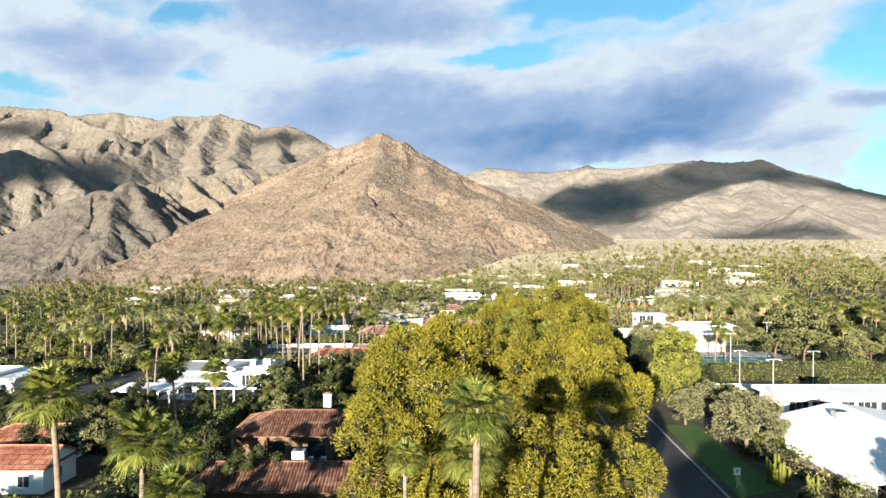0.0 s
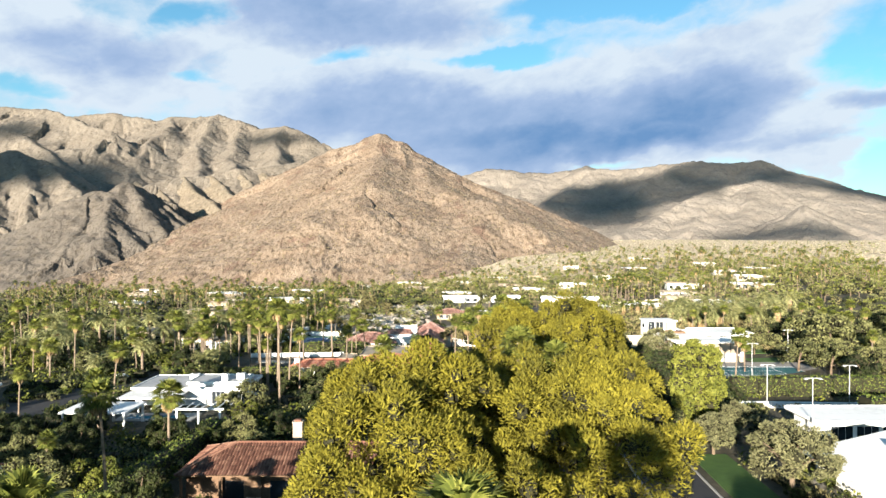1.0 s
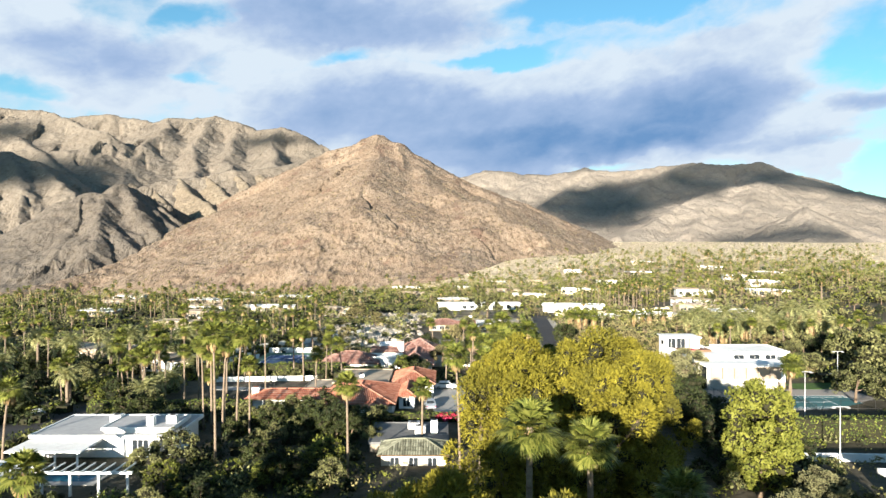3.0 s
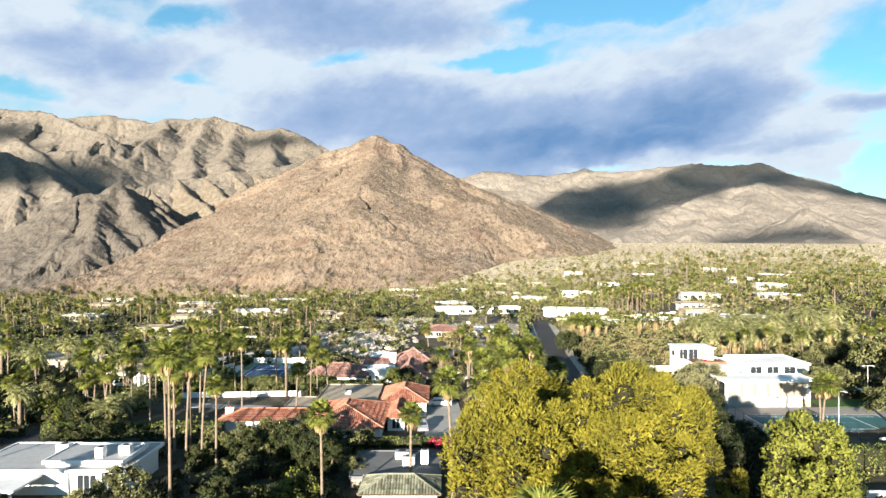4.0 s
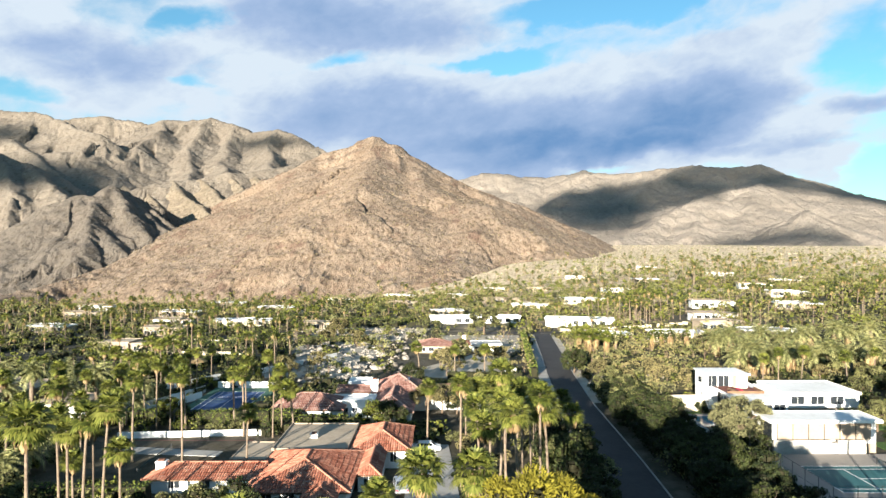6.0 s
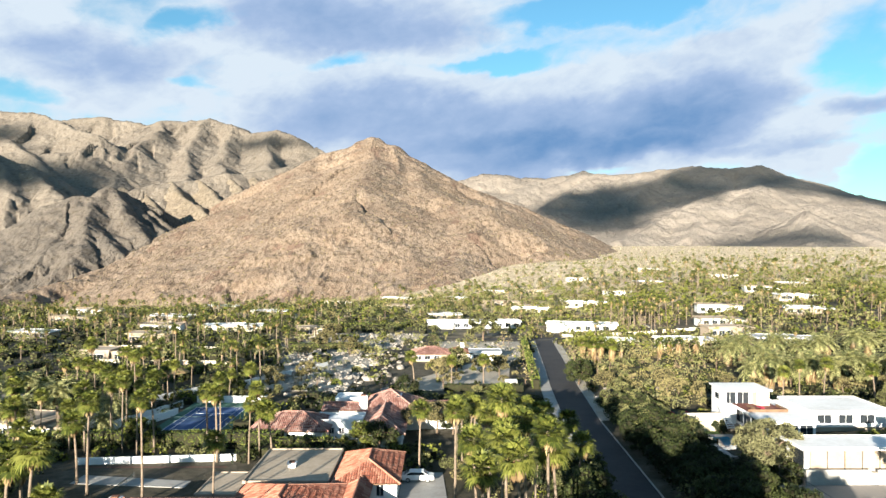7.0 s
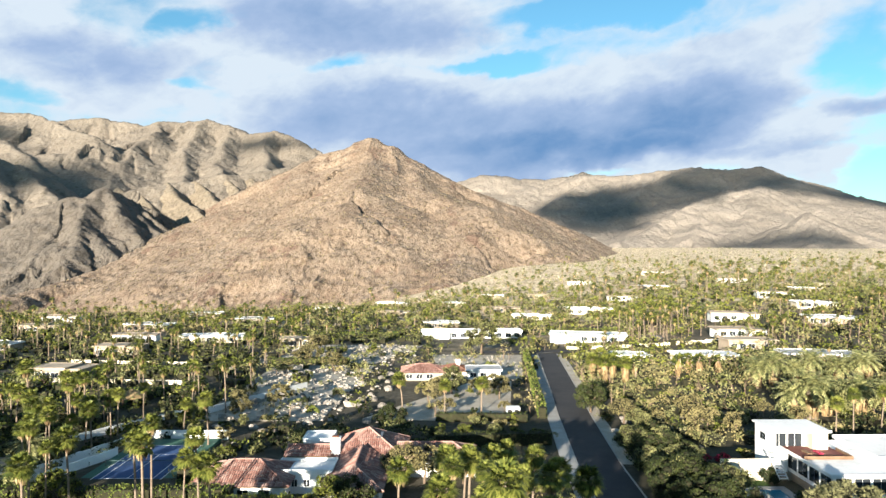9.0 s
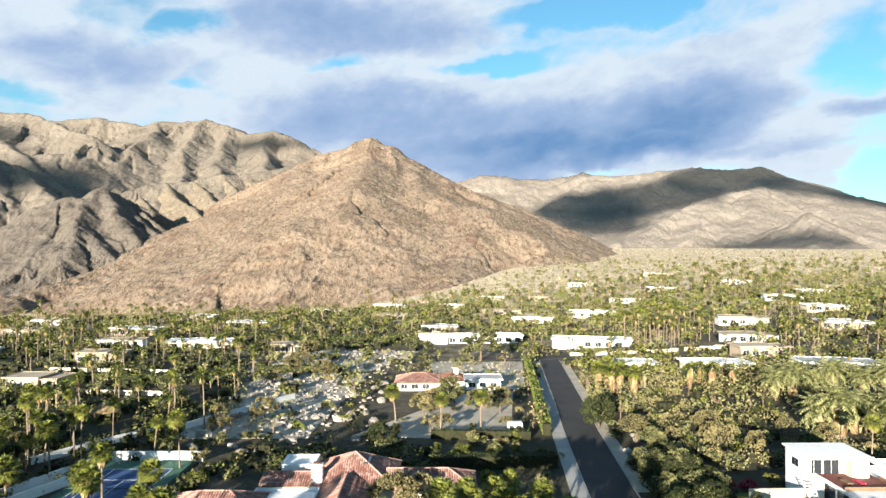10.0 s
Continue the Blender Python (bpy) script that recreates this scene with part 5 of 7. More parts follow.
# ---- tennis courts ----
def court(x0, y0, x1, y1, z, inner, edge, label, axis="x", fence=True):
    """A court of real size with its lines and net, on a slab"""
    TAKEN.append((x0 - 1, y0 - 1, x1 + 1, y1 + 1))
    root = thing("tennis_court", label, "tennis court", pose((x0 + x1) / 2, (y0 + y1) / 2, z))
    W, H = (x1 - x0) / 2, (y1 - y0) / 2
    s = Mesh()
    s.box(-W, -H, -1.5, W, H, 0)
    part("surround", s, M[edge], root)
    a, b = (11.885, 5.485) if axis == "x" else (5.485, 11.885)
    c = Mesh()
    c.box(-a, -b, 0, a, b, 0.012)
    part("playing_surface", c, M[inner], root)

    def line(u0, v0, u1, v1):
        q = Mesh()
        if axis != "x":
            u0, v0, u1, v1 = v0, u0, v1, u1
        q.box(min(u0, u1) - 0.06, min(v0, v1) - 0.06, 0.012, max(u0, u1) + 0.06, max(v0, v1) + 0.06, 0.022)
        part("court_line", q, M["paint"], root)

    for v in (-5.485, 5.485, -4.115, 4.115):
        line(-11.885, v, 11.885, v)
    for u in (-11.885, 11.885):
        line(u, -5.485, u, 5.485)
    for u in (-6.4, 6.4):
        line(u, -4.115, u, 4.115)
    line(-6.4, 0, 6.4, 0)
    n, p = Mesh(), Mesh()
    bar = (lambda m, u, v, z0, z1, du, dv: m.box(u - du, v - dv, z0, u + du, v + dv, z1)) if axis == "x" else (lambda m, u, v, z0, z1, du, dv: m.box(v - dv, u - du, z0, v + dv, u + du, z1))
    bar(n, 0, 0, 0.84, 0.95, 0.03, 6.4)
    for k in range(33):
        bar(n, 0, -6.4 + 0.4 * k, 0.05, 0.84, 0.008, 0.008)
    for k in range(4):
        bar(n, 0, 0, 0.1 + 0.2 * k, 0.115 + 0.2 * k, 0.008, 6.4)
    part("net", n, M["screen"], root)
    for v in (-6.4, 6.4):
        q = Mesh()
        bar(q, 0, v, 0, 1.07, 0.05, 0.05)
        part("net_post", q, M["dark_metal"], root)
    if fence:
        f = thing("court_fence", "dark wire court fence on slim steel posts", "fence", pose((x0 + x1) / 2, (y0 + y1) / 2, z))
        for sx, sy, L in ((0, -1, W), (-1, 0, H)):
            k = int(2 * L / 3.0)
            for i in range(k + 1):
                u = -L + 2 * L * i / k
                q = Mesh()
                q.tube([(u if sy else sx * W, sy * H if sy else u, -0.5), (u if sy else sx * W, sy * H if sy else u, 3.0)], [0.04, 0.04], 6)
                part("post", q, M["dark_metal"], f)
            q = Mesh()
            for zz in (0.1, 1.5, 2.95):
                if sy:
                    q.box(-L, sy * H - 0.02, zz, L, sy * H + 0.02, zz + 0.04)
                else:
                    q.box(sx * W - 0.02, -L, zz, sx * W + 0.02, L, zz + 0.04)
            part("rail", q, M["dark_metal"], f)
    return root


court(54.5, 160, 88, 183.0, 0.0, "court_teal", "court_edge", "teal tennis court with white lines and a pale surround")
court(-48, 209, -33, 242, -1.6, "court_blue", "court_green", "blue tennis court with a green surround", axis="y", fence=False)
court(-50, 170, -26, 194.5, -0.9, "court_blue", "court_red", "blue tennis court with a dark red surround and white wall", fence=False)


# ---- houses ----
def tile_houses():
    h = house("house", "low house with brown clay tile roofs and shaded porch", -20, 88, 0, [(-10, -22, 9, 10)])
    # walls in dark brown wood; the tone also stands for the porch's shade
    tiled_wing(h, -6.0, -1.5, 13, 7.0, 3.1, 2.0, "x", (True, False), "tile_brown", "wood", 0.9)
    tiled_wing(h, -5, -19.5, 13, -12, 2.7, 1.5, "x", (False, False), "tile_brown", "wood", 0.9)
    chimney(h, 4.0, 7.2, 3.5, 1.1, 0.9, 2.6, "tan")
    roof_unit(h, 4.6, -14.5, 3.7, 1.3, 1.1, 1.3)
    for x in (-6.3, -2.2, 1.9, 6.0, 10.1):
        q = Mesh()
        q.box(x - 0.12, -2.25, -0.4, x + 0.12, -2.0, 2.85)
        part("porch_post", q, M["wood"], h)
    for x in (-1, 4, 9):
        q = Mesh()
        q.box(x - 1.1, -1.54, 0.05, x + 1.1, -1.5, 2.2)
        part("porch_door", q, M["glass"], h)
    h = house("house", "white stucco house with a bright red clay tile roof", -46, 77, 0, [(-10, -6, 8, 10)])
    tiled_wing(h, -9, -4, 3.6, 2.5, 2.9, 1.5, "x", (True, False), "tile_red", "white", 0.4)
    tiled_wing(h, -10, 4, 0, 11, 3.0, 1.6, "x", (True, False), "tile_red", "white", 0.4)
    for x in (-6, -2, 1.5):
        window(h, x, -4, 0.9, 1.2, 1.1, "-y")
    window(h, 3.6, -1, 0.9, 1.0, 1.1, "+x")
    h = house("house", "small cream house with a grey-green tile roof", -0.6, 135, 0, [(-6, -6, 6, 18)])
    h.location.z -= 0.8
    tiled_wing(h, -4.3, -4.0, 4.3, 1.5, 2.5, 1.3, "x", (True, True), "tile_green", "cream", 0.5)
    # this flat roof lies in shadow; its coating is coloured dark for it
    flat_block(h, -6.5, 2.5, 4.5, 13, 1.9, 0.2, "tan", "roof_shaded", 0.25)
    roof_unit(h, 0.6, 6.5, 2.15, 1.6, 1.2, 1.4)
    roof_unit(h, 2.6, 7.5, 2.15, 1.0, 1.0, 1.9, "paint")
    roof_unit(h, -0.5, 10.0, 2.15, 1.8, 1.4, 1.0)
    for x in (-2.5, 0, 2.5):
        window(h, x, -4.0, 0.8, 1.2, 1.2, "-y")
    h = house("house", "sprawling white house with red clay tile hip roofs", -14, 170, 0, [(-20, -12, 16, 23)])
    tiled_wing(h, -18.5, -3.5, -4, 3.0, 2.1, 1.2, "x", (True, False), "tile_red", "white", 0.6)
    tiled_wing(h, -3.8, -9.5, 8.5, 6.8, 2.5, 2.2, "y", (True, True), "tile_red", "white", 0.6)
    tiled_wing(h, 3.6, -11.8, 7.4, -9.0, 2.4, 0.9, "y", (True, False), "tile_red", "white", 0.4)
    tiled_wing(h, 7.2, 7.6, 15.4, 20.5, 2.6, 1.9, "y", (True, True), "tile_red", "white", 0.5)
    tiled_wing(h, 9.2, -3.0, 12.0, 7.0, 2.4, 1.0, "y", (True, False), "tile_red", "white", 0.35)
    flat_block(h, -4.5, 7.4, 6.2, 21.5, 2.6, 0.25, "white", "roof_tan", 0.2, 0.05)
    flat_block(h, -9.5, 3.8, -4.9, 12, 2.2, 0.3, "white", "roof_tan", 0.2)
    chimney(h, -17.9, -0.2, 2.2, 1.3, 1.1, 1.1)
    chimney(h, 0.4, 13.4, 2.7, 1.1, 1.0, 0.6)
    for x in (-15, -11, -7):
        window(h, x, -3.5, 0.8, 1.4, 1.2, "-y")
    for x in (-1.4, 1.4):
        window(h, x, -9.5, 0.7, 1.4, 1.4, "-y")
    window(h, 5.5, -11.8, 0.5, 1.5, 1.6, "-y")
    window(h, 10.6, -3.0, 0.5, 1.2, 1.6, "-y")
    window(h, 15.4, 11.5, 0.8, 1.0, 1.3, "+x")
    window(h, 13.2, 7.6, 0.8, 0.9, 1.5, "-y")
    h = house("house", "large white house with weathered pink tile hip roofs", -8, 216, 0, [(-19, -11, 24, 14)])
    tiled_wing(h, -18.0, -8.5, -5.0, 1.0, 2.8, 2.3, "x", (True, True), "tile_pink", "white", 0.7)
    tiled_wing(h, -0.5, 2.5, 11, 14.0, 3.3, 3.4, "y", (True, True), "tile_pink", "white", 0.7)
    tiled_wing(h, 1.0, -11, 8.5, 2.5, 3.0, 2.2, "y", (True, False), "tile_pink", "white", 0.7)
    tiled_wing(h, 10.5, 3.5, 22.5, 10.5, 2.8, 1.8, "x", (False, True), "tile_pink", "white", 0.6)
    tiled_wing(h, -7.0, 1.5, -0.5, 7.0, 4.0, 1.0, "x", (False, False), "tile_pink", "white", 0.4)
    flat_block(h, -7.5, -4.5, 1.0, 1.3, 3.1, 0.1, "white", "roof_white", 0.2, 0.3)
    flat_block(h, -5.5, 7.2, -0.8, 12.0, 4.6, 0.1, "white", "roof_white", 0.2, 0.2)
    chimney(h, 0.4, 3.4, 3.2, 1.5, 1.3, 3.0)
    sky = Mesh()
    sky.box(6.6, 6.0, 5.2, 7.6, 9.0, 5.7)
    part("skylight", sky, M["glass"], h)
    for x in (-4.5, -2.7):
        window(h, x, -4.5, 1.2, 0.8, 1.0, "-y")
    for x in (-15, -11, -8):
        window(h, x, -8.5, 0.8, 1.5, 1.3, "-y")
    for x in (3, 6.5):
        window(h, x, -11, 0.8, 1.4, 1.4, "-y")
    h = house("house", "ranch house with a faded red-brown tile roof", 8, 318, 0, [(-12, -8, 20, 10)])
    tiled_wing(h, -10, -5, 2, 4, 2.7, 1.9, "x", (True, True), "tile_pink", "tan", 0.8)
    tiled_wing(h, 2, -3, 9, 5, 2.7, 1.6, "y", (True, True), "tile_brown", "cream", 0.8)
    flat_block(h, 9.3, -3, 19, 4, 2.8, 0.6, "white", "roof_grey", 0.25)
    for x in (-8, -5, -2, 11, 14, 17):
        window(h, x, -5 if x < 3 else -3, 0.8, 1.8, 1.3, "-y")
    chimney(h, 6.5, 1.0, 3.0, 1.2, 1.0, 2.4)


def flat_houses():
    h = house("house", "low white flat-roofed house with a ribbed white porch roof", -42, 138, 0, [(-14, -22, 12, 10)])
    flat_block(h, -11, -3, 7.8, 7.5, 2.9, 0.6, "white", "roof_grey", 0.3)
    flat_block(h, -2, -2, 7.2, 5, 2.0, 0.3, "white", "roof_grey", 0.3, z0=1.6)
    r = Mesh()
    r.box(-11.6, -9.1, 2.5, -1.6, -3.2, 2.58)
    ob = part("porch_roof", r, M["roof_white"], h, "white ribbed metal porch roof")
    for k in range(22):
        r = Mesh()
        x = -11.5 + 0.45 * k
        r.box(x, -9, 2.584, x + 0.36, -3.25, 2.7)
        part("roof_panel", r, M["roof_white"], ob)
    for k in range(4):
        p = Mesh()
        p.box(-11 + 2.9 * k, -8.8, -0.3, -10.8 + 2.9 * k, -8.6, 2.55)
        part("porch_post", p, M["paint"], h)
    roof_unit(h, -3, 4, 3.2, 1.6, 1.2, 1.1, "paint")
    roof_unit(h, 6.4, 1.0, 3.9, 1.4, 1.1, 1.1, "paint")
    roof_unit(h, 4.0, -0.6, 3.9, 1.0, 1.0, 1.3, "paint")
    for x in (3.5, 6.4):
        window(h, x, -3, 0.3, 2.2, 2.2, "-y", 3)
    p = thing("pergola", "white timber pergola with square posts", "pergola", pose(-38, 119, gz(-38, 119)))
    for k in range(4):
        q = Mesh()
        q.box(-5 + 3.3 * k, -0.1, -0.3, -4.75 + 3.3 * k, 0.15, 2.6)
        part("post", q, M["paint"], p)
    q = Mesh()
    q.box(-5.5, -0.15, 2.6, 5.6, 0.2, 2.85)
    part("beam", q, M["paint"], p)
    for k in range(9):
        q = Mesh()
        q.box(-5 + 1.2 * k, -0.6, 2.85, -4.88 + 1.2 * k, 3.0, 3.0)
        part("rafter", q, M["paint"], p)
    p = thing("carport", "white flat carport on round columns", "carport", pose(-51, 119, gz(-51, 119)))
    q = Mesh()
    q.box(-5, -3, 2.7, 5, 4, 2.95)
    part("roof", q, M["roof_white"], p)
    for x in (-4.6, 0, 4.6):
        for y in (-2.7, 3.7):
            q = Mesh()
            q.tube([(x, y, -0.3), (x, y, 2.7)], [0.2, 0.17], 10)
            part("column", q, M["paint"], p)
    # modern white house on two levels, built up on a plinth
    h = house("house", "white modernist house with flat roofs and a red roof terrace", 61.2, 217, 0, [(-2, -13, 12, 9), (12, -4, 31, 11)])
    h.location.z = 0.2
    for x0, y0, x1, y1 in ((0, 0, 2.5, 7), (2.5, -11, 11, 7), (11, 2, 14, 8), (15, -2, 30, 10)):
        q = Mesh()
        q.box(x0 - 0.02, y0 - 0.02, -3.0, x1 + 0.02, y1 + 0.02, -0.4)
        part("plinth", q, M["tan"], h)
    flat_block(h, 2.5, -11, 11, 7, 2.6, 0.35, "white", "roof_white", 0.3)
    flat_block(h, 0, 0.4, 2.1, 7, 2.6, 0.0, "white", "roof_white", 0.3)
    flat_block(h, 11.4, 2, 14.6, 8, 2.1, 0.0, "white", "roof_white", 0.25)
    flat_block(h, 15, -2, 30, 10, 2.3, 0.3, "white", "roof_white", 0.25, 0.1)
    q = Mesh()
    q.box(0, 0.5, 2.9, 0.3, 7, 5.85)
    q.box(0.3, 2.6, 2.9, 6.0, 7, 5.85)
    part("wall", q, M["white"], h)
    q = Mesh()
    q.box(6.0, 0.4, 2.9, 8.4, 7, 5.85)
    part("wall", q, M["cream"], h)
    q = Mesh()
    q.box(-0.4, -0.1, 5.85, 8.7, 7.3, 6.1)
    top = part("roof", q, M["roof_white"], h, "thin white roof slab over a recessed upper room")
    q = Mesh()
    q.box(-0.43, -0.13, 5.8, 8.73, 0.05, 6.15)
    part("fascia", q, M["white"], top)
    for x in (1.8, 4.3):
        window(h, x, 2.6, 3.0, 2.2, 2.6, "-y", 2)
    window(h, 0, 4.2, 3.7, 1.8, 1.1, "-x", 2)
    q = Mesh()
    q.box(2.2, -4.2, 2.95, 9.5, 2.4, 3.05)
    part("terrace", q, M["court_red"], h, "red-brown roof terrace floor")
    for x0, y0, x1, y1 in ((2.2, -4.3, 9.5, -4.2), (9.5, -4.3, 9.6, 0.3)):
        q = Mesh()
        q.box(x0, y0, 2.95, x1, y1, 3.45)
        part("parapet", q, M["wood"], h)
    for x in (3.6, 5.4):
        q = Mesh()
        q.box(x, -2.6, 3.25, x + 0.7, -0.7, 3.4)
        for u in (x + 0.05, x + 0.6):
            q.box(u, -2.5, 3.05, u + 0.06, -2.4, 3.25)
            q.box(u, -0.9, 3.05, u + 0.06, -0.8, 3.25)
        part("terrace_bench", q, M["leaf_red" if x > 5 else "wood"], h)
    for k in range(5):
        window(h, 2.5, -9.6 + 3.1 * k, 0.2, 2.6, 2.1, "-x", 2)
    for x in (4.2, 6.8, 9.4):
        window(h, x, -11, 0.2, 2.2, 2.1, "-y", 2)
    for x in (17.5, 21.5, 25.5):
        window(h, x, -2, 0.3, 2.6, 1.6, "-y", 2)
    for k in range(10):
        st = Mesh()
        st.box(-1.3, -4.0 + 0.4 * k, 0.3 * k - 0.06, -0.1, -3.6 + 0.4 * k, 0.3 * k)
        part("stair_tread", st, M["white"], h)
    for u in (-1.36, -0.1):
        st = Mesh()
        st.face((u, -4.0, -0.2), (u, 0.0, 2.75), (u, 0.0, 3.0), (u, -4.0, 0.05))
        st.face((u + 0.06, -4.0, 0.05), (u + 0.06, 0.0, 3.0), (u + 0.06, 0.0, 2.75), (u + 0.06, -4.0, -0.2))
        st.face((u, -4.0, 0.05), (u, 0.0, 3.0), (u + 0.06, 0.0, 3.0), (u + 0.06, -4.0, 0.05))
        part("stair_stringer", st, M["white"], h)
    h = house("house", "white modernist pavilion with glazed front above a tennis court", 64.9, 187.2, 0, [(-8, -4, 12, 8)])
    h.location.z = 1.6
    q = Mesh()
    q.box(-6.02, -2.52, -3.2, 10.52, 2.52, -0.4)
    part("plinth", q, M["tan"], h)
    flat_block(h, -6.0, -2.5, 10.5, 2.5, 3.0, 0.7, "white", "roof_white", 0.35)
    for k in range(6):
        q = Mesh()
        q.box(-5.2 + 2.5 * k, -2.55, 0.1, -2.8 + 2.5 * k, -2.5, 2.75)
        part("curtained_pane", q, M["tan"], h, "pale curtained glass")
        q = Mesh()
        q.box(-5.3 + 2.5 * k, -2.6, 0, -5.2 + 2.5 * k, -2.5, 2.85)
        part("mullion", q, M["dark_metal"], h)
    q = Mesh()
    q.box(-6.04, -2.4, 0.1, -6.0, 1.5, 2.7)
    part("side_glass", q, M["glass"], h)
    # terrace wall in grey concrete, so its shade is put into the colour
    q = Mesh()
    q.box(-6.5, -3.8, -2.8, 8.0, -2.6, 0.0)
    q.box(-6.5, -4.05, -2.8, 2.6, -3.81, 0.5)
    q.box(3.6, -4.05, -2.8, 8.0, -3.81, 0.5)
    part("terrace_wall", q, M["concrete"], h)
    h = house("house", "mid-century house with a folded white roof", 54, 84, 0, [(-9, -14, 12, 12)])
    w = Mesh()
    w.box(-7, -12, -0.5, 10, 10, 2.5)
    part("wall", w, M["cream"], h)
    r = Mesh()
    for x0, x1, za, zb in ((-10.5, 1, 2.6, 4.7), (1, 12, 4.7, 2.8)):
        r.face((x0, -14, za), (x1, -15.5, zb), (x1, 13, zb), (x0, 11.5, za))
        r.face((x0, 11.5, za - 0.3), (x1, 13, zb - 0.3), (x1, -15.5, zb - 0.3), (x0, -14, za - 0.3))
        r.face((x0, -14, za - 0.3), (x1, -15.5, zb - 0.3), (x1, -15.5, zb), (x0, -14, za))
        r.face((x0, 11.5, za), (x1, 13, zb), (x1, 13, zb - 0.3), (x0, 11.5, za - 0.3))
    r.face((-10.5, 11.5, 2.3), (-10.5, -14, 2.3), (-10.5, -14, 2.6), (-10.5, 11.5, 2.6))
    part("roof", r, M["roof_white"], h, "folded white roof")
    for k in range(5):
        window(h, -7, -10 + 4.4 * k, 0.5, 2.8, 1.7, "-x", 3)
    roof_unit(h, -2.1, 6.5, 4.15, 1.7, 1.6, 0.75, "grey_metal")
    b = Mesh()
    for k in range(26):
        for j in range(4):
            b.box(-9.0, -12 + 0.9 * k, 0.0 + 0.42 * j, -8.8, -11.3 + 0.9 * k, 0.36 + 0.42 * j)
    part("breeze_block_screen", b, M["white"], h)
    h = house("house", "long low white flat-roofed house", 65, 112, 0, [(-12, -5, 14, 6)])
    flat_block(h, -12, -3, 14, 4, 3.2, 1.0, "white", "roof_white", 0.35)
    for k in range(6):
        window(h, -9 + 3.6 * k, -3, 0.4, 3.0, 2.2, "-y", 3)
    # long white houses up the slope
    for x, y, w, d, n, lab in ((24, 434, 46, 9, 3, "very long white house behind a garden wall"), (74, 412, 32, 10, 3, "long white house with a glazed front")):
        h = house("house", lab, x, y, 3 if x < 50 else -12, [(-w / 2, -d / 2, w / 2, d / 2)])
        flat_block(h, -w / 2, -d / 2, w / 2, d / 2, 3.2, 0.6, "white", "roof_white", 0.3)
        flat_block(h, -w / 2 + 2, -d / 2 - 3, -w / 2 + 12, -d / 2 - 0.1, 2.8, 0.4, "white", "roof_white", 0.3)
        for k in range(int(w / 5)):
            window(h, -w / 2 + 14.5 + 4.2 * k if -w / 2 + 14.5 + 4.2 * k < w / 2 - 1.5 else w / 2 - 1.6, -d / 2, 0.5, 2.4, 2.0, "-y", 2) if -w / 2 + 14.5 + 4.2 * k < w / 2 - 1.5 else None
    rng = np.random.RandomState(4)
    spots = [(-52, 402, 12, 8), (-91, 415, 26, 8), (-127, 420, 18, 8), (-141, 466, 22, 9), (-113, 374, 16, 8), (-30, 690, 26, 9), (-73, 634, 24, 8), (-140, 552, 20, 8), (52, 584, 26, 8),
             (102, 536, 30, 8), (130, 388, 20, 9), (124, 318, 22, 9), (119, 355, 18, 8), (95, 333, 20, 8), (215, 532, 22, 9), (252, 566, 18, 8), (-194, 462, 18, 8), (72, 344, 16, 8), (150, 440, 22, 9),
             (172, 396, 20, 9), (-93, 232, 20, 10), (-86, 130, 15, 10), (-66, 214, 14, 9), (10, 480, 18, 8), (-20, 560, 18, 8), (64, 520, 22, 8), (140, 600, 22, 8), (182, 660, 26, 8), (96, 690, 24, 8), (20, 660, 18, 8),
             (260, 700, 24, 8), (-170, 388, 16, 8), (-104, 318, 14, 8), (200, 460, 20, 8), (-215, 520, 20, 8), (-95, 500, 20, 8), (300, 620, 22, 8), (60, 760, 20, 8), (150, 800, 24, 8), (240, 860, 24, 8), (-10, 800, 20, 8)]
    for i, (x, y, w, d) in enumerate(spots):
        wall = ("tan", "cream", "white", "tan")[i % 4]
        top = ("roof_tan", "roof_white", "roof_tan", "roof_grey")[i % 4]
        h = house("house", ("tan flat-roofed desert house among palms", "cream flat-roofed desert house among trees", "white flat-roofed desert house among palms", "tan flat-roofed desert house among trees")[i % 4], x, y, rng.uniform(-14, 10), [(-w / 2, -d / 2, w / 2, d / 2)])
        hh = rng.uniform(2.9, 3.6)
        flat_block(h, -w / 2, -d / 2, w / 6, d / 2, hh, 0.7, wall, top, 0.3)
        flat_block(h, w / 6 + 0.2, -d / 2 + 1.2, w / 2, d / 2 + 1.5, hh - 0.5, 0.6, wall, top, 0.3)
        for k in range(6):
            p, q, size = x + rng.uniform(-0.6, 0.6) * w, y - d / 2 - rng.uniform(2.5, 8), rng.uniform(0.5, 0.95)
            if not taken(p, q, 0.5):
                FAR.setdefault(("round", "dark", "lime", "olive", "fan8")[rng.randint(5)], []).append((p, q, size, rng.uniform(0, 360)))
        for k in range(3):
            window(h, -w / 2 + w * 0.6 * (k + 0.6) / 3.4, -d / 2, 0.7, 2.2, 1.7, "-y", 2)
        window(h, w / 3, -d / 2 + 1.2, 0.7, 2.0, 1.6, "-y", 2)


tile_houses()
flat_houses()

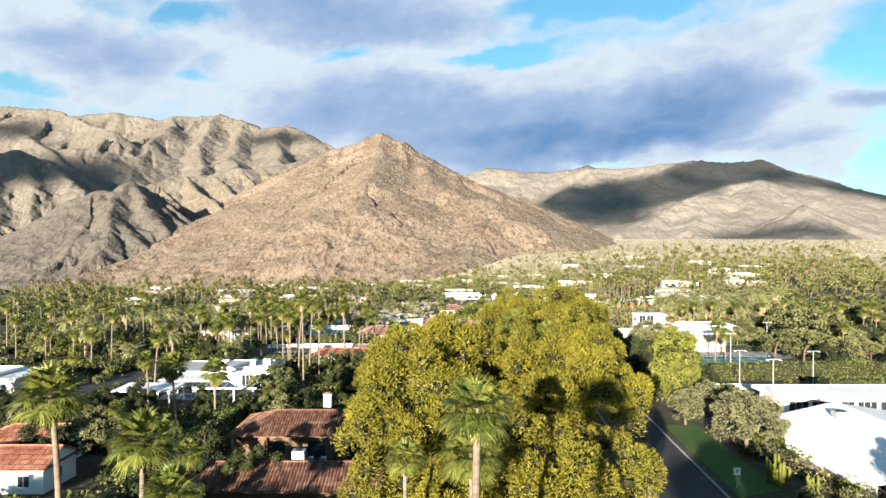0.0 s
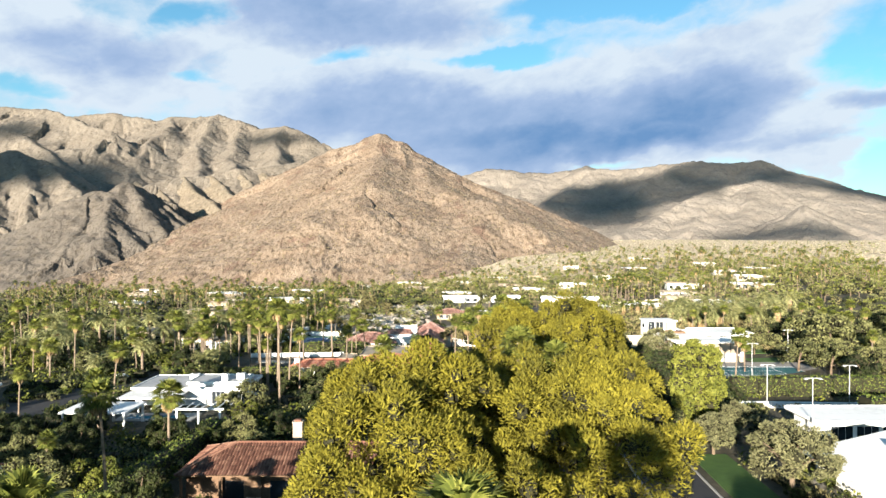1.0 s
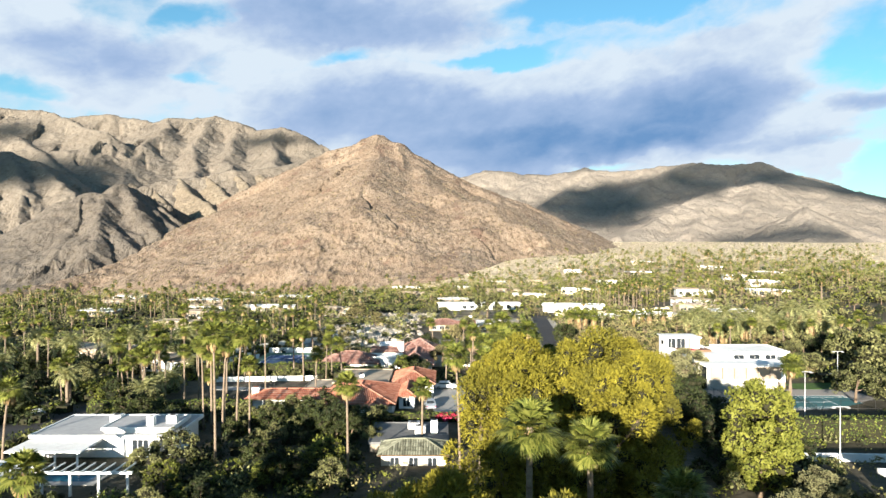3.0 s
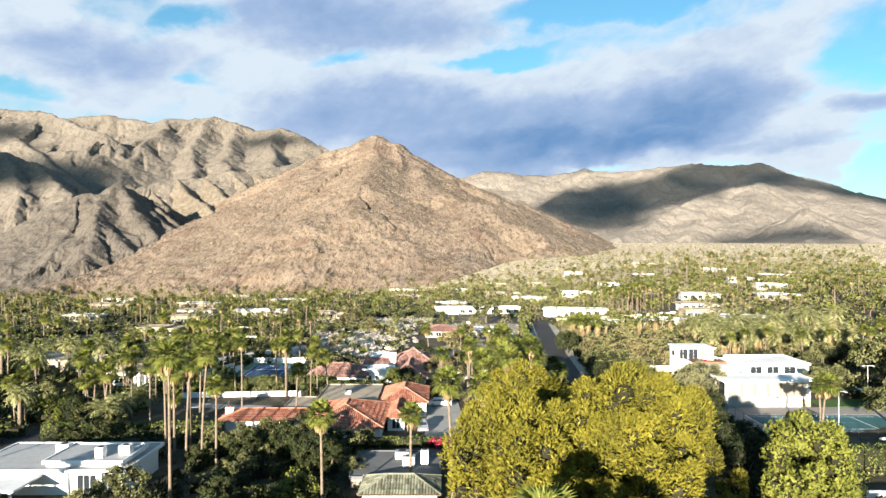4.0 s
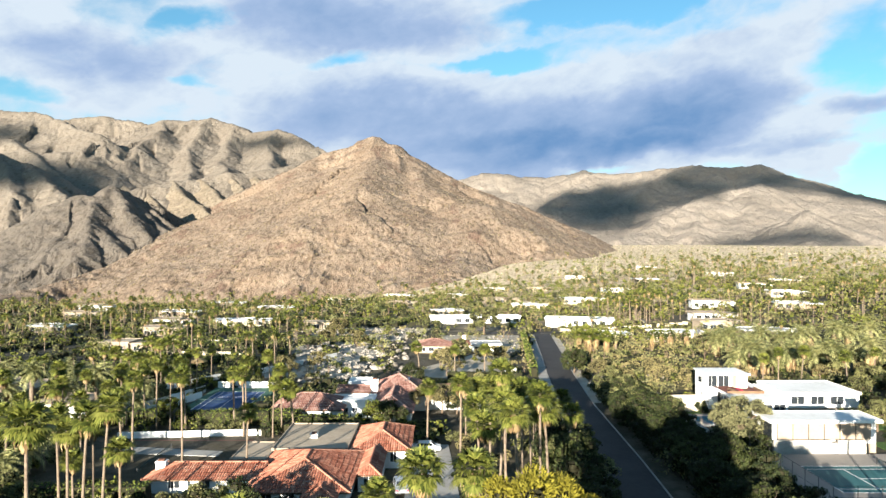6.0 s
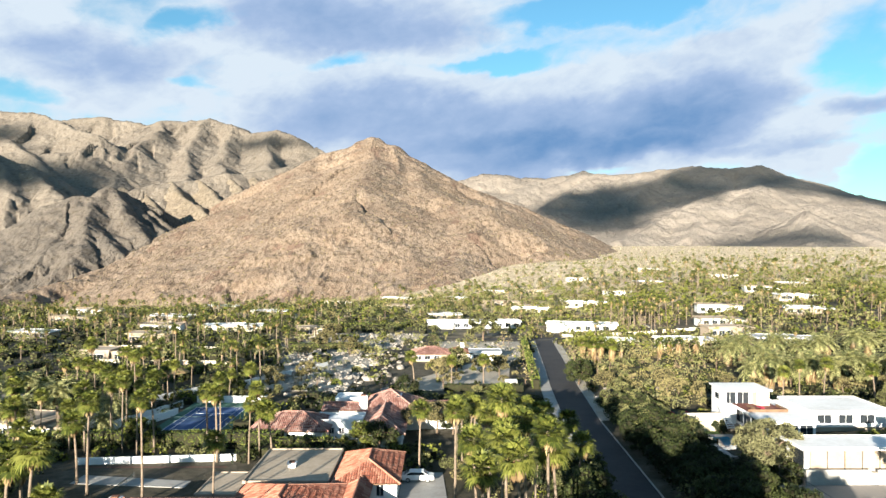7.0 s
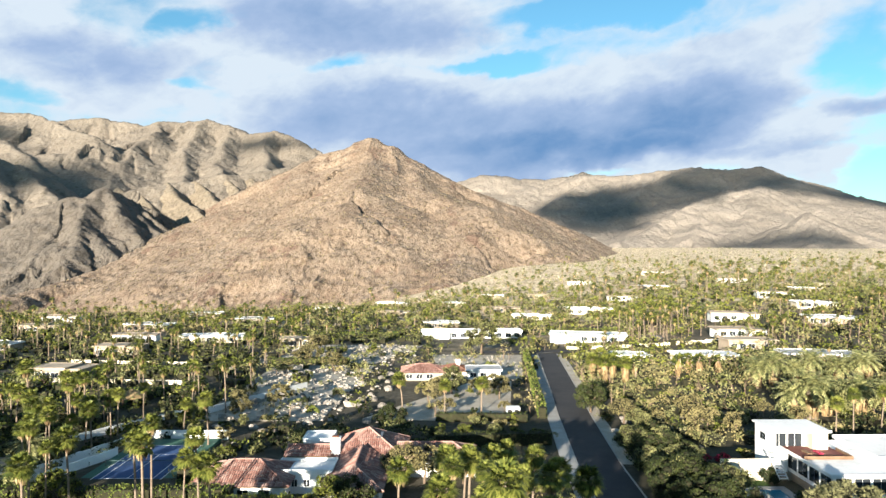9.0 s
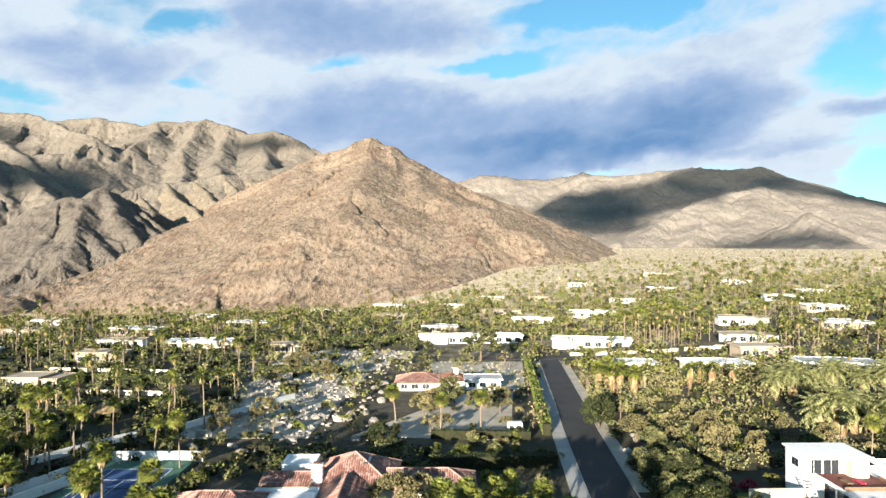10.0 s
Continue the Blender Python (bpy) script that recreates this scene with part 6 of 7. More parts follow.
# ---- pools, walls ----
def pool(x0, y0, x1, y1, label):
    z = gz((x0 + x1) / 2, (y0 + y1) / 2)
    TAKEN.append((x0 - 1, y0 - 1, x1 + 1, y1 + 1))
    root = thing("swimming_pool", label, "pool", pose((x0 + x1) / 2, (y0 + y1) / 2, z + 0.1))
    W, H = (x1 - x0) / 2, (y1 - y0) / 2
    e = Mesh()
    for a, b, c, d in ((-W - 1.2, -H - 1.2, W + 1.2, -H), (-W - 1.2, H, W + 1.2, H + 1.2), (-W - 1.2, -H, -W, H), (W, -H, W + 1.2, H)):
        e.box(a, b, -0.6, c, d, 0.06)
    part("pool_deck", e, M["concrete"], root)
    w = Mesh()
    w.box(-W, -H, -0.6, W, H, -0.05)
    part("water", w, M["pool"], root, "still blue pool water")


pool(55.4, 200, 59.4, 212, "long blue swimming pool with a pale deck")
pool(-50, 124, -40, 126.5, "narrow blue swimming pool by a porch")
pool(-13, 232, -5, 237, "small blue swimming pool behind a house")
wall_run(-50, 195.5, -24, 198, 1.0)
wall_run(-54, 214, -48, 232, 1.4)
wall_run(-58, 214, -50, 240, 1.4)
wall_run(-48, 243.5, -32, 243.5, 1.8)
wall_run(-62, 240, -48, 268, 1.3)
wall_run(-44, 268, -28, 302, 1.4)
wall_run(52.5, 216.8, 60.9, 217.1, 3.4, 0.3, "cream", label="cream stucco garden wall")
wall_run(-71, 105, -65, 112, 1.2)
wall_run(50, 133.5, 82, 131, 1.0, 0.3, "white")
wall_run(-110, 312, -60, 306, 1.2, 0.25, "cream", label="cream stucco garden wall")
wall_run(60, 386, 118, 378, 1.2, 0.25, "cream", label="cream stucco garden wall")
wall_run(-120, 352, -76, 346, 1.0, 0.25, "cream", label="cream stucco garden wall")

# ---- planting ----
def plant_all():
    # big pines beside the start
    for x, y, s, k in ((-1.2, 56, 1.06, 0), (10, 58.5, 1.06, 1), (4, 67, 0.95, 0)):
        plant("pine", x, y, s, which=k, group="big pines")
    for x, y, s in ((15.3, 94, 1.16), (9, 94, 1.1), (18, 100, 1.12), (11.2, 112, 1.04), (22.5, 106, 0.98)):
        plant("pine_mid", x, y, s, group="big pines")
    # a tall palm short of the first view; its shade falls on the pines
    plant("fan_near", -7.4, -7.0, (28.2 - gz(-7.4, -7.0)) / 17)
    # near palms
    plant("fan_near", 1.5, 34, 1.03)
    for x, y, top in ((-2.4, 44, 15.5), (2, 46, 15), (18, 60, 9.8),  (8, 78, 20), (12, 80, 18.5), (16, 76, 17)):
        h = top - gz(x, y)
        plant("fan_near" if h > 12 else "fan_near_low", x, y, h / (17 if h > 12 else 10))
    for x, y, top in ((-34.5, 62, 16.2), (-24, 55, 13.6), (-19.5, 50, 11.4), (-24.5, 66, 9.0), (-52, 78, 8), (-44, 92, 7)):
        plant("fan_big", x, y, (top - gz(x, y)) / 10 if top < 14 else 1.28)
    # tall palms one by one: place and height of the head
    for x, y, top in ((-31, 147, 14.9), (-28.5, 146, 16), (-26.5, 130, 18.3), (-33, 148, 13), (-35, 150, 14), (-45, 186, 8.1), (-41, 203, 9.1), (-28.5, 197, 10), (5.4, 125, 16.5), (12.6, 165, 14.3), (16.7, 148, 17),
                      (8, 127.5, 15.5), (-8.6, 126, 12.9), (0.3, 139, 9.5), (-41, 181, 12.2), (-32.4, 178.5, 13.2), (-31.8, 202.4, 9.1), (-19.6, 196.5, 7.6), (-21.4, 173.5, 9), (4, 189, 9.4), (8.9, 169, 14), (14.6, 164, 16.5), (21, 184.4, 10),
                      (60, 153, 10.7), (69.6, 170.7, 6.5), (-67, 170, 9), (-34, 238, 7), (-61, 228, 8), (-68, 126, 8), (-55, 131, 11), (-48, 112, 10), (18, 150, 15), (13, 153, 15), (16, 158, 15.5), (11, 146, 14), (14, 143, 16),
                      (12.5, 150, 15.5), (17.5, 162, 14), (11, 158, 13.5), (15, 170, 12), (24, 172, 9), (27, 196, 6), (10.5, 193, 8.5), (12.5, 197, 8), (14.5, 191, 8.5), (17, 196, 8), (19, 190, 8), (12, 201, 7), (16, 203, 7), (21, 200, 7.5), (22.5, 193, 8), (9.8, 199, 7.4), (18.6, 207, 6.5), (-29.7, 77, 15.5), (-33.2, 100, 10.7), (18.5, 268, 4), (10, 262, 4.5), (0, 275, 3.5)):
        h = max(4.0, top - gz(x, y))
        k = min((6, 8, 10, 12, 14, 16), key=lambda a: abs(a - h))
        plant("fan%d" % k, x, y, h / k)
    fans = ["fan8", "fan10", "fan12"]
    tall = ["fan10", "fan12", "fan14"]
    scatter(tall, 16, -62, 166, -20, 206, 0.65, 0.9, "palm grove", gap=2.5)
    scatter(tall, 3, -38, 138, -24, 152, 0.8, 1.1, "palm grove", gap=1.5)
    scatter(fans, 40, -120, 150, -50, 260, 0.8, 1.1, "palm grove", gap=4)
    scatter(fans, 30, -75, 205, -40, 300, 0.75, 1.0, "palm grove", gap=4)
    scatter(["date5", "date7", "date3"], 26, -110, 160, -48, 235, 0.9, 1.15, "date palms", gap=4)
    scatter(fans + ["fan6", "date5"], 120, -230, 255, -40, 430, 0.7, 1.05, "palm grove", gap=4)
    scatter(fans + ["fan6", "date7"], 210, -300, 400, -50, 590, 0.7, 1.0, "palm grove", gap=4)
    for k in range(9):
        plant(("canary4", "canary5")[k % 2], 84 + 4.6 * k + RNG.uniform(-1, 1), 258 - 0.9 * k + RNG.uniform(-2, 2), RNG.uniform(1.25, 1.5), group="skirted palms")
    for k in range(10):
        plant(("canary4", "canary5")[k % 2], 92 + 5 * k + RNG.uniform(-1, 1), 288 + RNG.uniform(-4, 4), RNG.uniform(1.15, 1.4), group="skirted palms")
    for x, y in ((56, 306), (59, 309), (53.5, 311), (61, 303), (57, 316)):
        plant("skirt4", x, y, RNG.uniform(1.05, 1.3), group="skirted palms")
    scatter(["skirt4", "date5"], 10, 60, 300, 130, 330, 0.8, 1.0, "skirted palms", gap=4)
    scatter(tall, 26, 84, 396, 120, 420, 0.8, 1.0, "palm row", gap=2)
    scatter(fans, 84, 60, 330, 300, 470, 0.7, 1.0, "palm grove", gap=4)
    scatter(fans + ["fan6", "date7"], 200, -60, 430, 360, 800, 0.6, 0.95, "palm grove", gap=5)
    scatter(fans, 10, 80, 196, 130, 240, 0.8, 1.1, "palm grove", gap=4)
    for k in range(10):
        plant(("date5", "date7")[k % 2], -116 + 6 * k + RNG.uniform(-1.5, 1.5), 209 + RNG.uniform(-4, 4), RNG.uniform(1.15, 1.4), group="date palms")
    for k in range(30):
        plant(("bush_olive", "bush_ochre", "bush_lime", "bush_dark", "desert")[k % 5], RNG.uniform(-1, 28), RNG.uniform(264, 311), RNG.uniform(0.5, 1.1), group="garden shrubs")
    for k in range(40):
        plant(("bush_olive", "bush_ochre", "bush_lime", "desert", "bush_dark")[k % 5], RNG.uniform(-46, -14), RNG.uniform(262, 400), RNG.uniform(0.6, 1.5), group="garden shrubs")
    # single garden trees
    for key, x, y, s in (("desert", 3.5, 214.5, 1.3), ("desert", 6.5, 216, 1.1), ("dark", 9.5, 215, 0.75), ("dark", 12.5, 216, 0.7), ("willow", 39.5, 118, 1.45), ("lime", 52, 146, 1.0), ("olive", 43, 112, 0.8), ("olive", 38.6, 88, 1.25), ("olive", 36.4, 104, 0.85), ("olive_near", 56, 189.5, 1.3), ("olive", 47, 66, 1.0), ("round", 82, 171, 1.25), ("round", 86, 165, 1.2), ("dark", 43.5, 268, 1.1), ("dark", 45, 274, 1.0),
                         ("dark", -16, 122, 0.8), ("dark", -13, 146, 0.9), ("dark", -17, 150, 1.1), ("round", -31, 128, 0.9), ("round", -33, 124, 0.7), ("lime", -12, 130, 0.7), ("dark", -3, 202, 0.9), ("lime", -6, 203, 0.9),
                         ("round", 97, 185, 1.9), ("round", 104, 190, 1.8), ("round", 102, 205, 1.8), ("round", 12, 292, 1.2), ("round", 25, 375, 2.0), ("desert", 24, 284, 1.1)):
        plant(key, x, y, s)
    scatter(["round", "lime", "dark", "olive"], 46, 84, 148, 135, 236, 0.7, 1.2, "garden trees", gap=3)
    scatter(["fan8", "fan10"], 16, 92, 170, 135, 240, 0.8, 1.0, "palm grove", gap=3)
    for x, y in ((100, 172), (103, 171), (106, 172.5)):
        plant("bush_red", x, y, 1.1)
    # the shaded belt of trees beside the street; dark leaf colour deepens the shade
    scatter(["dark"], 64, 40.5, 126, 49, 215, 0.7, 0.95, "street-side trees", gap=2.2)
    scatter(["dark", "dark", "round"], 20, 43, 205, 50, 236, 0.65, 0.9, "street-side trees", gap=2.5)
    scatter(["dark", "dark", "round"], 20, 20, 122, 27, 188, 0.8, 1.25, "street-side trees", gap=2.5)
    for key, x, y, sc in (("lime", -23, 60, 0.9), ("dark", -26, 63, 0.8), ("bush_ochre", -25.5, 57, 2.0), ("bush_dark", -15, 60, 1.2), ("bush_lime", -13, 62, 1.5), ("dark", -20, 72, 0.9), ("dark", -26, 72, 0.8), ("dark", -28, 80, 0.9), ("lime", -35, 85, 0.9), ("round", -40, 82, 1.0), ("dark", -46, 80, 1.0)):
        plant(key, x, y, sc)
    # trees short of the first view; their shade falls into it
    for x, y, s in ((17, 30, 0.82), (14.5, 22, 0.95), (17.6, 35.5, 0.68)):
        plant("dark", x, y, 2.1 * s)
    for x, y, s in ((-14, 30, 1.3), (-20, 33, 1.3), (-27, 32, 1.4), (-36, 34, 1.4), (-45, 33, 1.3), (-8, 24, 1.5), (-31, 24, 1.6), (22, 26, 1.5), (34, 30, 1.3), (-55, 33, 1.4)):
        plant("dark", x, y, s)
    scatter(["dark", "round", "lime", "bush_dark"], 22, -30, 103, -10, 128, 0.45, 0.75, "garden trees", gap=2.5)
    scatter(["dark", "dark", "round"], 30, -80, 95, -34, 116, 0.5, 0.8, "garden trees", gap=3)
    scatter(["dark", "round", "bush_dark", "bush_lime"], 36, -30, 140, -6, 162, 0.45, 0.85, "garden trees", gap=2)
    scatter(["dark", "round", "lime", "bush_lime"], 60, -130, 150, -40, 250, 0.5, 0.95, "garden trees", gap=3)
    scatter(["round", "dark", "desert", "bush_olive"], 20, -44, 238, 2, 400, 0.45, 0.95, "garden trees", gap=3)
    scatter(["round", "desert", "desert", "olive"], 80, 48, 245, 125, 330, 0.6, 1.1, "garden trees", gap=3.5)
    scatter(["round", "dark", "lime", "desert"], 140, -250, 250, -40, 440, 0.6, 1.1, "garden trees", gap=4)
    scatter(["round", "lime", "desert", "olive"], 220, 40, 305, 300, 480, 0.7, 1.4, "garden trees", gap=4)
    scatter(["round", "dark", "desert", "lime"], 420, -280, 430, 360, 760, 0.7, 1.4, "garden trees", gap=5)
    scatter(["bush_olive", "bush_dark", "bush_lime", "bush_ochre"], 160, -60, 160, 30, 262, 0.6, 1.4, "garden shrubs", gap=1.5)
    scatter(["bush_olive", "bush_ochre", "bush_lime"], 60, -46, 262, 30, 400, 0.5, 1.5, "garden shrubs", gap=2.5)
    scatter(["bush_olive", "bush_ochre", "bush_lime"], 110, 40, 190, 130, 330, 0.6, 1.5, "garden shrubs", gap=1.5)
    scatter(["bush_olive", "bush_ochre", "bush_dark", "desert"], 46, 4, 262, 36, 372, 0.5, 1.1, "garden shrubs", r=-2.0, gap=2.5)
    scatter(["bush_olive", "bush_dark", "bush_lime"], 50, 33, 60, 62, 130, 0.6, 1.2, "garden shrubs", gap=1.5)
    for x, y in ((-22, 158), (-24, 158.5), (5.5, 156.5), (3.5, 156.5), (57, 227.6), (54, 227.8)):
        plant("bush_red", x, y, 0.9)
    for x, y, s in ((57.4, 185.2, 1.6), (57.0, 187.6, 1.7), (57.6, 190.4, 1.6), (57.2, 193.0, 1.5), (59.4, 215.4, 1.4), (60.0, 205.0, 1.3), (61.5, 203.6, 1.4)):
        plant(("bush_dark", "bush_olive")[int(x * 10) % 2], x, y, s)
    for x, y in ((-33, 104), (-38, 108)):
        plant("cypress", x, y, 0.9)
    hedge(-32, 78, -31, 112, 2.4, 3.0)
    hedge(-60, 163, -31, 163.5, 2.0, 2.2)
    hedge(-44, 206.5, -32, 206.5, 2.0, 2.6)
    hedge(-24, 204, -11, 204, 1.6, 2.2)
    hedge(-8, 157, 9, 157, 1.4, 1.4)
    hedge(55, 143.5, 92, 143.5, 2.0, 3.6, label="tall bright green hedge along a court")
    hedge(31.6, 262, 41.6, 372, 1.8, 2.6, label="long clipped hedge along the street")
    hedge(8, 260, 28, 259, 1.6, 1.8, "leaf_dark", "clipped dark green hedge beside a drive")
    hedge(-80, 284, -52, 292, 2.0, 2.4)
    hedge(-80, 256, -62, 254, 2.0, 2.4)
    hedge(60, 441, 100, 424, 2.0, 3.0)
    hedge(-60, 430, -10, 436, 1.6, 2.0)
    hedge(40, 95, 42.5, 71, 2.6, 0.7, "leaf_ochre", "low clipped brown-green hedge in front of a house")
    hedge(67, 122, 77.5, 122, 3.5, 4.0, label="rounded bright green clipped hedge")
    hedge(78, 150, 84, 152, 3.0, 1.8)
    hedge(-34, 206, -20, 206, 2.2, 2.8, label="tall clipped bright green hedge")
    hedge(-60, 206, -48, 207, 2.0, 2.6, label="tall clipped bright green hedge")
    hedge(-50, 346.5, -22, 347, 2.4, 2.4, label="clipped green hedge above a stony wash")
    hedge(-128, 276, -82, 274, 2.2, 2.4)
    hedge(-96, 244, -66, 246, 2.0, 2.6)
    hedge(-120, 330, -70, 326, 2.2, 2.4)
    hedge(8, 238, 30, 240, 2.0, 2.4, "leaf_dark", "tall dark green hedge beside a drive")


def far_gardens():
    """Trees and palms of the last gardens, out to the desert plain"""
    rng = np.random.RandomState(77)
    kinds = ("round", "olive", "lime", "fan8", "fan10", "lime", "desert", "fan12")
    for k in range(900):
        d = 480 * math.exp(rng.rand() * math.log(1500 / 480))
        u = rng.uniform(-0.1, 0.66)
        end = np.interp(u, (-0.1, 0.0, 0.18, 0.26, 0.66), (620, 760, 1250, 1500, 1300))
        x, y = u * d + 9, d + 90
        if d > end or taken(x, y, 1.0) or (d > 900 and rng.rand() < 0.35):
            continue
        FAR.setdefault(kinds[rng.randint(8)], []).append((x, y, rng.uniform(0.8, 1.5), rng.uniform(0, 360)))


plant_all()
far_gardens()
join_far()


def undergrowth():
    """Low shrubs, hedges and ground cover of the gardens, too many to count"""
    rng = np.random.RandomState(55)
    for leaf, n in (("leaf_dark", 900), ("leaf_olive", 800), ("leaf_lime", 600), ("leaf_ochre", 500)):
        C, N, S = [], [], []
        for k in range(n):
            y = 62 + 660 * rng.rand() ** 1.3
            x = rng.uniform(-0.62, 0.62) * (y + 20) + 8
            if x > 52 and x < 100 and y < 230 and y > 180 or taken(x, y, 1.0) or (-42 < x < 28 and 236 < y < 330 and rng.rand() < 0.6):
                continue
            if y < 130 and x > 0 and x < 33:
                continue
            r = rng.uniform(0.6, 1.5) * (1 + y / 900)
            k = int(50 if y < 260 else 20)
            e = unit(rng.normal(size=(k, 3)) + np.array([0, 0, 0.5]))
            C.append(np.array([x, y, gz(x, y) + r * 0.35]) + e * r * np.array([1.25, 1.25, rng.uniform(0.6, 1.1)]) * rng.uniform(0.8, 1.08, (k, 1)))
            N.append(unit(e + 0.35 * rng.normal(size=e.shape)))
            S.append(np.full((k, 1), 0.2 if y < 260 else 0.38))
        for k in range(120 if leaf != "leaf_ochre" else 30):
            x, y, r = rng.uniform(-66, -8), rng.uniform(64, 132), rng.uniform(0.8, 1.7)
            if taken(x, y, 0.5):
                continue
            e = unit(rng.normal(size=(110, 3)) + np.array([0, 0, 0.5]))
            C.append(np.array([x, y, gz(x, y) + r * 0.4]) + e * r * np.array([1.2, 1.2, 1.0]) * rng.uniform(0.8, 1.08, (110, 1)))
            N.append(unit(e + 0.35 * rng.normal(size=e.shape)))
            S.append(np.full((110, 1), 0.17))
        q = leaf_quads(np.concatenate(C), np.concatenate(N), np.concatenate(S), rng, 0.7)
        tagged(new("undergrowth", quads_mesh("undergrowth", q, M[leaf])), "low garden shrubs and ground cover between the houses", "shrubs", kind="stuff")


undergrowth()


def thicket(leaves, n, x0, y0, x1, y1, r0, r1, leaf_n, size, raise_by=0.3, r=0.6, label="dense hedges and tall shrubs between the gardens"):
    """Mounds of foliage that close the gardens, too many to count"""
    rng = np.random.RandomState(int(n + abs(x0) * 3 + y0))
    packs = {}
    for k in range(n):
        x, y, rad = rng.uniform(x0, x1), rng.uniform(y0, y1), rng.uniform(r0, r1)
        if taken(x, y, r) or abs(x - 2) > 0.68 * (y + 20) + 6:
            continue
        if (-46 < x < 30 and 250 < y < 345 or -55 < x < 2 and 345 < y < 404) and rng.rand() < 0.93:
            continue
        if -64 < x < -24 and 164 < y < 262 and rng.rand() < 0.6:
            continue
        if 78 < x < 142 and 246 < y < 298 and rng.rand() < 0.85:
            continue
        c = np.array([x, y, gz(x, y) + rad * raise_by])
        sq = np.array([rng.uniform(0.9, 1.4), rng.uniform(0.9, 1.4), rng.uniform(0.75, 1.15)]) * rad
        e = unit(rng.normal(size=(leaf_n, 3)) + np.array([0, 0, 0.35]))
        bump = 1 + 0.16 * np.sin(e[:, :1] * 5 + k) * np.sin(e[:, 1:2] * 5 + 2 * k) + 0.1 * np.sin(e[:, 2:] * 7 + k)
        p = c + e * sq * bump * rng.uniform(0.88, 1.08, (leaf_n, 1))
        q = leaf_quads(p, unit(e + (0.35 if size < 0.4 else 0.2) * rng.normal(size=e.shape)), size, rng, 0.7, 0.45 if size < 0.4 else 0.15)
        key = leaves[rng.randint(len(leaves))]
        packs.setdefault(key, []).append(q)
        # a dark cube in each mound, coloured as its inner shade
        packs.setdefault("core_shade", []).append(c + CUBE * sq * 0.78)
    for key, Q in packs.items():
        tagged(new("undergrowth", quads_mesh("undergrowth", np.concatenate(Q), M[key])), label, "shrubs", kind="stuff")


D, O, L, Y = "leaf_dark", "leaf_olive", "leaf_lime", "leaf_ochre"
# more dark leaf than olive: the colour carries part of the shade here
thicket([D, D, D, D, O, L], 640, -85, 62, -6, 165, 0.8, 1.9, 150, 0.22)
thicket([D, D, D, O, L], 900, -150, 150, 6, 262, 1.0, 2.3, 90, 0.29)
# dark leaf again adds to the shade on the street belt
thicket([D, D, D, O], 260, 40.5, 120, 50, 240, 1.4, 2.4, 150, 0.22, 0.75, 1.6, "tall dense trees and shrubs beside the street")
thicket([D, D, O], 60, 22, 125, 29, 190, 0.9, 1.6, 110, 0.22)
thicket([O, L, Y, D, D, O], 520, 84, 145, 210, 340, 1.0, 2.4, 100, 0.26)
thicket([O, "leaf_silver", Y, O, "leaf_silver", D, L, Y], 420, 40, 238, 130, 340, 1.0, 2.4, 160, 0.21)
thicket([D, O, L, O], 1250, -260, 262, 6, 470, 1.2, 2.8, 34, 0.44)
thicket([O, L, Y, O, L], 1450, 40, 320, 330, 640, 1.2, 2.8, 30, 0.5)
thicket([O, L, D, Y], 1700, -330, 440, 60, 720, 1.4, 2.8, 26, 0.54)


def far_woods():
    """Tree crowns too far to count"""
    rng = np.random.RandomState(33)
    for leaf, n in (("leaf_olive", 1500), ("leaf_dark", 800), ("leaf_lime", 1000), ("leaf_ochre", 400)):
        C, N, S = [], [], []
        for k in range(n):
            y = rng.uniform(480, 1500) if rng.rand() < 0.75 else rng.uniform(1000, 2100)
            x = rng.uniform(-0.45, 0.75) * y * 0.75 + 40
            if x > 60 and y > 850 and rng.rand() < 0.78:
                continue
            if x < 0 and y > 620 + 0.6 * (x + 100) or x < 0.35 * (y - 700) - 60:
                continue
            r = rng.uniform(1.2, 3.2) * (0.7 if y > 900 else 1)
            e = unit(rng.normal(size=(34, 3)) + np.array([0, 0, 0.4]))
            C.append(np.array([x, y, gz(x, y) + r * 0.8]) + e * r * np.array([1, 1, 0.8]))
            N.append(unit(e + 0.4 * rng.normal(size=e.shape)))
        q = leaf_quads(np.concatenate(C), np.concatenate(N), 0.75, rng, 0.7, 0.1)
        ob = new("far_trees", quads_mesh("far_trees", q, M[leaf]))
        tagged(ob, "distant desert trees and scrub on the valley floor", "trees", kind="stuff")


far_woods()


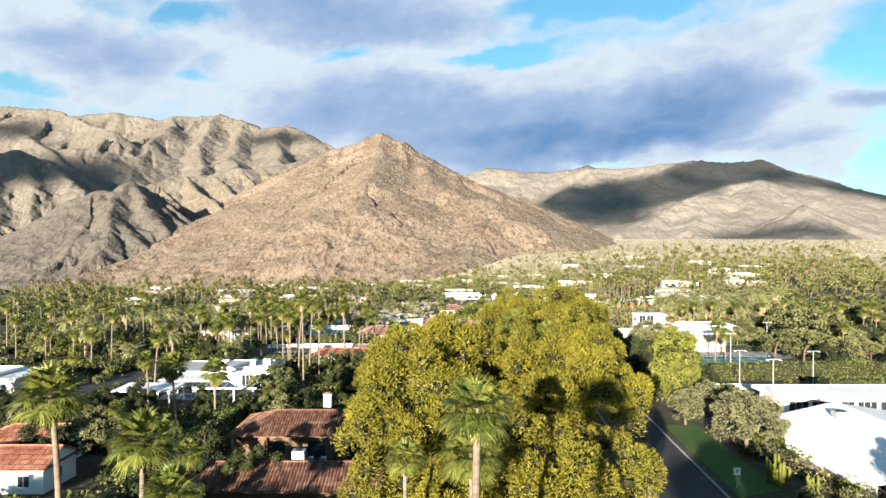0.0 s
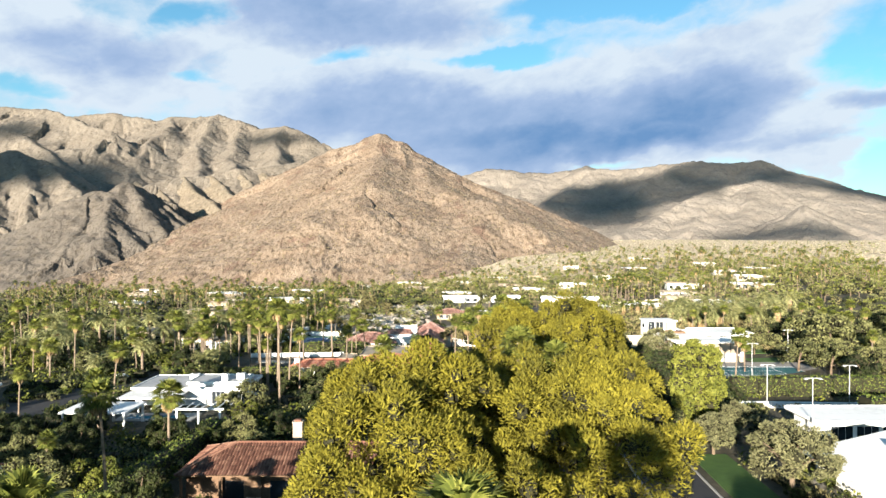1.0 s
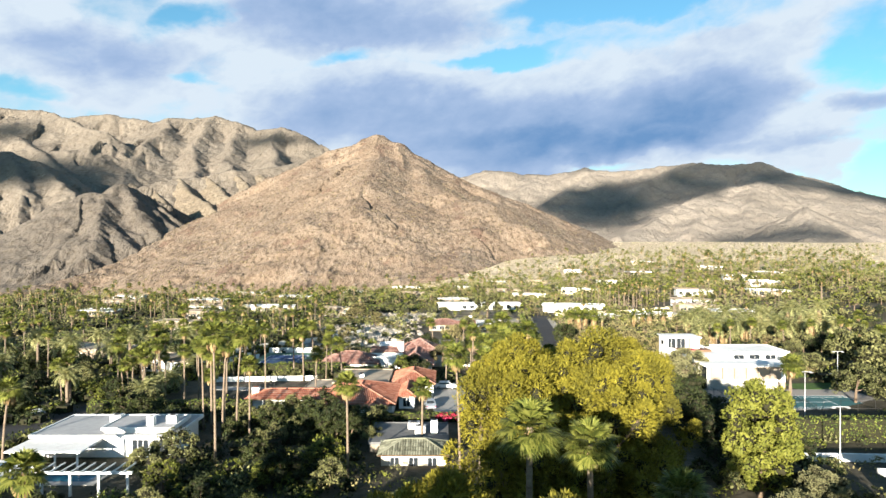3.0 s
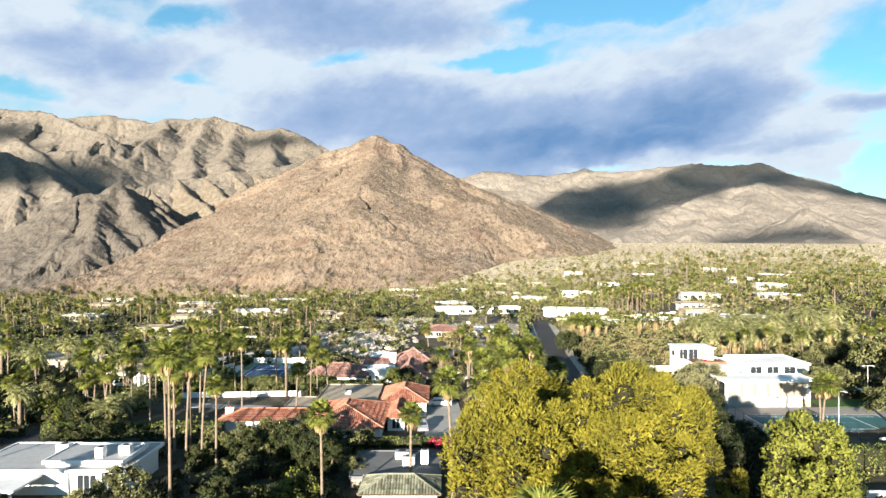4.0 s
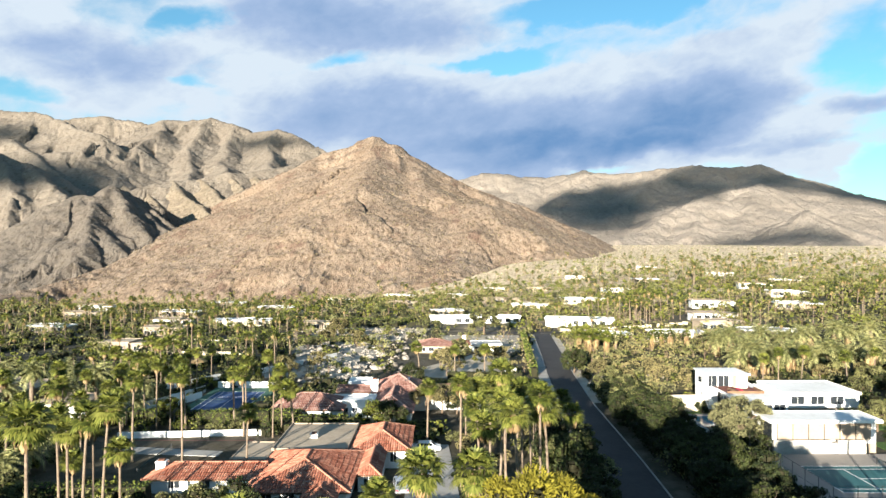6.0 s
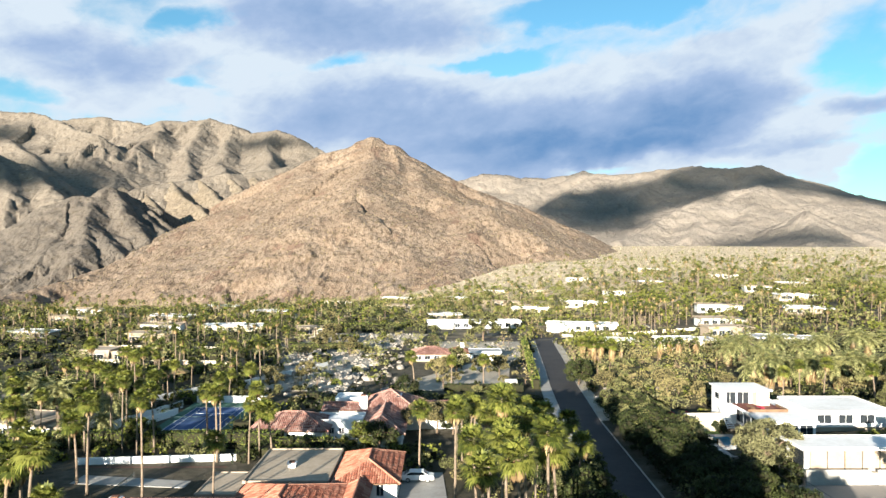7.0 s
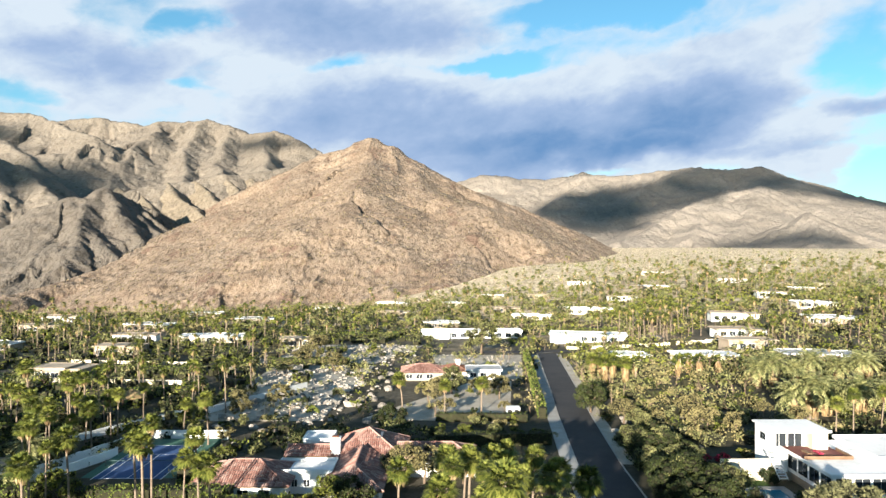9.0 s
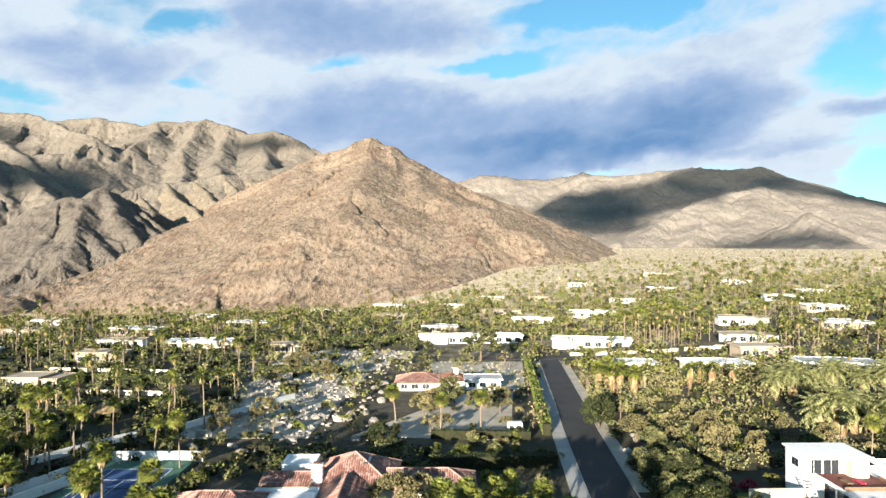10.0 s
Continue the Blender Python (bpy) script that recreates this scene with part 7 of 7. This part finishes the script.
def slope_scrub(host, leaf, n, r0, r1, seed, reach, label):
    """Shrubs or blocks strewn over a mountain's slope, too many to count"""
    me = bpy.data.objects[host].data
    co = np.empty(len(me.vertices) * 3)
    me.vertices.foreach_get("co", co)
    co = co.reshape(-1, 3)
    rng = np.random.RandomState(seed)
    co = co[(np.abs(co[:, 0]) < 0.68 * co[:, 1]) & (co[:, 1] < reach)]
    d = np.hypot(co[:, 0], co[:, 1])
    co = co[rng.rand(len(co)) < (d / d.max()) ** 1.0]
    P = co[rng.randint(len(co), size=n)] + rng.uniform(-3, 3, (n, 3)) * np.array([1, 1, 0])
    r = r0 + (r1 - r0) * rng.rand(n, 1) ** 2
    sq = r * rng.uniform(0.7, 1.3, (n, 3))
    a = rng.uniform(0, 6.28, n)
    turn = np.stack([np.stack([np.cos(a), -np.sin(a), a * 0], 1), np.stack([np.sin(a), np.cos(a), a * 0], 1), np.stack([a * 0, a * 0, a * 0 + 1], 1)], 1)
    Q = (CUBE[None] + rng.uniform(-0.12, 0.12, (n, 1, 4, 3))) * sq[:, None, None, :]
    Q = np.einsum("nij,nfkj->nfki", turn, Q) + P[:, None, None, :] + np.array([0, 0, 0.25])
    tagged(new("slope_scrub", quads_mesh("slope_scrub", Q.reshape(-1, 4, 3), M[leaf])), label, "scrub", kind="stuff")


slope_scrub("mountain_centre", "scrub", 6500, 0.7, 2.4, 1, 2300, "dry brown scrub strewn over a rocky slope")
slope_scrub("mountain_centre", "boulder", 1300, 0.6, 1.9, 2, 2300, "pale boulders strewn over a rocky slope")
def plain_scrub(leaf, n, r0, r1, seed, label):
    """Dry tufts and stones on the desert plain, too many to count"""
    rng = np.random.RandomState(seed)
    y = 800 * np.exp(rng.rand(n) * math.log(3300 / 800))
    x = rng.uniform(-0.06, 0.68, n) * y + 20
    near = np.interp(x / y, [-0.06, 0.02, 0.1, 0.2, 0.3], [900, 1300, 1900, 3200, 3300])
    ok = (y < near) & (y > 640 - 0.2 * x)
    x, y = x[ok], y[ok]
    P = np.stack([x, y, ground_z(x, y)], 1)
    k = len(P)
    sq = (r0 + (r1 - r0) * rng.rand(k, 1) ** 2) * rng.uniform(0.7, 1.3, (k, 3)) * (1 + y[:, None] / 2500)
    Q = (CUBE[None] + rng.uniform(-0.15, 0.15, (k, 1, 4, 3))) * sq[:, None, None, :] + P[:, None, None, :] + np.array([0, 0, 0.2])
    tagged(new("plain_scrub", quads_mesh("plain_scrub", Q.reshape(-1, 4, 3), M[leaf])), label, "scrub", kind="stuff")


plain_scrub("scrub_pale", 6000, 0.35, 1.0, 11, "pale dry tufts and stones on the desert plain")
plain_scrub("leaf_olive", 700, 0.8, 2.2, 12, "olive desert bushes on the pale plain")
for roots in KINDS.values():
    for r in roots:
        if r.name not in USED:
            for o in (*r.children_recursive, r):
                bpy.data.objects.remove(o)

# ---- small things ----
def car(x, y, turn, paint="car_silver", label="silver estate car parked on a driveway"):
    root = thing("car", label, "car", pose(x, y, gz(x, y) + 0.1, 0, 0, turn))
    side = [(-2.3, 0.35), (-2.3, 0.85), (-1.5, 0.98), (-0.8, 1.5), (1.2, 1.52), (2.1, 1.0), (2.3, 0.9), (2.3, 0.35)]
    b = Mesh()
    n = len(side)
    inset = lambda z: 0.86 - 0.22 * max(0, z - 0.95)
    for s in (-1, 1):
        pts = [(s * inset(z), u, z) for u, z in side]
        b.face(*(pts if s > 0 else pts[::-1]))
    for (u0, z0), (u1, z1) in zip(side, side[1:] + side[:1]):
        b.face((-inset(z0), u0, z0), (inset(z0), u0, z0), (inset(z1), u1, z1), (-inset(z1), u1, z1))
    body = part("body", b, M[paint], root)
    for u0, z0, u1, z1 in ((-1.42, 1.03, -0.84, 1.45), (1.25, 1.47, 2.0, 1.06)):
        g = Mesh()
        o = 0.02
        g.face((-inset(z0) + 0.1, u0, z0 + o), (inset(z0) - 0.1, u0, z0 + o), (inset(z1) - 0.1, u1, z1 + o), (-inset(z1) + 0.1, u1, z1 + o))
        part("windscreen", g, M["glass"], body)
    for s in (-1, 1):
        g = Mesh()
        q = [(s * (inset(1.05) + 0.005), -1.2, 1.05), (s * (inset(1.05) + 0.005), 1.7, 1.05), (s * (inset(1.42) + 0.005), 1.15, 1.42), (s * (inset(1.42) + 0.005), -0.75, 1.42)]
        g.face(*q)
        part("side_window", g, M["glass"], body)
        for u in (-1.4, 1.45):
            w = Mesh()
            w.tube([(s * 0.66, u, 0.33), (s * 0.88, u, 0.33)], [0.33, 0.33], 14)
            wheel = part("wheel", w, M["rubber"], root)
            r = Mesh()
            r.tube([(s * 0.87, u, 0.33), (s * 0.9, u, 0.33)], [0.2, 0.2], 10)
            part("rim", r, M["grey_metal"], wheel)
        l = Mesh()
        l.box(s * 0.7 - 0.15, -2.33, 0.62, s * 0.7 + 0.15, -2.29, 0.78)
        part("tail_light", l, M["leaf_red"], root)
    return root


car(0.9, 167.5, 8)
car(3.9, 187, 90, "paint", "white car parked at a garage")
car(-66, 158, 40, "paint", "white car parked in the shade")
car(101, 402, 80, "dark_metal", "dark car parked beside a wall")


def lamp_pole(x, y, h, arms=2, label="slim steel court light on a tall pole"):
    root = thing("light_pole", label, "street lamp", pose(x, y, gz(x, y)))
    p = Mesh()
    p.tube([(0, 0, -0.4), (0, 0, h)], [0.09, 0.06], 8)
    part("pole", p, M["grey_metal"], root)
    a = Mesh()
    a.box(-1.1, -0.05, h - 0.05, 1.1, 0.05, h + 0.05)
    arm = part("arm", a, M["grey_metal"], root)
    for k in range(arms):
        u = -1.0 + 2.0 * k / max(1, arms - 1)
        q = Mesh()
        q.box(u - 0.22, -0.3, h - 0.17, u + 0.22, 0.2, h - 0.05)
        part("lamp_head", q, M["grey_metal"], arm)


for x, y, h in ((51.6, 108.3, 9.3), (56.5, 132, 7.6), (70, 131, 7.6), (66, 159, 8.0), (86, 184, 8.0)):
    lamp_pole(x, y, h)


def street_sign():
    root = thing("street_sign", "small square white sign with a dark mark on a steel post", "sign", pose(31.8, 75, gz(31.8, 75)))
    p = Mesh()
    p.tube([(0, 0, -0.3), (0, 0, 2.2)], [0.035, 0.035], 6)
    part("post", p, M["grey_metal"], root)
    b = Mesh()
    b.box(-0.36, -0.06, 1.5, 0.36, -0.03, 2.3)
    board = part("board", b, M["paint"], root)
    m = Mesh()
    m.box(-0.05, -0.07, 1.7, 0.05, -0.06, 2.1)
    m.box(0.05, -0.07, 2.0, 0.2, -0.06, 2.1)
    part("mark", m, M["dark_metal"], board)


street_sign()


def cactus(x, y, n, h):
    root = thing("cactus", "clump of tall ribbed column cactus", "cactus", pose(x, y, gz(x, y)))
    rng = np.random.RandomState(int(x * 10 + y))
    for k in range(n):
        m = Mesh()
        a, r, hh = rng.uniform(0, 6.28), rng.uniform(0.1, 0.9), h * rng.uniform(0.5, 1.0)
        u, v = r * math.cos(a), r * math.sin(a)
        m.tube([(u, v, -0.2), (u * 1.15, v * 1.15, hh * 0.9), (u * 1.15, v * 1.15, hh)], [0.16, 0.15, 0.05], 9)
        part("column", m, M["leaf_lime"], root)


for x, y, n, h in ((36.8, 76.5, 12, 3.4), (38.2, 78, 8, 2.8), (39.5, 74, 6, 2.2), (96, 205, 6, 2.0)):
    cactus(x, y, n, h)


def boulder_mesh(seed):
    rng = np.random.RandomState(seed)
    m = Mesh()
    n, h = 9, 6
    ph = rng.uniform(0, 6.28, 6)
    for j in range(h + 1):
        for i in range(n):
            a, b = 2 * math.pi * i / n, math.pi * j / h
            w = 1 + 0.16 * math.sin(2 * a + ph[0]) * math.sin(b) + 0.12 * math.sin(3 * a + 2 * b + ph[1]) + (rng.uniform(-0.07, 0.07) if 0 < j < h else 0)
            m.v.append((w * math.cos(a) * math.sin(b) * 1.2, w * math.sin(a) * math.sin(b), w * math.cos(b) * 0.7))
    for j in range(h):
        for i in range(n):
            p, q = j * n + i, j * n + (i + 1) % n
            m.f.append((p, p + n, q + n, q))
    return m.data("boulder", M["boulder"])


BOULDERS = [boulder_mesh(s) for s in range(5)]


def boulders(n, x0, y0, x1, y1, r0, r1, seed):
    rng = np.random.RandomState(seed)
    for k in range(n):
        x, y = rng.uniform(x0, x1), rng.uniform(y0, y1)
        if taken(x, y, 0.5):
            continue
        r = r0 + (r1 - r0) * rng.rand() ** 2.2
        ob = new("boulder", BOULDERS[rng.randint(5)])
        ob.matrix_basis = pose(x, y, gz(x, y) + r * 0.3, 0, 0, rng.uniform(0, 360)) @ Matrix.Scale(r, 4)
        tagged(ob, "pale rounded desert boulder on dry ground", "boulder", "boulders in the wash")


boulders(110, -40, 240, -4, 330, 0.3, 1.3, 1)
boulders(60, 6, 258, 34, 330, 0.25, 0.8, 2)
boulders(50, 44, 236, 66, 262, 0.3, 0.9, 3)
boulders(30, 40, 320, 52, 372, 0.3, 0.8, 4)


def rock_field(n, x0, y0, x1, y1, r0, r1, seed):
    """Stony ground too far to count"""
    rng = np.random.RandomState(seed)
    Ps = []
    for k in range(n):
        x, y = rng.uniform(x0, x1), rng.uniform(y0, y1)
        if taken(x, y, 1.0):
            continue
        a, r = rng.uniform(0, 6.28), rng.uniform(r0, r1)
        c, s = math.cos(a), math.sin(a)
        Ps.append((CUBE * rng.uniform(0.8, 1.3, 3) + rng.uniform(-0.1, 0.1, (1, 4, 3))) @ np.array([[c, s, 0], [-s, c, 0], [0, 0, 0.8]]) * r + np.array([x, y, gz(x, y) + 0.2 * r]))
    tagged(new("rock_field", quads_mesh("rock_field", np.concatenate(Ps), M["boulder"])), "pale scattered rocks of a dry wash", "rocks", kind="stuff")


rock_field(300, -70, 490, 10, 640, 0.4, 1.2, 8)
rock_field(200, -60, 330, 0, 400, 0.2, 0.7, 9)
rock_field(700, -46, 260, -14, 345, 0.2, 0.75, 10)
rock_field(420, -56, 349, 0, 404, 0.25, 0.9, 14)
rock_field(160, 8, 316, 36, 372, 0.2, 0.5, 15)


def gazebo():
    root = thing("gazebo", "round garden hut with a dry thatched roof", "gazebo", pose(-65.5, 277, gz(-65.5, 277)))
    for k in range(6):
        a = k * math.pi / 3
        p = Mesh()
        p.tube([(2.2 * math.cos(a), 2.2 * math.sin(a), -0.3), (2.2 * math.cos(a), 2.2 * math.sin(a), 2.4)], [0.12, 0.1], 7)
        part("post", p, M["wood"], root)
    r = Mesh()
    r.tube([(0, 0, 2.1), (0, 0, 2.35), (0, 0, 3.0), (0, 0, 4.1)], [3.4, 3.2, 2.0, 0.15], 14)
    part("thatch", r, M["frond_dry"], root)


gazebo()


def utility_box(x, y, w, d, h, label):
    root = thing("utility_box", label, "utility box", pose(x, y, gz(x, y) + 0.05))
    b = Mesh()
    b.box(-w / 2, -d / 2, 0, w / 2, d / 2, h)
    body = part("body", b, M["paint"], root)
    l = Mesh()
    l.box(-w / 2 - 0.05, -d / 2 - 0.05, h, w / 2 + 0.05, d / 2 + 0.05, h + 0.1)
    part("lid", l, M["paint"], body)
    for s in (-1, 1):
        g = Mesh()
        g.box(s * w / 4 - w / 6, -d / 2 - 0.02, 0.25 * h, s * w / 4 + w / 6, -d / 2, 0.8 * h)
        part("grille", g, M["dark_metal"], body)


utility_box(25.5, 266, 3.0, 2.0, 1.7, "white service box on a drive")
utility_box(89.5, 193, 4.2, 1.5, 1.5, "white twin cooling box at the court edge")


def lounger(x, y, turn):
    root = thing("sun_lounger", "white slatted sun lounger by a pool", "lounger", pose(x, y, gz(x, y) + 0.16, 0, 0, turn), "pool loungers")
    s = Mesh()
    s.box(-0.33, -0.9, 0.28, 0.33, 0.45, 0.36)
    part("seat", s, M["paint"], root)
    b = Mesh()
    b.face((-0.33, 0.45, 0.32), (0.33, 0.45, 0.32), (0.33, 0.95, 0.75), (-0.33, 0.95, 0.75))
    b.face((-0.33, 0.95, 0.69), (0.33, 0.95, 0.69), (0.33, 0.45, 0.26), (-0.33, 0.45, 0.26))
    part("backrest", b, M["paint"], root)
    for u in (-0.3, 0.3):
        for v in (-0.85, 0.4):
            l = Mesh()
            l.box(u - 0.03, v - 0.03, -0.1, u + 0.03, v + 0.03, 0.28)
            part("leg", l, M["paint"], root)


for k in range(4):
    lounger(53.4, 202 + 2.2 * k, 90)
for k in range(3):
    lounger(-18 + 1.6 * k, 84.5, 180)
